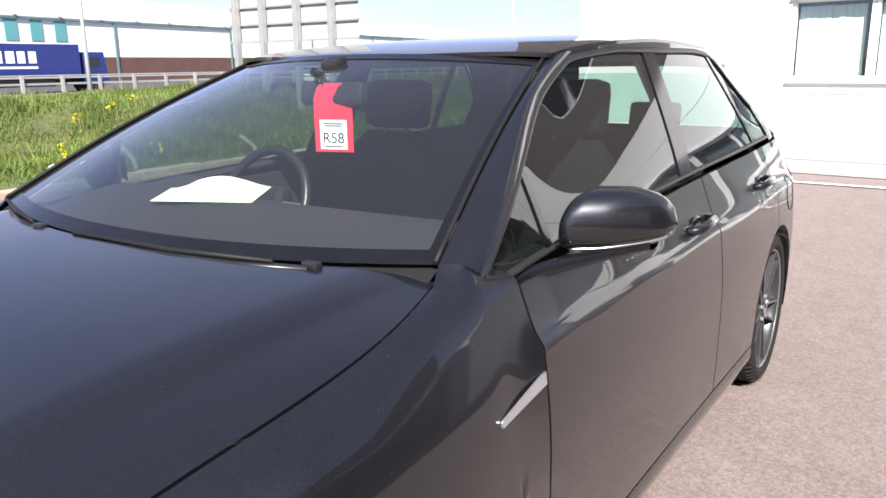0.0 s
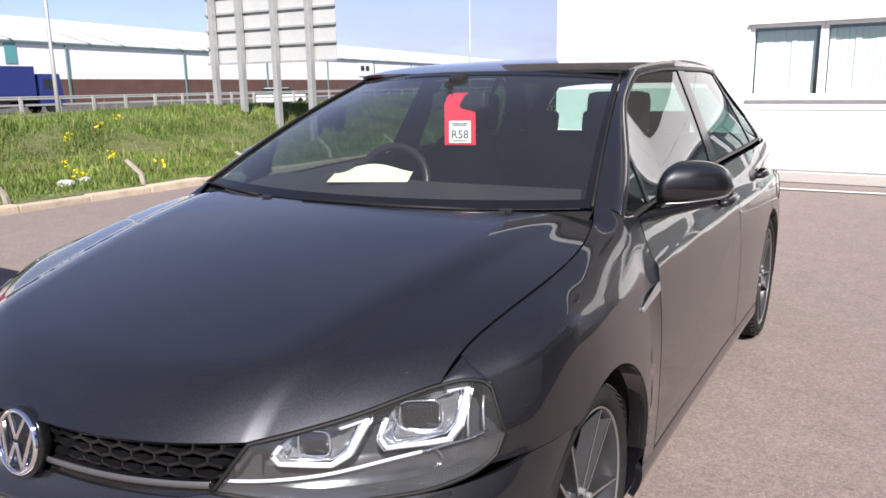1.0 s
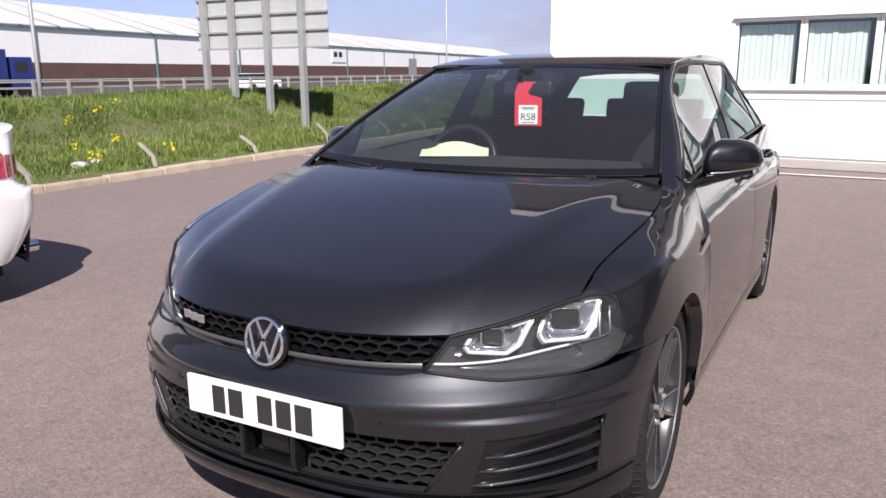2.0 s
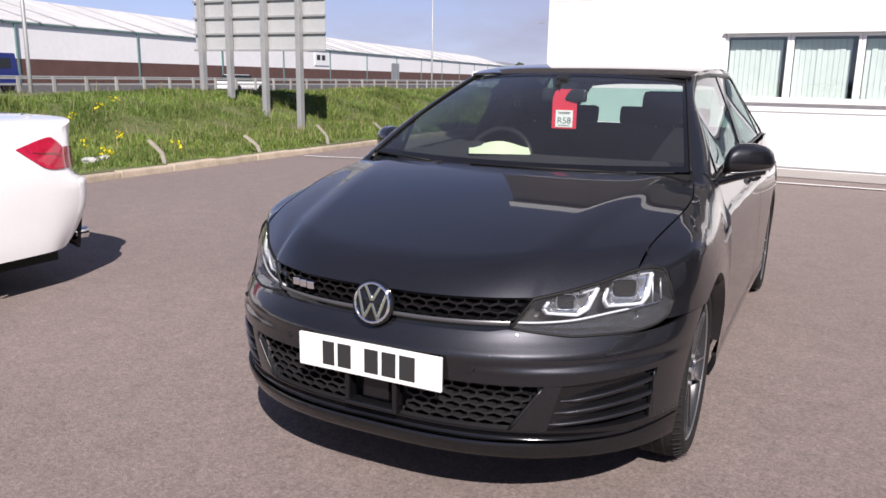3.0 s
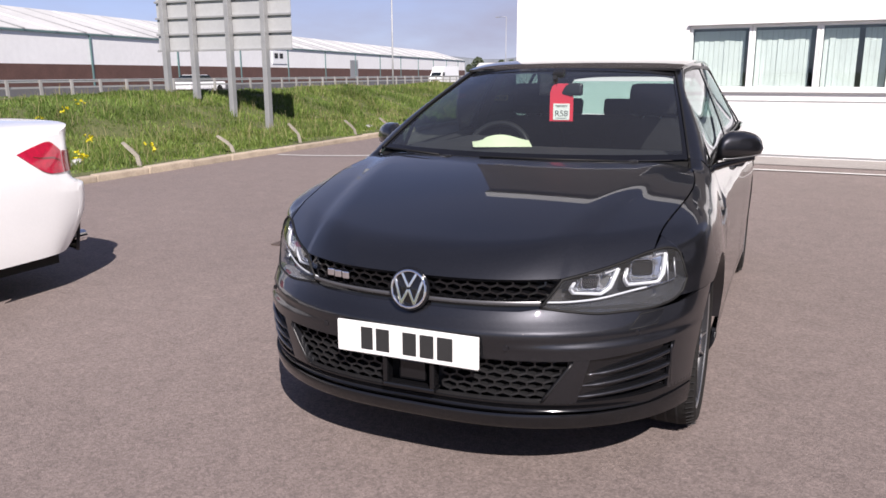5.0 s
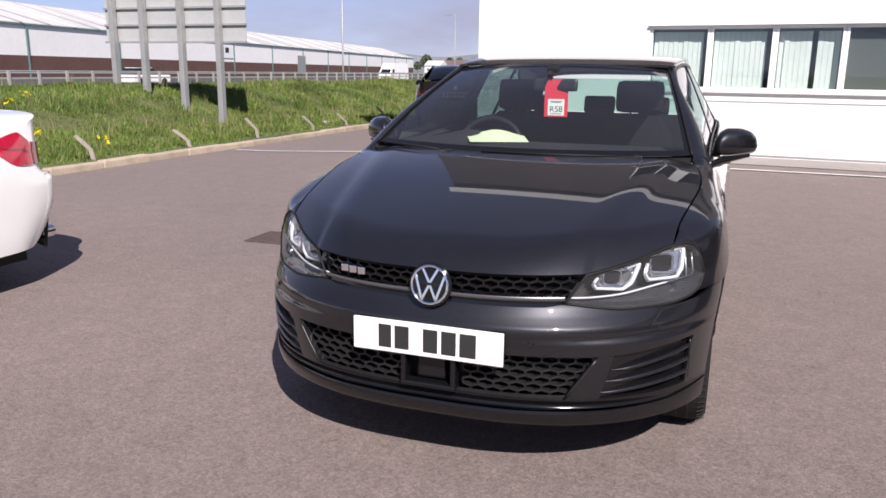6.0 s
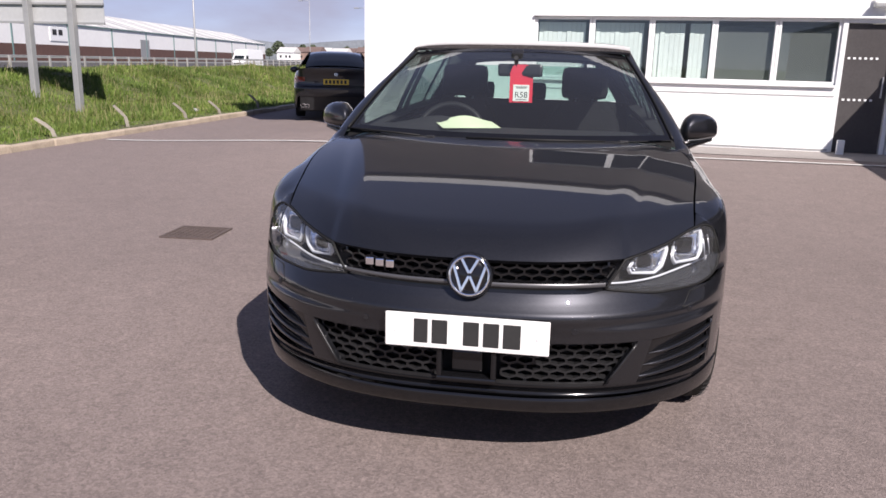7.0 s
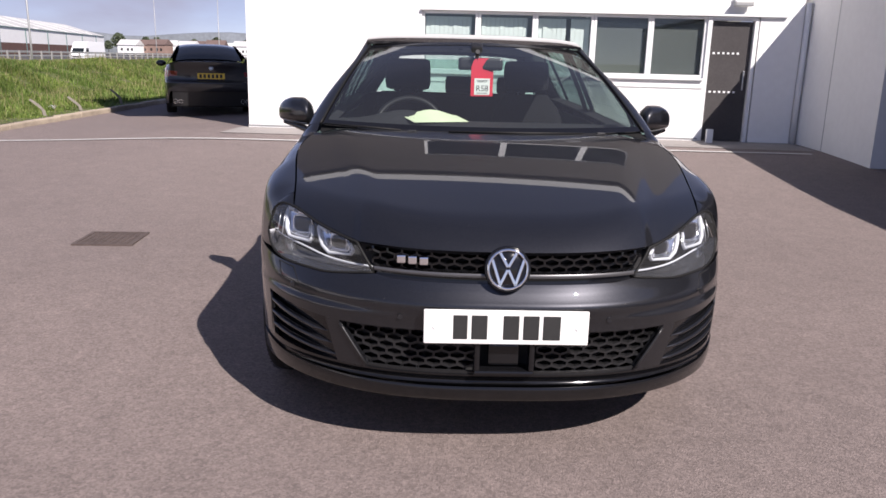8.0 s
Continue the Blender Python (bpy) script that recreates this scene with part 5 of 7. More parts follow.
    # windscreen
    def screen(u, v):
        q = 2 * u - 1
        yb, zb, xb = 1.105 + 0.155 * abs(q) ** 2.2, 0.998 + 0.012 * abs(q) ** 2, 0.738
        yt, zt, xt = 1.922 + 0.115 * abs(q) ** 2.2, 1.385 + 0.012 - 0.026 * abs(q) ** 2.2, 0.564
        s = v
        b = math.sin(math.pi * s) * 0.028 * (1 - 0.35 * q * q)
        return Vector((q * mix(xb, xt, s), mix(yb, yt, s) - b * 0.45, mix(zb, zt, s) + b))

    g = part("windscreen", sheet(lambda u, v: screen(mix(0.012, 0.988, u), mix(0.02, 0.985, v)), 40, 24), "screen", car)
    g.visible_shadow = False
    for a, b, c, d in ((0.0, 1.0, 0.0, 0.045), (0.0, 1.0, 0.955, 1.0), (0.0, 0.016, 0.045, 0.955), (0.984, 1.0, 0.045, 0.955)):
        part("screen_border", sheet(lambda u, v: screen(mix(a, b, u), mix(c, d, v)) + Vector((0, -0.001, 0.002)), 30 if b - a > 0.5 else 3, 24 if d - c > 0.5 else 3), "gloss_black", car)
    for q in (0.0, 1.0):
        pts = [screen(q, k / 20) + Vector((0, -0.006, 0.005)) for k in range(21)]
        part("screen_seal", tube(pts, 0.005, 8), "trim", car)

    # cowl and wipers
    def cowl(u, v):
        q = 2 * u - 1
        y = mix(1.07, 1.125, v) + 0.155 * abs(q) ** 2.2
        return Vector((q * 0.735, y, mix(0.965, 0.996, v) + 0.01 * abs(q) ** 2))

    part("cowl", sheet(cowl, 30, 4), "trim", car)
    for pts, ry in (((0.52, -0.16), 0.0), ((-0.32, -0.72), 0.0)):
        wp = new("wiper")
        wp.parent = car

        def on(x, up):
            q = x / 0.738
            p = screen((q + 1) / 2, up)
            return p + Vector((0, -0.007, 0.006))
        a, b = pts
        part("wiper_arm", tube([on(a, -0.028), on(mix(a, b, 0.25), -0.026), on(mix(a, b, 0.6), -0.016)], [0.007, 0.006, 0.004], 8), "plastic", wp)
        part("wiper_blade", tube([on(mix(a, b, 0.12), -0.008), on(mix(a, b, 0.5), -0.002), on(b, -0.002)], [0.004, 0.006, 0.004], 8), "trim", wp)
        bm = bmesh.new()
        box(bm, -0.020, 0.020, -0.010, 0.010, -0.010, 0.006, 0.005, Matrix.Translation(on(a, -0.012)))
        part("wiper_cap", bm, "plastic", wp)

    build_front(car)
    build_tail(car)
    build_mirrors(car)
    build_cabin(car)
    for x, y, sg in ((0.880, WF, 1), (-0.880, WF, -1), (0.922, WR, 1), (-0.922, WR, -1)):
        build_wheel(car, x, y, sg)
    part("floor_pan", boxed(-0.74, 0.74, 0.45, 4.1, 0.17, 0.21), "trim", car)
    part("bulkhead", boxed(-0.52, 0.52, 0.40, 0.44, 0.2, 0.70), "trim", car)
    part("undertray", sheet(lambda u, v: Vector(((2 * u - 1) * mix(nose_at(1e-4, 0.2).x + 0.80, 0.74, v), mix(nose_at((2 * u - 1) * 0.80 or 1e-4, 0.25).y + 0.012, 0.52, v), 0.240)), 30, 6, 0.0, (0, 0.3, 0.5)), "trim", car)
    return car


def screen_edge(s):
    """The windscreen's +x edge, bottom to top."""
    b = math.sin(math.pi * s) * 0.028 * 0.65
    return Vector((mix(0.738, 0.564, s) + 0.004, mix(1.26, 2.037, s) - b * 0.45, mix(1.010, 1.371, s) + b + 0.002))


def arch_angle(z):
    """Plan angle at which the front skin meets the wheel arch."""
    y = ARCHES[0] - math.sqrt(max(ARCH_R**2 - max(z - 0.325, 0) ** 2, 0)) - 0.004
    lo, hi = 0.3, math.pi / 2
    for _ in range(26):
        m = (lo + hi) / 2
        lo, hi = (m, hi) if nose(m, z).y < y else (lo, m)
    return lo


def span(z0, z1, t0, t1, nu=40, nv=6, push=0.0):
    """Front skin between two heights and two plan angles (the signed angle gives the side)."""
    A = radians(69.6)
    def fn(u, v):
        th = mix(t0, t1, u)
        z = mix(z0(abs(th)) if callable(z0) else z0, z1(abs(th)) if callable(z1) else z1, v)
        if abs(th) > 0.7:
            th = math.copysign(mix(0.7, arch_angle(z), (abs(th) - 0.7) / (A - 0.7)), th)
        p = nose(max(abs(th), 1e-4), z)
        return Vector((math.copysign(p.x, th), p.y + push, p.z))
    return sheet(fn, nu, nv, 0.012, (0, 1.2, 0.5))


def build_front(car):
    A = radians(69.6)
    th_of = lambda x: math.asin((x / NX) ** (EX / 2))
    def bumper_top(t):
        """Upper edge of the bumper: under the grille, then along the lamp, then under the wing."""
        u = (t - LAMP_T[0]) / (LAMP_T[1] - LAMP_T[0])
        if u < 0:
            return mix(0.622, LAMP_LOW(0.0) - 0.004, step(radians(16), LAMP_T[0], t))
        return min(LAMP_LOW(u) - 0.004, 0.630) if u < 1 else 0.630

    # painted bumper: band over the intakes, corners, chin and lip
    bumper = part("front_bumper", span(lambda t: 0.470 + 0.02 * step(0.5, 1.0, t), bumper_top, -A, A, 110, 26), "paint", car)
    part("bumper_chin", span(lambda t: 0.286 + 0.018 * step(0.80, 1.25, t), lambda t: 0.320 + 0.012 * step(0.80, 1.25, t), -A, A, 90, 6), "gloss_black", bumper, "black lower bumper edge")
    part("lip_spoiler", span(lambda t: 0.226, lambda t: 0.283 + 0.018 * step(0.80, 1.25, t), -A, A, 90, 10, -0.012), "gloss_black", bumper, "gloss black lip spoiler")
    for sg in (1, -1):
        part("bumper_corner", span(0.316, lambda t: 0.472 + 0.02 * step(0.5, 1.0, t), sg * th_of(0.795), sg * A, 14, 12), "paint", bumper)

        # painted web between the grille and the side fins
        def web(u, v):
            z = mix(0.316, 0.470, v)
            x = mix(mix(0.447, 0.530, (z - 0.33) / 0.125), mix(0.545, 0.585, v), u)
            p = nose_at(x, z)
            return Vector((p.x * sg, p.y, z))
        part("intake_web", sheet(web, 8, 12, 0.02, (0, 1.2, 0.5)), "paint", bumper)
        # chrome-edged side of the grille
        pts = [nose_at(mix(0.447, 0.530, (z - 0.33) / 0.125), z) + Vector((0, -0.004, 0)) for z in (0.328, 0.36, 0.40, 0.44, 0.462)]
        part("grille_edge", tube([Vector((p.x * sg, p.y, p.z)) for p in pts], 0.005, 8), "plastic", bumper)
        # fins that rise outwards over a scooped recess
        for k, (x0, za, zb) in enumerate(((0.520, 0.338, 0.362), (0.555, 0.378, 0.408), (0.580, 0.418, 0.455))):
            def fin(u, v, x0=x0, za=za, zb=zb):
                x, z = mix(x0, 0.806, u), mix(za, zb, u ** 1.3)
                p = nose_at(x, z)
                a = 2 * math.pi * v
                fat = 0.35 + 0.65 * step(0.0, 0.25, u)
                return Vector((p.x * sg, p.y + 0.016 - 0.020 * fat * math.cos(a), z + 0.0085 * fat * math.sin(a)))
            part("intake_fin", sheet(fin, 20, 12, 0, (0, 1.2, 0.5)), "paint", bumper)
        def back(u, v):
            p = nose_at(mix(0.52, 0.808, u), mix(0.30, 0.482, v))
            return Vector((p.x * sg, p.y + mix(0.006, 0.036, step(0.0, 0.8, u)), p.z))
        part("intake_back", sheet(back, 14, 8), "gloss_black", bumper)
        edge = [nose_at(0.808, z) + Vector((0, 0.004, 0)) for z in (0.335, 0.38, 0.42, 0.46, 0.478)]
        part("intake_edge", tube([Vector((p.x * sg, p.y, p.z)) for p in edge], 0.0045, 6), "paint", bumper)
        # washer cover and sensors
        pts = [nose(th, z) for th, z in ((radians(43), 0.555), (radians(52), 0.560), (radians(54), 0.600), (radians(46), 0.596), (radians(43), 0.555))]
        part("washer_cover_joint", tube([Vector((p.x * sg, p.y - 0.0005, p.z)) for p in pts], 0.0024, 6), "trim", bumper)
        for x, z in ((0.335, 0.512), (0.71, 0.545)):
            p = nose_at(x, z)
            bm = bmesh.new()
            cyl(bm, 0.0105, 0.009, 0.006, Matrix.Translation((p.x * sg, p.y - 0.001, p.z)) @ Matrix.Rotation(radians(90), 4, "X"), 18)
            part("parking_sensor", bm, "paint", bumper)
    # lower grille
    low = lambda u, v: nose_at(u if abs(u) > 1e-4 else 1e-4, min(max(v, 0.2), 0.6)) + Vector((0, 0.022, 0))
    g = new("lower_grille")
    g.parent = car
    wid = lambda z: mix(0.447, 0.530, (z - 0.33) / 0.125)
    for sg in (1, -1):
        part("honeycomb", hexes(low, -0.56, 0.56, 0.30, 0.475, 0.0205, lambda u, v: 0.324 < v < 0.468 and 0.098 < u * sg < wid(v) - 0.002, 0.0034, 0.025), "plastic", g)
    part("grille_back", sheet(lambda u, v: nose_at(mix(-0.54, 0.54, u) or 1e-4, mix(0.27, 0.5, v)) + Vector((0, 0.07, 0)), 30, 6), "dark_in", g)
    box_bm = bmesh.new()
    box(box_bm, -0.097, -0.078, 0.012, 0.06, 0.340, 0.455, 0.008)
    box(box_bm, 0.078, 0.097, 0.012, 0.06, 0.340, 0.455, 0.008)
    box(box_bm, -0.097, 0.097, 0.012, 0.06, 0.328, 0.343, 0.006)
    part("sensor_frame", box_bm, "gloss_black", g, "gloss black sensor housing")
    part("sensor_window", boxed(-0.050, 0.050, 0.044, 0.075, 0.350, 0.425, 0.008), "gloss_black", g)
    part("grille_bar", span(0.316, 0.328, -th_of(0.46), th_of(0.46), 40, 2, 0.004), "plastic", g)
    # plate
    pl = new("number_plate")
    pl.parent = car
    pl.matrix_local = pose(0, -0.004, 0.4965)
    part("plate_base", boxed(-0.26, 0.26, 0.0, 0.012, -0.0555, 0.0555, 0.004), "plate_white", pl, "white plastic plate")
    part("plate_mount", boxed(-0.19, 0.19, 0.012, 0.03, -0.045, 0.045), "plastic", pl)
    for x, w in ((-0.145, 0.045), (-0.085, 0.05), (0.015, 0.05), (0.078, 0.05), (0.143, 0.055)):
        part("plate_bar", boxed(x - w / 2, x + w / 2, -0.0016, 0.001, -0.0395, 0.0395, 0.002), "ink", pl)
    for x in (-0.225, 0.225):
        bm = bmesh.new()
        cyl(bm, 0.006, 0.006, 0.004, Matrix.Translation((x, -0.001, 0.0)) @ Matrix.Rotation(radians(90), 4, "X"), 12)
        part("plate_screw", bm, "card", pl)
    # upper grille
    ug = new("upper_grille")
    ug.parent = car
    up = lambda u, v: nose_at(u if abs(u) > 1e-4 else 1e-4, v) + Vector((0, 0.016, 0))
    half = lambda v: mix(0.412, 0.470, (v - 0.636) / 0.1)
    for sg in (1, -1):
        part("honeycomb", hexes(up, -0.50, 0.50, 0.640, 0.735, 0.0190, lambda u, v: 0.655 < v < 0.724 and 0.02 < u * sg < half(v), 0.0032, 0.03), "gloss_black", ug)
    part("grille_back", sheet(lambda u, v: nose_at(mix(-0.47, 0.47, u) or 1e-4, mix(0.60, 0.728, v)) + Vector((0, 0.055, 0)), 30, 6), "dark_in", ug)
    for sg in (1, -1):
        def strip(u, v):
            p = nose_at(mix(0.055, 0.424, u), mix(0.6430, 0.6565, v))
            return Vector((p.x * sg, p.y - 0.006 - 0.003 * math.sin(math.pi * v), p.z))
        part("silver_strip", sheet(strip, 24, 4, 0.008, (0, 1.2, 0.6)), "strip", ug, "flat satin silver strip")
    part("lower_frame", span(0.618, 0.648, -th_of(0.42), th_of(0.42), 40, 3, 0.008), "gloss_black", ug)
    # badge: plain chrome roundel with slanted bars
    p = nose_at(1e-4, 0.677)
    b = new("badge")
    b.parent = car
    b.matrix_local = Matrix.Translation((0, p.y - 0.022, 0.678)) @ Matrix.Rotation(radians(90 - 9), 4, "X")
    part("badge_cup", lathe([(0.066, -0.03), (0.074, -0.012), (0.070, 0.0), (0.066, -0.004)], 40), "gloss_black", b, smooth=True)
    part("badge_disc", lathe([(0.0, -0.004), (0.060, -0.004), (0.066, -0.012), (0.066, -0.03)], 40), "gloss_black", b, smooth=True)
    part("badge_ring", lathe([(0.0565, -0.004), (0.0575, 0.003), (0.061, 0.005), (0.0655, 0.002), (0.067, -0.006)], 48), "chrome", b, "polished chrome ring", True)
    for sg in (1, -1):
        for (xa, ya), (xb, yb) in (((0.026, 0.052), (0.002, 0.009)), ((0.050, 0.030), (0.024, -0.049)), ((0.024, -0.049), (0.002, -0.003))):
            d = Vector((xb - xa, yb - ya))
            bm = bmesh.new()
            box(bm, -0.0046, 0.0046, -d.length / 2 - 0.002, d.length / 2 + 0.002, -0.006, 0.003, 0.0015, Matrix.Translation((sg * (xa + xb) / 2, (ya + yb) / 2, 0)) @ Matrix.Rotation(math.atan2(-d.x * sg, d.y), 4, "Z"))
            part("badge_bar", bm, "chrome", b)
    # model badge in the grille: three plain chrome blocks
    for k in range(3):
        q = nose_at(-0.335 + 0.036 * k, 0.688)
        part("model_badge", boxed(q.x - 0.014, q.x + 0.014, q.y - 0.004, q.y + 0.012, 0.676, 0.702, 0.004), "chrome", ug)
    build_headlamps(car)


def build_headlamps(car):
    for sg in (1, -1):
        h = new("headlamp")
        h.parent = car
        h["label"] = "clear headlamp with angular light guides"
        f = lambda push: flip(lambda u, v: lamp_pt(u, v, push), sg)
        lens = part("lens", sheet(f(0.0), 40, 14, 0.004, (0, 1.2, 0.5)), "lens", h)
        lens.visible_shadow = False
        part("bezel", sheet(f(0.085), 40, 14), "lamp_dark", h, "dark grey inner bezel")
        # dark surround
        rimpts = [lamp_pt(k / 20, 0.0, -0.0005) for k in range(21)] + [lamp_pt(1.0, k / 8, -0.0005) for k in range(1, 9)] + [lamp_pt(1 - k / 20, 1.0, -0.0005) for k in range(1, 21)] + [lamp_pt(0.0, 1 - k / 8, -0.0005) for k in range(1, 9)]
        part("lamp_seal", tube([Vector((p.x * sg, p.y, p.z)) for p in rimpts], 0.0045, 6), "trim", h)
        # side walls of the housing
        for nm, fix in (("housing_floor", 0.0), ("housing_top", 1.0)):
            part(nm, sheet(flip(lambda u, v, fix=fix: lamp_pt(u, fix, 0.002 + 0.083 * v), sg), 30, 4), "lamp_dark", h)
        # two projector bowls, each framed by a bright U whose outer arm folds back at the top
        for u0, u1, v0, v1, pw, ph in ((0.11, 0.37, 0.37, 0.86, 0.026, 0.021), (0.47, 0.82, 0.40, 0.90, 0.037, 0.026)):
            def bowl(u, v):
                a = 2 * math.pi * u
                cu, cv = (u0 + u1) / 2, (v0 + v1) / 2
                sq = 1 / max(abs(math.cos(a)), abs(math.sin(a))) ** 0.55
                return lamp_pt(cu + (u1 - u0) / 2 * v * sq * math.cos(a), min(cv + (v1 - v0) / 2 * v * sq * math.sin(a), 0.98), 0.080 - 0.045 * v ** 2)
            part("reflector_bowl", sheet(flip(bowl, sg), 32, 8), "reflector", h)
            c = lamp_pt((u0 + u1) / 2 - 0.01, (v0 + v1) / 2 + 0.03, 0.050)
            turn = Matrix.Rotation(math.atan2(c.x * sg, 1.25), 4, "Z")
            bm = bmesh.new()
            box(bm, -pw, pw, -0.012, 0.014, -ph, ph, 0.010, Matrix.Translation((c.x * sg, c.y, c.z)) @ turn)
            part("projector", bm, "gloss_black", h, "dark glass projector")
            ring = [Vector((c.x * sg, c.y, c.z)) + turn @ Vector(((pw + 0.004) * math.copysign(abs(math.cos(a)) ** 0.5, math.cos(a)), -0.008, (ph + 0.004) * math.copysign(abs(math.sin(a)) ** 0.5, math.sin(a)))) for a in [2 * math.pi * k / 24 for k in range(25)]]
            part("projector_ring", tube(ring, 0.0026, 6, False), "chrome", h)
            U = [(u0 + 0.005, v1 - 0.12), (u0, v0 + 0.16), (u0 + 0.03, v0 + 0.02), (u1 - 0.06, v0 - 0.05), (u1 - 0.005, v0 + 0.08), (u1 + 0.025, v1 - 0.06), (u1 + 0.015, v1 + 0.02), (u1 - 0.30 * (u1 - u0), v1)]
            pts = []
            for a, b in zip(U, U[1:]):
                pts += [lamp_pt(mix(a[0], b[0], k / 4), mix(a[1], b[1], k / 4), 0.030) for k in range(4)]
            pts.append(lamp_pt(U[-1][0], U[-1][1], 0.030))
            mid = lamp_pt((u0 + u1) / 2, (v0 + v1) / 2 + 0.05, 0.030)
            line = lambda f, push: [Vector((mix(p.x, mid.x, f) * sg, mix(p.y, mid.y, f) + push, mix(p.z, mid.z, f))) for p in pts]
            part("guide_edge", tube(line(0.20, 0.008), 0.0028, 6), "chrome", h)
            part("guide_edge", tube(line(-0.10, 0.004), 0.0020, 6), "satin", h)
            radii = [0.0048 + 0.0034 * step(0.25, 0.70, k / (len(pts) - 1)) for k in range(len(pts))]
            part("light_guide", tube(line(0.0, 0.0), radii, 8), "drl", h, "white light guide")
        # clear indicator cup at the outer end of the chrome line
        c = lamp_pt(0.70, 0.185, 0.030)
        part("indicator_cup", moved(lathe([(0.005, -0.012), (0.012, -0.009), (0.017, -0.001), (0.018, 0.006)], 20), Matrix.Translation((c.x * sg, c.y, c.z)) @ Matrix.Rotation(radians(90), 4, "X")), "reflector", h, smooth=True)
        pts = [lamp_pt(mix(0.01, 0.95, k / 24), mix(0.11, 0.33, k / 24) + 0.09 * math.sin(math.pi * k / 24), 0.018) for k in range(25)]
        part("chrome_line", tube([Vector((p.x * sg, p.y, p.z)) for p in pts[:17]], 0.0036, 6), "drl", h, "bright clear strip")
        part("strip_end", tube([Vector((p.x * sg, p.y, p.z)) for p in pts[16:]], 0.0022, 6), "chrome", h)
        ind = sheet(flip(lambda u, v: lamp_pt(mix(0.04, 0.94, u), mix(0.01, 0.08 + 0.20 * u, v), 0.034), sg), 30, 4)
        part("indicator", ind, "lamp_glassy", h)
        for q in (0.85, 0.935):
            pts = [lamp_pt(q, k / 6, 0.022) for k in range(2, 7)][:-1]
            part("side_guide", tube([Vector((p.x * sg, p.y, p.z)) for p in pts], 0.0024, 6), "satin", h)


MIRROR_TOP = smooth_curve((0.0, 1.014), (0.06, 1.068), (0.16, 1.100), (0.32, 1.117), (0.55, 1.116), (0.78, 1.103), (0.90, 1.085), (0.97, 1.062), (1.0, 1.035))
MIRROR_LOW = smooth_curve((0.0, 0.994), (0.05, 0.980), (0.3, 0.980), (0.7, 0.988), (0.92, 1.000), (0.97, 1.008), (1.0, 1.028))
MIRROR_DEEP = smooth_curve((0.0, 0.010), (0.06, 0.055), (0.2, 0.078), (0.5, 0.078), (0.8, 0.064), (0.92, 0.048), (0.98, 0.026), (1.0, 0.006))


def build_mirrors(car):
    for sg in (1, -1):
        m = new("door_mirror")
        m.parent = car
        m["label"] = "gloss black door mirror with silver indicator line"

        def ring(t, a, grow=0.0):
            """Cross-section of the housing at t from the car outwards; the glass side is flat."""
            x = mix(0.832, 1.036, t)
            zt, zb, d = MIRROR_TOP(t), MIRROR_LOW(t), MIRROR_DEEP(t) + grow
            ca, sa = math.cos(a), math.sin(a)
            zc, hh = (zt + zb) / 2, (zt - zb) / 2 + grow
            y = 1.650 + 0.130 * t ** 1.4 - 1.2 * d * (abs(sa) ** 0.8 if sa > 0 else -abs(sa) ** 0.5 * 0.42)
            return Vector((x - 0.018, y, zc - 0.009 + hh * math.copysign(abs(ca) ** 0.9, ca)))

        part("mirror_shell", sheet(flip(lambda u, v: ring(v, 2 * math.pi * u), sg), 32, 30, 0, (0.93 * sg, 1.66, 1.05)), "paint", m)
        part("mirror_indicator", sheet(flip(lambda u, v: ring(mix(0.17, 0.985, u), mix(radians(140), radians(155), v), 0.002), sg), 20, 2, 0.004, (0.93 * sg, 1.7, 1.05)), "satin", m, "silver indicator strip")
        part("mirror_joint", sheet(flip(lambda u, v: ring(mix(0.03, 0.985, u), mix(radians(124), radians(128), v), 0.001), sg), 20, 1, 0.002, (0.93 * sg, 1.7, 1.05)), "trim", m)
        part("mirror_glass", moved(boxed(-0.062, 0.062, -0.002, 0.002, -0.043, 0.043, 0.003), pose(sg * 0.905, 1.742, 1.036, 0, 0, sg * 22)), "chrome", m)

        def arm(u, v):
            a = 2 * math.pi * u
            c = Vector((mix(0.800, 0.985, v), 1.475 + 0.260 * v ** 0.75, mix(0.938, 0.980, v ** 0.6)))
            ry, rz = mix(0.050, 0.030, v), mix(0.020, 0.010, v)
            return c + Vector((0, ry * math.cos(a), rz * math.sin(a)))

        part("mirror_arm", sheet(flip(arm, sg), 16, 14, 0, (0.9 * sg, 1.6, 0.97)), "gloss_black", m)


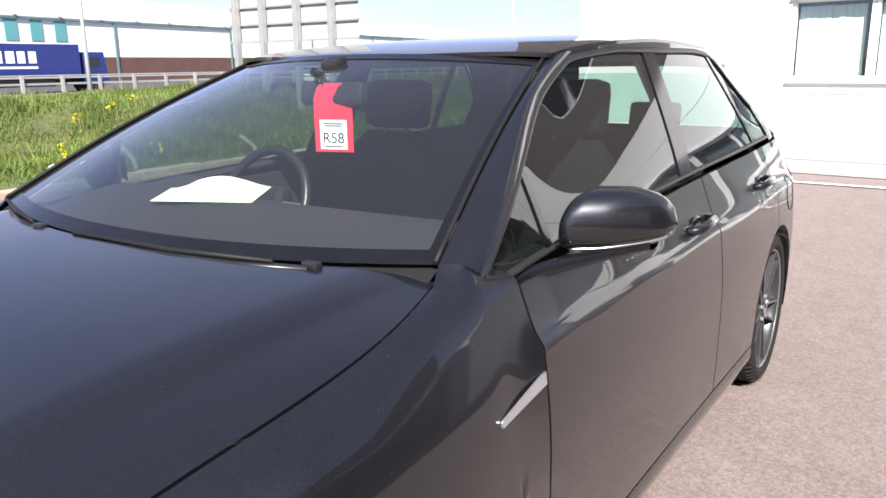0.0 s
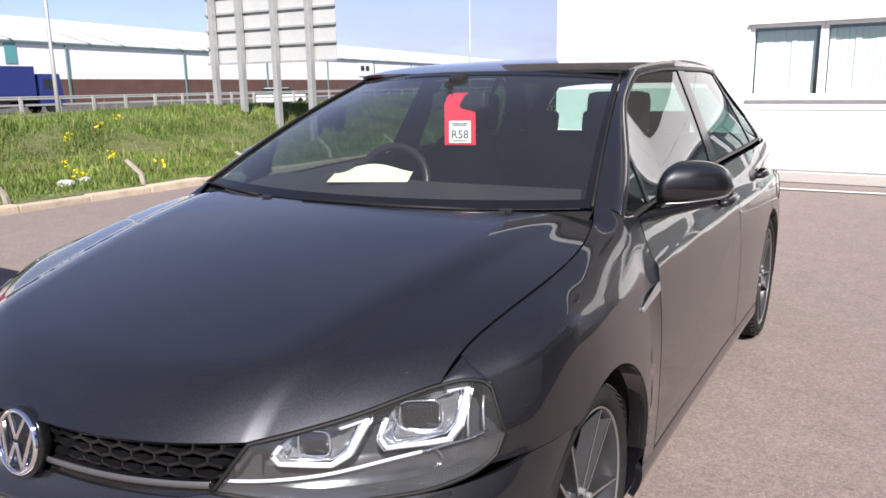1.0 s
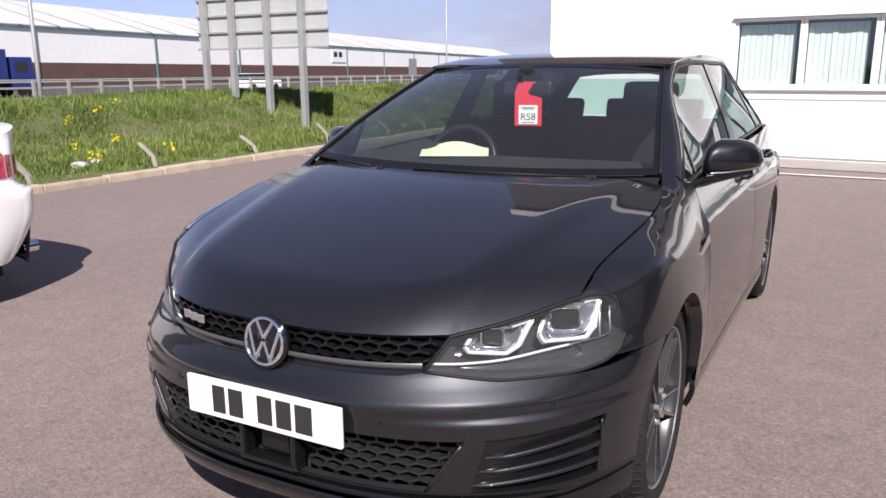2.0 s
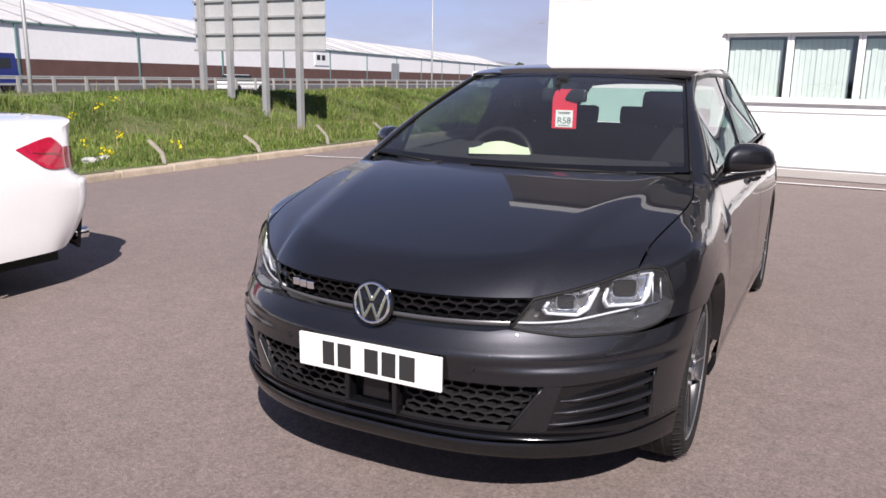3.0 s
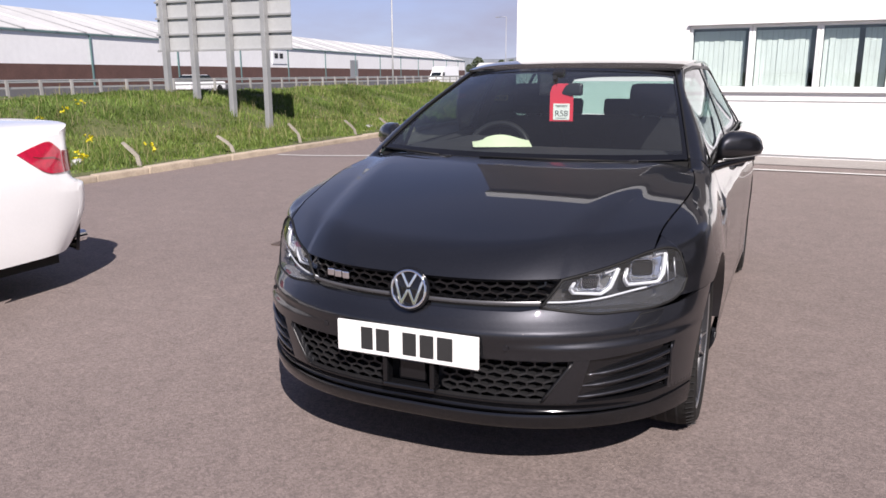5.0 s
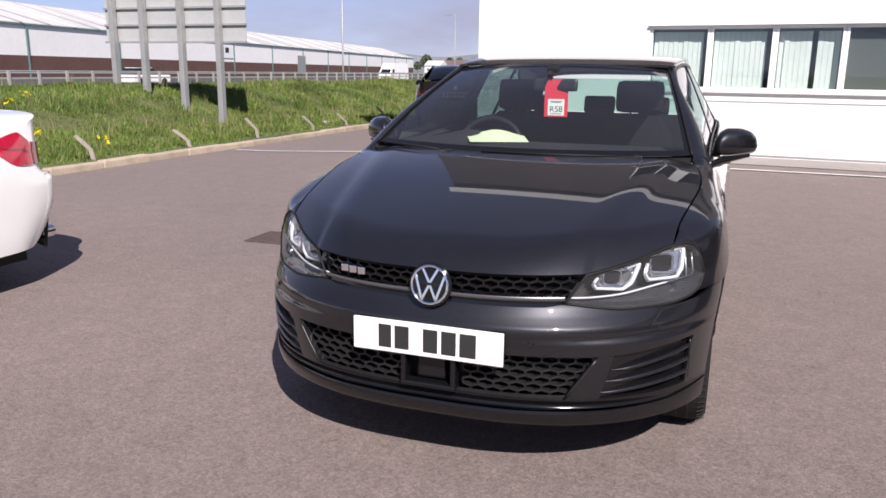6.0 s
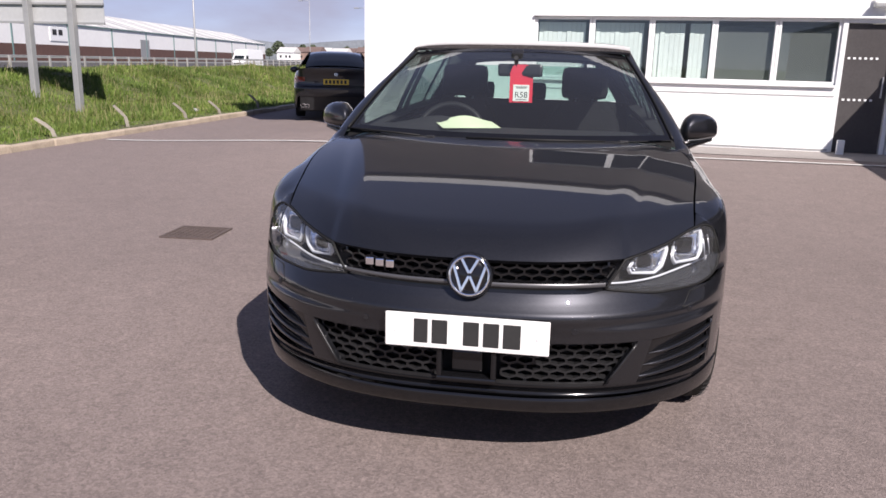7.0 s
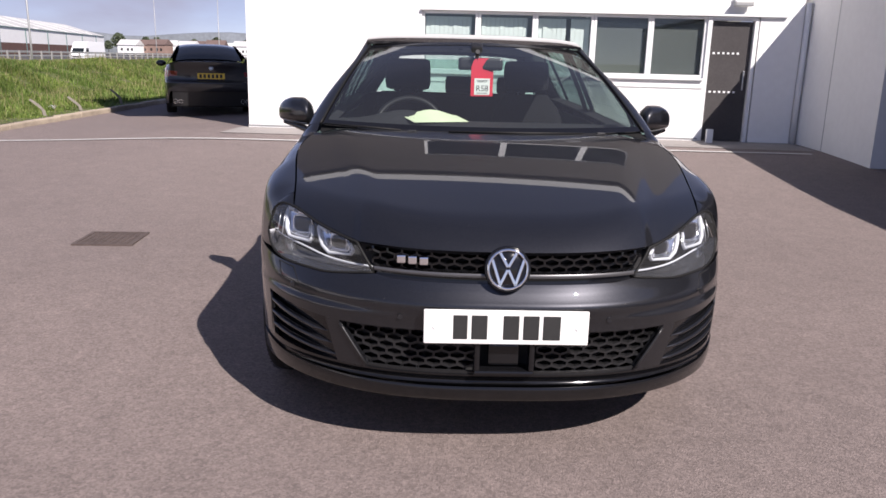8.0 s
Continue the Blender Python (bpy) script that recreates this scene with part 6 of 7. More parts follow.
def build_tail(car):
    def back(u, v):
        """Rear end from bumper to roof, rounded at the corners."""
        q = 2 * u - 1
        z = mix(0.24, 1.36, v)
        w = flank(4.06, min(z, 1.03)).x if z < 1.03 else house(4.06, z).x
        a = q * 1.5
        bulge = (0.20 if z < 0.62 else mix(0.185, 0.0, step(0.95, 1.36, z)) - 0.02 * step(0.62, 0.7, z))
        return Vector((math.copysign(abs(math.sin(a)) ** 0.8, q) * w * 1.002, 4.06 + bulge * max(math.cos(a), 0) ** 0.55, z))

    part("rear_bumper", sheet(lambda u, v: back(u, v * 0.335), 48, 8, 0.012), "paint", car)
    part("tailgate", sheet(lambda u, v: back(u, mix(0.34, 0.715, v)), 48, 12, 0.012), "paint", car)
    g = part("rear_screen", sheet(lambda u, v: back(mix(0.17, 0.83, u), mix(0.72, 0.955, v)), 30, 8), "rear_glass", car)
    g.visible_shadow = False
    for a, b in ((0.0, 0.168), (0.832, 1.0)):
        part("rear_screen_pillar", sheet(lambda u, v: back(mix(a, b, u), mix(0.717, 0.99, v)), 6, 8, 0.01), "paint", car)
    part("spoiler", sheet(lambda u, v: Vector(((2 * u - 1) * 0.53, mix(4.00, 4.17, v) - 0.05 * abs(2 * u - 1) ** 3, mix(1.395, 1.372, v) - 0.03 * abs(2 * u - 1) ** 4)), 24, 5, 0.03, (0, 4, 0.5)), "paint", car)
    for a, b in ((0.09, 0.27), (0.73, 0.91)):
        part("tail_lamp", sheet(lambda u, v: back(mix(a, b, u), mix(0.50, 0.615, v)) * 1.004, 14, 5, 0.012), "red_lens", car)


def seat(car, x, y, name="front_seat"):
    s = new(name)
    s.parent = car
    s.matrix_local = pose(x, y, 0)

    def cushion(w, pts):
        def fn(u, v):
            i = v * (len(pts) - 1)
            k = min(int(i), len(pts) - 2)
            f = i - k
            c = Vector(pts[k]) * (1 - f) + Vector(pts[k + 1]) * f
            a = 2 * math.pi * u
            e = math.sin(math.pi * min(max(v, 0.03), 0.97)) ** 0.25
            return Vector((w * e * math.copysign(abs(math.cos(a)) ** 0.55, math.cos(a)), c.x + 0.06 * e * math.copysign(abs(math.sin(a)) ** 0.6, math.sin(a)) * (1 + 0.35 * abs(math.cos(a))), c.y))
        return sheet(fn, 28, 16, 0, (0, 0, 0.5))

    part("backrest", cushion(0.235, [(0.0, 0.50), (0.03, 0.62), (0.08, 0.80), (0.14, 0.98), (0.19, 1.11)]), "cloth", s)
    part("cushion", moved(boxed(-0.25, 0.25, -0.50, 0.05, 0.38, 0.52, 0.05), Matrix()), "cloth", s)
    part("headrest", moved(boxed(-0.14, 0.14, -0.05, 0.05, -0.095, 0.095, 0.04), pose(0, 0.22, 1.215, -10)), "cloth", s)
    for q in (-0.05, 0.05):
        part("headrest_rod", tube([(q, 0.19, 1.06), (q, 0.21, 1.15)], 0.006, 6), "satin", s)


def build_cabin(car):
    # dashboard
    def dash(u, v):
        q = 2 * u - 1
        y = mix(1.16, 1.68, v) + 0.10 * abs(q) ** 2 * (1 - v)
        hump = 0.055 * math.exp(-((q * 0.70 + 0.36) / 0.17) ** 2) * step(0.55, 0.9, v)
        z = mix(0.972, 1.012, step(0.0, 0.8, v)) - 0.20 * step(0.84, 1.0, v) + hump
        return Vector((q * 0.70, y, z))

    part("dashboard", sheet(dash, 40, 30, 0.01, (0, 1.5, 0.6)), "dash", car)
    part("dash_front", boxed(-0.70, 0.70, 1.62, 1.66, 0.45, 0.80, 0.01), "dash", car)
    part("cabin_floor", boxed(-0.70, 0.70, 1.2, 4.1, 0.22, 0.26), "dash", car)
    seat(car, -0.37, 2.42)
    seat(car, 0.37, 2.42)
    part("rear_bench", boxed(-0.62, 0.62, 2.85, 3.4, 0.40, 0.55, 0.05), "cloth", car)
    part("rear_backrest", moved(boxed(-0.62, 0.62, -0.07, 0.07, -0.32, 0.30, 0.05), pose(0, 3.42, 0.78, -15)), "cloth", car)
    for x in (-0.38, 0.0, 0.38):
        part("rear_headrest", moved(boxed(-0.11, 0.11, -0.04, 0.04, -0.06, 0.06, 0.025), pose(x, 3.53, 1.13, -15)), "cloth", car)
    part("parcel_shelf", boxed(-0.56, 0.56, 3.6, 4.12, 0.985, 1.0), "dash", car)
    for sg in (1, -1):
        part("door_capping", sheet(flip(lambda u, v: Vector((mix(0.735, house(mix(1.36, 3.9, u), SHOULDER(mix(1.36, 3.9, u)) + 0.016).x - 0.010, v), mix(1.36, 3.9, u), SHOULDER(mix(1.36, 3.9, u)) + 0.014 * v + 0.004)), sg), 30, 3, 0.01, (0, 2.5, 0.6)), "dash", car)
        part("door_lining", boxed(sg * 0.74, sg * 0.76, 1.3, 4.0, 0.3, 0.96), "dash", car)
        part("pillar_lining", sheet(flip(lambda u, v: house(mix(2.60, 2.78, u), mix(0.98, 1.37, v)) - Vector((0.035, 0, 0)), sg), 4, 8), "dash", car)
    part("headliner", sheet(lambda u, v: Vector(((2 * u - 1) * 0.57, mix(2.0, 3.95, v), ROOF(mix(2.0, 3.95, v)) - 0.035 - 0.03 * abs(2 * u - 1) ** 3)), 20, 20, 0, (0, 3, 0.8)), "dash", car)
    # steering wheel
    sw = new("steering_wheel")
    sw.parent = car
    sw.matrix_local = pose(-0.345, 1.86, 0.935, 66, 0, 0)
    bm = bmesh.new()
    ring = [(0.182 * math.cos(2 * math.pi * k / 40), 0.182 * math.sin(2 * math.pi * k / 40), 0) for k in range(41)]
    part("wheel_ring", tube(ring, 0.016, 10, False), "plastic", sw)
    part("wheel_hub", boxed(-0.085, 0.085, -0.075, 0.065, -0.05, 0.01, 0.03), "plastic", sw)
    for a in (0, 180, 270):
        part("wheel_spoke", moved(boxed(0.06, 0.175, -0.016, 0.016, -0.02, 0.0, 0.006), Matrix.Rotation(radians(a), 4, "Z")), "satin", sw)
    # inside mirror
    im = new("inside_mirror")
    im.parent = car
    part("mirror_body", moved(boxed(-0.115, 0.115, -0.018, 0.016, -0.032, 0.032, 0.014), pose(0.02, 1.815, 1.29, -8)), "plastic", im)
    part("mirror_stem", tube([(0.0, 1.80, 1.30), (0.0, 1.79, 1.34), (0.0, 1.755, 1.352)], 0.012, 8), "plastic", im)
    part("sensor_pod", moved(boxed(-0.030, 0.030, -0.025, 0.03, -0.014, 0.014, 0.010), pose(0, 1.84, 1.372, 25)), "plastic", im)


build_hatchback()

# things lying and hanging in the car
def build_tag():
    t = thing("hanging_tag", "red card tag with a white label hanging from the inside mirror", "tag", pose(0.030, 1.795, 0, 0, 0, 14))
    bm = bmesh.new()
    w = 0.060
    out = [(-w, 1.128), (w, 1.128), (w, 1.275), (w - 0.012, 1.31), (w - 0.03, 1.32), (-w + 0.03, 1.32), (-w + 0.012, 1.31), (-w, 1.275)]
    f = bm.faces.new([bm.verts.new((x, 0, z)) for x, z in out])
    r = bmesh.ops.extrude_face_region(bm, geom=[f])
    for v in r["geom"]:
        if isinstance(v, bmesh.types.BMVert):
            v.co.y += 0.002
    bmesh.ops.recalc_face_normals(bm, faces=bm.faces)
    part("tag_card", bm, "tag", t)
    part("tag_label", boxed(-0.042, 0.042, -0.003, -0.0006, 1.135, 1.218, 0.0005), "card", t, "white paper label")
    cu = bpy.data.curves.new("label_text", "FONT")
    cu.body, cu.size, cu.extrude, cu.align_x = "R58", 0.043, 0.0004, "CENTER"
    ob = new("label_text", cu)
    ob.parent = t
    ob.matrix_local = pose(0.0, -0.0036, 1.153, 90, 0, 0)
    cu.materials.append(M["ink"])
    for z, q in ((1.206, 0.031), (1.200, 0.026), (1.142, 0.028)):
        part("label_line", boxed(-q, q, -0.0038, -0.003, z, z + 0.003), "ink", t)


build_tag()


def build_paper():
    p = thing("paper_sheet", "pale green paper lying on the dashboard", "paper", pose(-0.205, 1.535, 1.012, 3, 0, 24))
    bm = sheet(lambda u, v: Vector((mix(-0.147, 0.147, u), mix(-0.06, 0.085, v), 0.006 + 0.030 * math.sin(math.pi * u) ** 1.5 * v + 0.012 * v)), 16, 10, 0.001, (0, 0, -1))
    part("page", bm, "paper", p)


build_paper()

# ---- other vehicles ----
def plain_wheel(car, x, y, sg, r=0.33):
    w = new("wheel")
    w.parent = car
    w.matrix_local = Matrix.Translation((x, y, r)) @ (Matrix.Rotation(radians(90 * sg), 4, "Y"))
    part("tyre", lathe([(0.235, -0.20), (r - 0.02, -0.205), (r, -0.17), (r, -0.035), (r - 0.02, -0.004), (0.25, 0.0), (0.236, -0.02)], 40), "rubber", w, smooth=True)
    part("rim", lathe([(0.05, -0.03), (0.08, -0.06), (0.20, -0.07), (0.228, -0.01), (0.238, -0.008), (0.236, -0.03)], 40), "alloy_dark", w, smooth=True)
    for k in range(5):
        bm = bmesh.new()
        box(bm, 0.03, 0.228, -0.022, 0.022, -0.04, -0.015, 0.005, Matrix.Rotation(2 * math.pi * k / 5, 4, "Z"))
        part("spoke", bm, "alloy", w)


S_W = smooth_curve((0.0, 0.60), (0.05, 0.74), (0.16, 0.83), (0.45, 0.885), (1.0, 0.905), (3.2, 0.90), (3.9, 0.88), (4.3, 0.80), (4.52, 0.62), (4.62, 0.40))
S_SH = smooth_curve((0.0, 0.985), (0.25, 1.0), (1.0, 0.99), (2.5, 0.95), (3.3, 0.93), (4.0, 0.83), (4.62, 0.66))
S_DECK = smooth_curve((0.0, 1.075), (0.06, 1.085), (0.35, 1.085), (0.75, 1.095), (0.95, 1.11))
S_ROOF = smooth_curve((0.80, 1.10), (1.2, 1.27), (1.62, 1.395), (2.1, 1.432), (2.6, 1.415), (2.9, 1.36), (3.3, 1.16), (3.55, 0.995))
S_GX = smooth_curve((0.8, 0.66), (1.6, 0.57), (2.4, 0.60), (3.5, 0.74))
S_IN = smooth_curve((0.15, 0.05), (0.30, 0.01), (0.55, 0.0), (0.70, 0.004), (0.80, 0.016), (0.90, 0.036), (1.0, 0.066))
S_TAIL = smooth_curve((0.15, 0.19), (0.26, 0.135), (0.42, 0.040), (0.52, -0.008), (0.60, -0.020), (0.665, -0.022), (0.690, -0.008), (0.703, 0.040), (0.73, 0.066), (0.80, 0.068), (0.93, 0.050), (1.03, 0.022), (1.09, 0.016))


LAMP_Z0 = smooth_curve((0.0, 0.770), (0.30, 0.772), (0.5, 0.785), (0.72, 0.825), (1.0, 0.905))
LAMP_Z1 = smooth_curve((0.0, 0.905), (0.16, 0.945), (0.30, 0.968), (0.65, 0.948), (1.0, 0.912))


def saloon(m, paint, plate, label):
    """A three-box saloon, rear end at y = 0, heading to +y."""
    car = thing("saloon_car", label, "car", m)
    wr, wf, ar = 1.33, 3.90, 0.37

    yq = 0.30 * (1 - max(math.cos(1.45), 0) ** 0.62)

    def side(y, z):
        return Vector((S_W(y) - S_IN(z), y + S_TAIL(z) * max(0.0, 1 - max(y - yq, 0) / 0.30), z))

    def low(y, z0):
        for yc in (wr, wf):
            d = abs(y - yc)
            if d < ar:
                return max(z0, 0.33 + math.sqrt(ar * ar - d * d))
        return z0

    def panel(y0, y1, z0, n=36):
        ys = sorted({mix(y0, y1, k / n) for k in range(n + 1)} | {yc - ar * math.cos(math.pi * k / 24) + (1e-4 if k == 0 else -1e-4 if k == 24 else 0) for yc in (wr, wf) for k in range(25) if y0 < yc - ar * math.cos(math.pi * k / 24) < y1} | {yc + s * ar for yc in (wr, wf) for s in (-1, 1) if y0 < yc + s * ar < y1})
        N = len(ys) - 1
        return (lambda u, v: side(ys[round(u * N)], mix(low(ys[round(u * N)], z0), S_SH(ys[round(u * N)]), v))), N

    def tail(u, z):
        """Rear end; u runs from one flank to the other."""
        a = (2 * u - 1) * 1.45
        x = math.copysign(abs(math.sin(a) / math.sin(1.45)) ** 0.72, a) * (S_W(yq) - S_IN(z))
        return Vector((x, 0.30 * (1 - max(math.cos(a), 0) ** 0.62) + S_TAIL(z), z))

    for sg in (1, -1):
        for nm, y0, y1, z0 in (("rear_quarter", yq - 0.01, 1.26, 0.26), ("rear_door", 1.266, 2.22, 0.28), ("front_door", 2.226, 3.30, 0.28), ("front_wing", 3.306, 4.60, 0.24)):
            f, N = panel(y0, y1, z0)
            part(nm, sheet(flip(f, sg), N, 14, 0.01, (0, 2.2, 0.5)), paint, car)
        part("sill", boxed(sg * 0.80, sg * 0.865, wr + ar, wf - ar, 0.18, 0.285, 0.02), paint, car)

        def glass(a, b):
            def fn(u, v):
                y = mix(a, b, u)
                lo = S_SH(y) + 0.012
                hi = max(S_ROOF(y) - 0.055, lo + 0.004)
                z = mix(lo, hi, v)
                s = (z - lo) / (1.36 - lo)
                return Vector((mix(side(y, S_SH(y)).x - 0.01, 0.60, s) * sg, y, z))
            return fn
        for nm, a, b in (("rear_window", 1.10, 2.16), ("front_window", 2.26, 3.36)):
            part(nm, sheet(glass(a, b), 24, 8, 0, (0, 2, 0.6)), "gloss_glass", car)
        part("b_pillar", sheet(glass(2.155, 2.265), 4, 8, 0, (0, 2, 0.6)), "gloss_black", car)
        part("window_seal", sheet(lambda u, v: glass(1.05, 3.38)(u, 1.0 + 0.03 * v) + Vector((0, 0, 0.02 * v)), 40, 2, 0.01, (0, 2, 0.6)), "trim", car)

        def cpillar(u, v):
            y = mix(0.78, 1.12, u)
            lo, hi = S_SH(y) - 0.002, max(S_ROOF(y) + 0.0, S_SH(y) + 0.01)
            z = mix(lo, hi, v)
            s = (z - lo) / (1.40 - lo)
            return Vector((mix(side(y, S_SH(y)).x, 0.585, s) * sg, y, z))
        part("rear_pillar", sheet(cpillar, 14, 10, 0.01, (0, 2, 0.6)), paint, car)
        # lamp wraps round the corner
        def lamp_fn(u, v):
            if u < 0.4:
                s = u / 0.4
                p = tail(mix(0.76, 1.0, s), mix(mix(0.800, 0.770, s), mix(0.885, 0.905, s), v))
                return Vector((p.x * sg + 0.006 * sg, p.y - 0.010, p.z))
            s = (u - 0.4) / 0.6
            z = mix(LAMP_Z0(s), LAMP_Z1(s), v)
            p = side(mix(yq + 0.005, yq + 0.40, s), z)
            return Vector((p.x * sg + 0.006 * sg, p.y, z))
        tail_lamp = part("tail_lamp", sheet(lambda u, v: lamp_fn(mix(0.4, 1.0, u), v), 20, 8, 0.012, (0, 0.8, 0.7)), "red_lens", car, "red wrap-round tail lamp")
        part("lamp_rear_face", sheet(lambda u, v: lamp_fn(mix(0.0, 0.398, u), v), 12, 8, 0.012, (0, 0.8, 0.7)), "red_dark", tail_lamp, "dark red rear face of the lamp")
        part("lamp_bar", sheet(lambda u, v: lamp_fn(mix(0.43, 0.85, u), mix(0.47, 0.53, v)) + Vector((0.002 * sg, -0.002, 0)), 20, 2, 0, (0, 0.8, 0.7)), "red_dark", tail_lamp)
        for xe in (0.69, 0.595):
            part("exhaust_tip", moved(merged(lathe([(0.036, 0), (0.040, 0.0), (0.040, 0.10), (0.034, 0.10), (0.034, 0.01)], 20)), Matrix.Translation((sg * xe, 0.062, 0.305)) @ Matrix.Rotation(radians(-90), 4, "X")), "chrome", car)
        bm = bmesh.new()
        bmesh.ops.create_uvsphere(bm, u_segments=20, v_segments=12, radius=1, matrix=Matrix.Translation((sg * 0.98, 3.02, 1.0)) @ Matrix.Diagonal((0.11, 0.06, 0.07, 1)))
        part("door_mirror", bm, paint, car, smooth=True)
        for yh in (1.45, 2.42):
            p = side(yh, 0.86)
            part("door_handle", tube([(sg * p.x, yh - 0.1, 0.86), (sg * (p.x + 0.03), yh - 0.06, 0.86), (sg * (p.x + 0.03), yh + 0.07, 0.86), (sg * p.x, yh + 0.1, 0.86)], 0.012, 8), paint, car)
        for yc in (wr, wf):
            plain_wheel(car, sg * 0.885, yc, sg)
            part("arch_liner", sheet(flip(lambda u, v: Vector((mix(0.86, 0.55, v), yc - ar * math.cos(math.pi * u), 0.33 + ar * math.sin(math.pi * u))), sg), 24, 3), "trim", car)
    part("rear_bumper", sheet(lambda u, v: tail(u, mix(0.50 - 0.235 * step(0.72, 0.98, abs(2 * u - 1)), 0.696, v)), 60, 24, 0.012, (0, 2, 0.5)), paint, car)
    part("diffuser", sheet(lambda u, v: Vector(((2 * u - 1) * 0.74, 0.030 + 0.07 * abs(2 * u - 1) ** 6 + 0.05 * (1 - v), mix(0.22, 0.51, v))), 30, 8, 0.02, (0, 2, 0.5)), "plastic", car)
    part("boot_panel", sheet(lambda u, v: tail(u, mix(0.698, 1.078 - 0.035 * abs(2 * u - 1) ** 4 - 0.02 * abs(2 * u - 1) ** 1.5, v)), 44, 16, 0.012, (0, 2, 0.5)), paint, car)

    def rim(u):
        """Height of the boot's rear edge."""
        q = abs(2 * u - 1)
        return 1.078 - 0.035 * q ** 4 - 0.02 * q ** 1.5

    def deck(u, v):
        q = 2 * u - 1
        e = tail(u, rim(u))
        y = mix(e.y, 0.95, v)
        drop = 0.035 * abs(q) ** 4 + 0.02 * abs(q) ** 1.5
        return Vector((mix(e.x, q * 0.70, v), y, mix(e.z, S_DECK(y) - drop, min(1, v * 4))))
    part("boot_lid", sheet(deck, 40, 24, 0.01, (0, 1, 0.4)), paint, car)
    for sg in (1, -1):
        def shoulder(u, v):
            y = mix(yq, 0.95, u)
            return side(y, S_SH(y)).lerp(deck(1.0, u), v)
        part("boot_shoulder", sheet(flip(shoulder, sg), 18, 5, 0.0, (0, 1, 0.4)), paint, car)

    def roofy(y0, y1, inset=0.0):
        def fn(u, v):
            q = 2 * u - 1
            y = mix(y0, y1, v)
            w = mix(S_GX(y), 0.74, step(2.7, 3.5, y)) if y > 2.7 else S_GX(y)
            return Vector((q * w, y, S_ROOF(y) - 0.045 * abs(q) ** 3 - inset))
        return fn
    part("roof", sheet(roofy(1.60, 2.72), 24, 20, 0.01, (0, 2, 0.8)), paint, car)
    part("rear_screen", sheet(roofy(0.86, 1.60, 0.003), 24, 12, 0, (0, 2, 0.6)), "gloss_glass", car)
    part("windscreen", sheet(roofy(2.72, 3.52, 0.003), 24, 12, 0, (0, 2, 0.6)), "gloss_glass", car)

    def bonnet(u, v):
        q = 2 * u - 1
        y = mix(3.45, 4.60 - 0.22 * abs(q) ** 2.5, v)
        return Vector((q * (S_W(min(y, 4.4)) - 0.10), y, mix(0.985, 0.70, v ** 1.8) - 0.04 * abs(q) ** 2.5))
    part("bonnet", sheet(bonnet, 24, 20, 0.01, (0, 4, 0.3)), paint, car)
    part("front_bumper", sheet(lambda u, v: Vector((math.sin((2 * u - 1) * 1.5) * 0.86, 4.15 + 0.48 * math.cos((2 * u - 1) * 1.5) ** 0.8, mix(0.2, 0.68, v))), 36, 8, 0.01, (0, 3, 0.4)), paint, car)
    part("floor_pan", boxed(-0.78, 0.78, 0.35, 4.2, 0.18, 0.24), "trim", car)
    part("cabin_fill", boxed(-0.55, 0.55, 1.3, 3.1, 0.24, 0.98), "dash", car)
    pl = new("number_plate")
    pl.parent = car
    py = tail(0.5, 0.80).y
    pl.matrix_local = pose(0, py - 0.012, 0.80)
    part("plate_base", boxed(-0.26, 0.26, -0.004, 0.01, -0.0555, 0.0555, 0.004), plate, pl)
    for k in range(6):
        x = -0.2 + 0.078 * k
        part("plate_bar", boxed(x - 0.024, x + 0.024, -0.006, -0.0035, -0.036, 0.036), "ink", pl)
    bm = bmesh.new()
    cyl(bm, 0.04, 0.04, 0.01, Matrix.Translation((0, tail(0.5, 0.95).y - 0.006, 0.955)) @ Matrix.Rotation(radians(90), 4, "X"), 24)
    part("badge", bm, "chrome", car)
    return car


M["gloss_glass"] = mat("dark_car_glass", (0.012, 0.016, 0.018), 0.05, var=0.1, scale=4)
M["red_dark"] = mat("dark_red_lens", (0.16, 0.01, 0.015), 0.12, coat=1.0)
saloon(pose(-3.93, 1.64, 0, 0, 0, 180), "white_paint", "plate_yellow", "glossy white saloon car parked with red tail lamps")
saloon(pose(-4.45, 13.35, 0.07, 0, 0, 17), "paint", "plate_yellow", "black saloon car parked beside the office wall")


def road_wheel(v, x, y, sg, r=0.45):
    bm = bmesh.new()
    cyl(bm, r, r, 0.28, Matrix.Translation((x, y, r)) @ Matrix.Rotation(radians(90), 4, "Y"), 24)
    part("wheel", bm, "rubber", v)


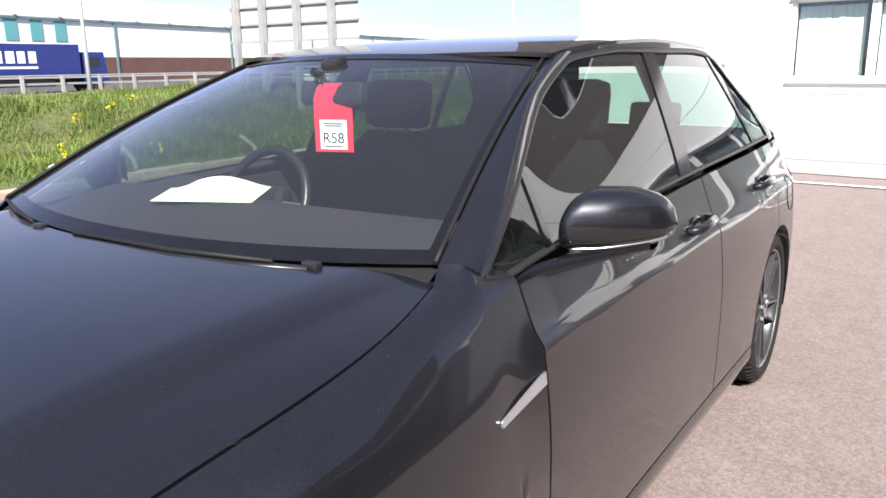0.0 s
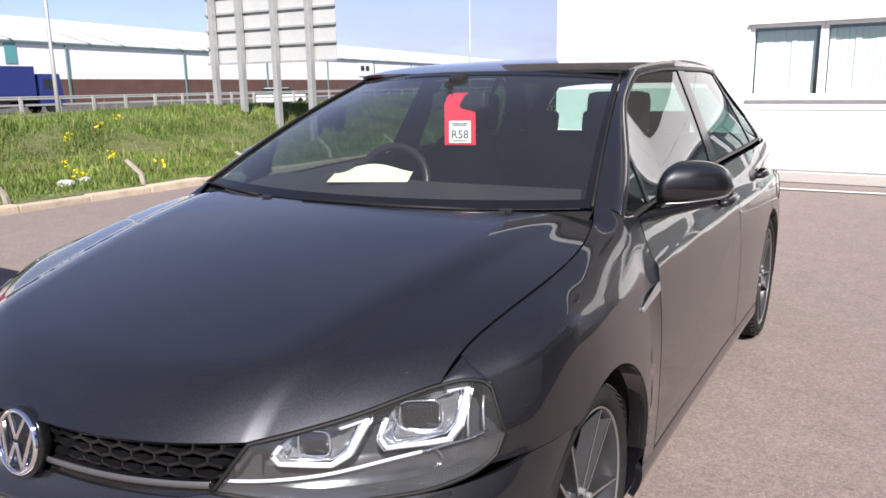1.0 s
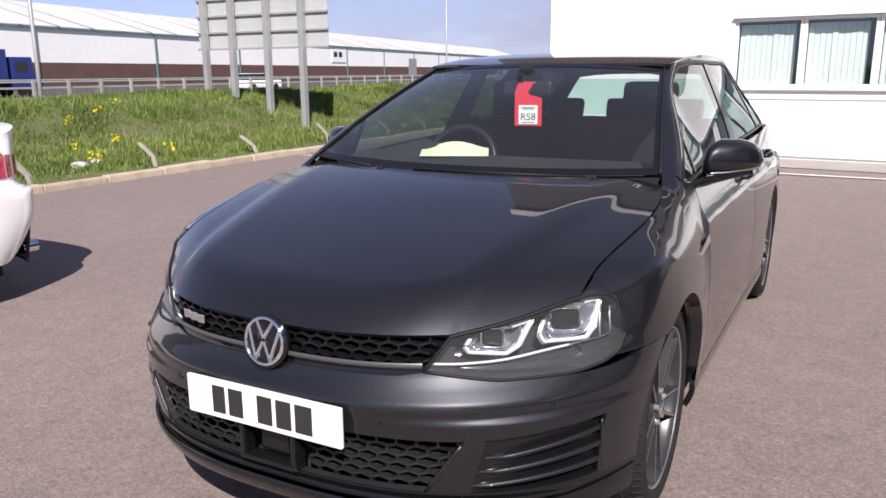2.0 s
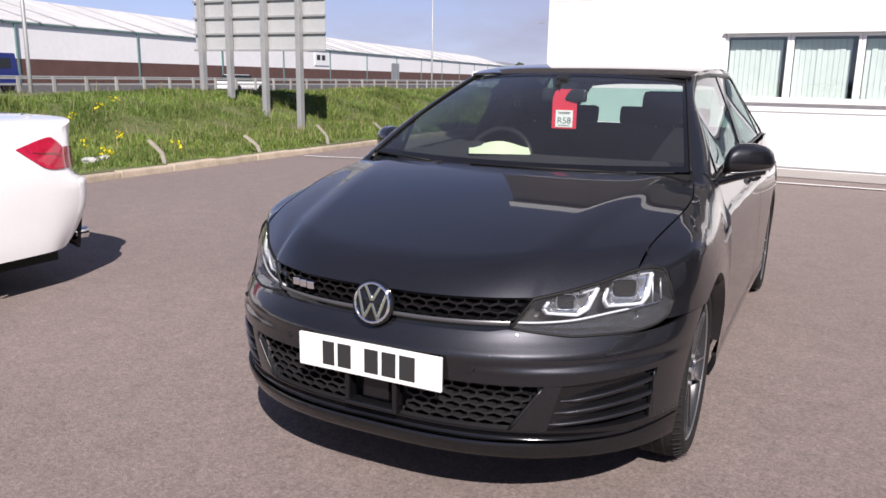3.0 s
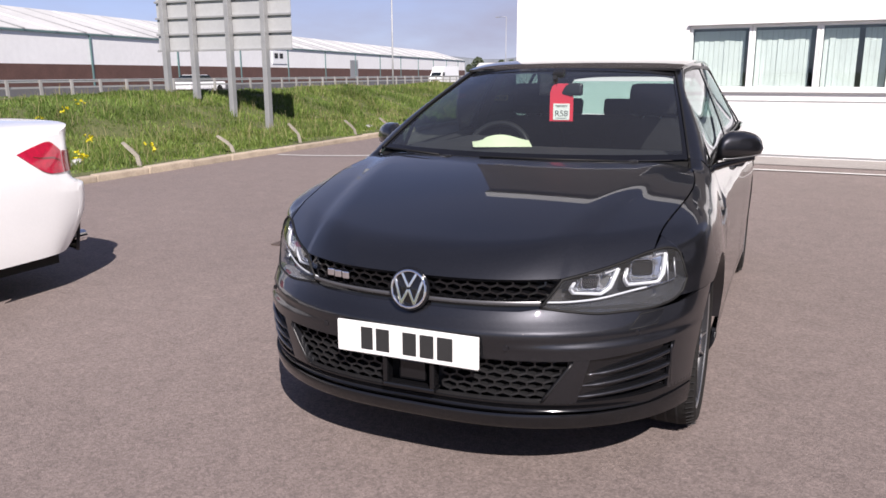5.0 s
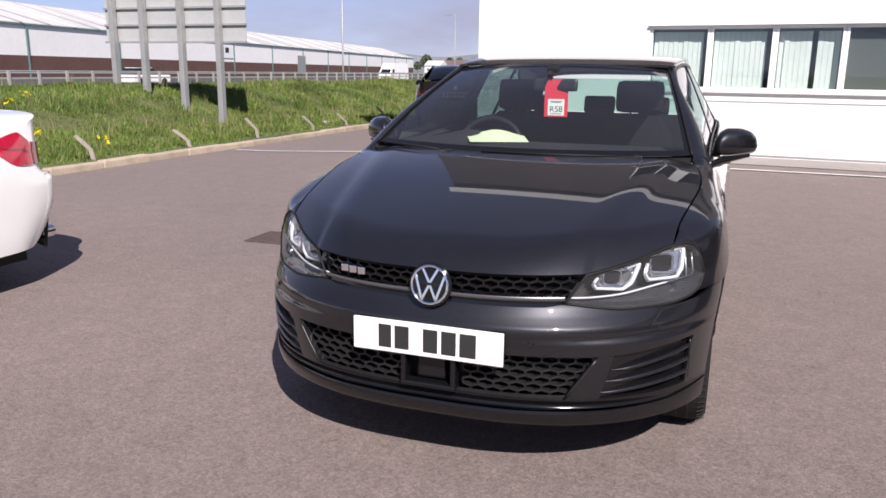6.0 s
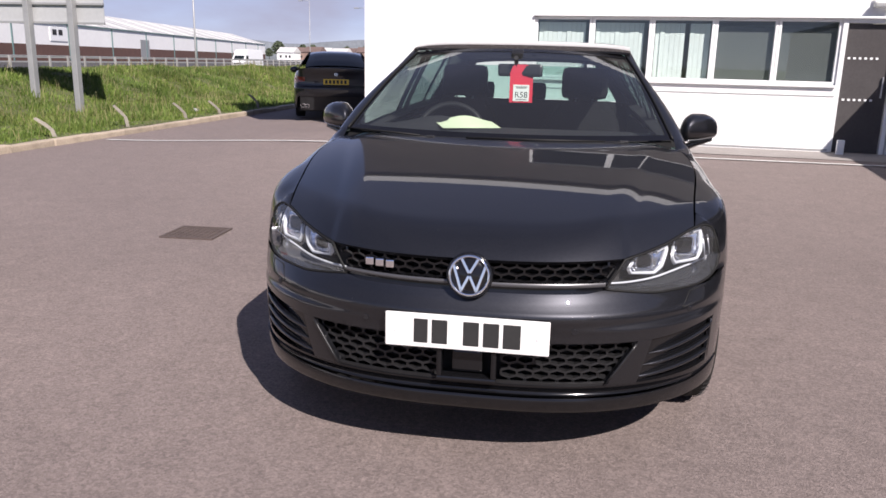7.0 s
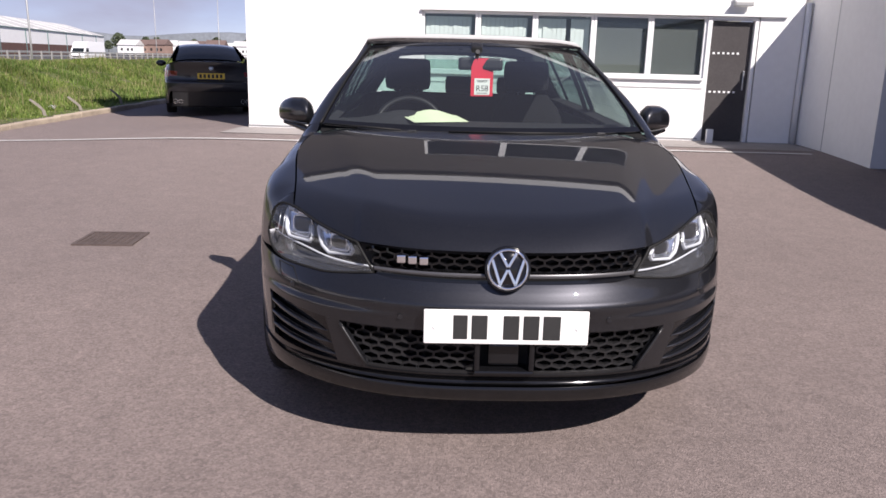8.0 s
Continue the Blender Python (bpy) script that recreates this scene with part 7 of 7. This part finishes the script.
def build_lorry():
    v = thing("box_lorry", "dark blue box lorry with white lettering on the road", "lorry", pose(-51.5, 22.4, -0.17))
    part("box_body", boxed(-1.25, 1.25, 0, 10.0, 0.95, 3.25, 0.04), "blue", v)
    part("chassis", boxed(-0.5, 0.5, 0, 12.0, 0.5, 0.9), "trim", v)
    part("skirt", boxed(1.1, 1.2, 2.2, 8.0, 0.45, 0.95), "trim", v)
    bm = bmesh.new()
    box(bm, -1.2, 1.2, 10.3, 12.2, 0.5, 2.75, 0.08)
    for q in bm.verts:
        if q.co.z > 1.7 and q.co.y > 12.0:
            q.co.y -= 0.3
    part("cab", bm, "blue", v)
    part("cab_window", boxed(1.19, 1.215, 10.6, 11.5, 1.7, 2.4), "gloss_glass", v)
    for k, w in enumerate((0.5, 0.25, 0.5, 0.55, 0.5, 0.5)):
        part("lettering_block", boxed(1.25, 1.27, 2.6 + k * 0.75, 2.6 + k * 0.75 + w, 2.0, 2.75), "card", v)
    part("lettering_line", boxed(1.25, 1.27, 3.0, 6.9, 1.65, 1.78), "card", v)
    for y in (1.6, 2.9, 11.2):
        for sg in (-1, 1):
            road_wheel(v, sg * 1.05, y, sg)


def build_van():
    v = thing("panel_van", "white high-roof panel van on the road", "van", pose(-42.8, 96.0, -0.17) @ Matrix.Scale(0.8, 4))
    prof = [(0.0, 0.45), (-0.02, 1.05), (0.25, 1.35), (1.05, 2.15), (1.55, 3.0), (2.2, 3.18), (8.3, 3.18), (8.4, 3.1), (8.4, 0.45)]
    bm = bmesh.new()
    rows = [[bm.verts.new((x * (1 - 0.10 * step(1.4, 3.2, z)), y, z)) for y, z in prof] for x in (-1.1, 1.1)]
    n = len(prof)
    for k in range(n):
        bm.faces.new((rows[0][k], rows[0][(k + 1) % n], rows[1][(k + 1) % n], rows[1][k]))
    bm.faces.new(rows[0][::-1])
    bm.faces.new(rows[1])
    bmesh.ops.bevel(bm, geom=list(bm.edges), offset=0.05, segments=2, affect="EDGES", profile=0.6)
    bmesh.ops.recalc_face_normals(bm, faces=bm.faces)
    part("body", bm, "white_paint", v)
    part("windscreen", moved(boxed(-0.88, 0.88, -0.52, 0.52, -0.012, 0.012, 0.01), pose(0, 0.66, 1.775, 45)), "gloss_glass", v)
    part("cab_window", boxed(1.05, 1.075, 1.15, 2.0, 1.45, 2.15, 0.02), "gloss_glass", v)
    part("grille", boxed(-0.65, 0.65, -0.035, 0.0, 0.72, 0.98, 0.02), "trim", v)
    part("bumper", boxed(-1.05, 1.05, -0.06, 0.05, 0.38, 0.62, 0.04), "plastic", v)
    for sg in (-1, 1):
        part("headlamp", boxed(sg * 0.72, sg * 1.0, -0.03, 0.06, 0.80, 1.05, 0.03), "drl", v)
        part("door_mirror", boxed(sg * 1.1, sg * 1.32, 1.0, 1.12, 1.45, 1.85, 0.03), "trim", v)
        for y in (1.3, 6.6):
            road_wheel(v, sg * 0.95, y, sg, 0.36)


def build_far_car():
    v = thing("estate_car", "white estate car on the far road", "car", pose(-45.5, 49.8, -0.17))
    bm = bmesh.new()
    box(bm, -0.9, 0.9, 0, 4.6, 0.3, 0.95, 0.12)
    part("body", bm, "white_paint", v)
    bm = bmesh.new()
    box(bm, -0.78, 0.78, 0.2, 3.3, 0.93, 1.5, 0.12)
    for q in bm.verts:
        if q.co.z > 1.2:
            q.co.y += 0.5 if q.co.y < 1.5 else -0.55
    part("cabin", bm, "gloss_glass", v)
    part("roof_panel", boxed(-0.62, 0.62, 0.8, 2.6, 1.48, 1.53, 0.02), "white_paint", v)
    for y in (0.85, 3.75):
        for sg in (-1, 1):
            road_wheel(v, sg * 0.8, y, sg, 0.33)


build_lorry()
build_van()
build_far_car()


# ---- flowers and litter on the bank ----
def build_flowers():
    spots = [(-7.75, 6.95), (-12.0, 9.1), (-12.4, 9.8), (-9.9, 7.75), (-9.0, 6.25), (-11.6, 8.1), (-7.7, 5.55)]
    for k, (x, y) in enumerate(spots):
        rnd = random.Random(100 + k)
        t = thing("wild_flower", "clump of yellow wild flowers in the grass", "flower", pose(x, y, bank_z(x, y)), "yellow wild flowers")
        verts, faces, sv, sf = [], [], [], []
        for _ in range(rnd.randint(5, 10)):
            h = rnd.uniform(0.15, 0.28)
            px, py = rnd.gauss(0, 0.055), rnd.gauss(0, 0.055)
            n = len(sv)
            sv += [(px * 0.5 - 0.004, py * 0.5, 0), (px * 0.5 + 0.004, py * 0.5, 0), (px, py, h)]
            sf.append((n, n + 1, n + 2))
            c = Vector((px, py, h))
            for _ in range(4):
                u = Vector((rnd.gauss(0, 1), rnd.gauss(0, 1), rnd.gauss(0, 0.6))).normalized() * rnd.uniform(0.012, 0.024)
                w = u.orthogonal().normalized() * u.length
                o = c + Vector((rnd.uniform(-0.02, 0.02), rnd.uniform(-0.02, 0.02), rnd.uniform(-0.02, 0.02)))
                n = len(verts)
                verts += [o + u, o + w, o - u, o - w]
                faces.append((n, n + 1, n + 2, n + 3))
        tagged(raw("bloom", verts, faces, "yellow", t), kind="stuff")
        tagged(raw("stem", sv, sf, "grass", t), kind="stuff")


build_flowers()


def build_litter():
    for k, (x, y, s) in enumerate(((-8.3, 5.75, 0.12), (-8.5, 6.15, 0.10), (-8.2, 14.6, 0.10))):
        rnd = random.Random(k)
        bm = bmesh.new()
        bmesh.ops.create_icosphere(bm, subdivisions=2, radius=s)
        for v in bm.verts:
            v.co *= 0.7 + 0.6 * rnd.random()
            v.co.z *= 0.5
        t = thing("litter", "crumpled white litter lying in the grass", "litter", pose(x, y, bank_z(x, y) + s * 0.45))
        part("scrap", bm, "litter", t)
    # small white post stump beside the door
    t = thing("door_stop", "small white painted stop on the ground by the door", "door stop", OFFICE @ pose(4.62, -0.28, 0.125))
    part("stop_block", boxed(-0.05, 0.05, -0.04, 0.04, 0, 0.22, 0.012), "white", t)


build_litter()
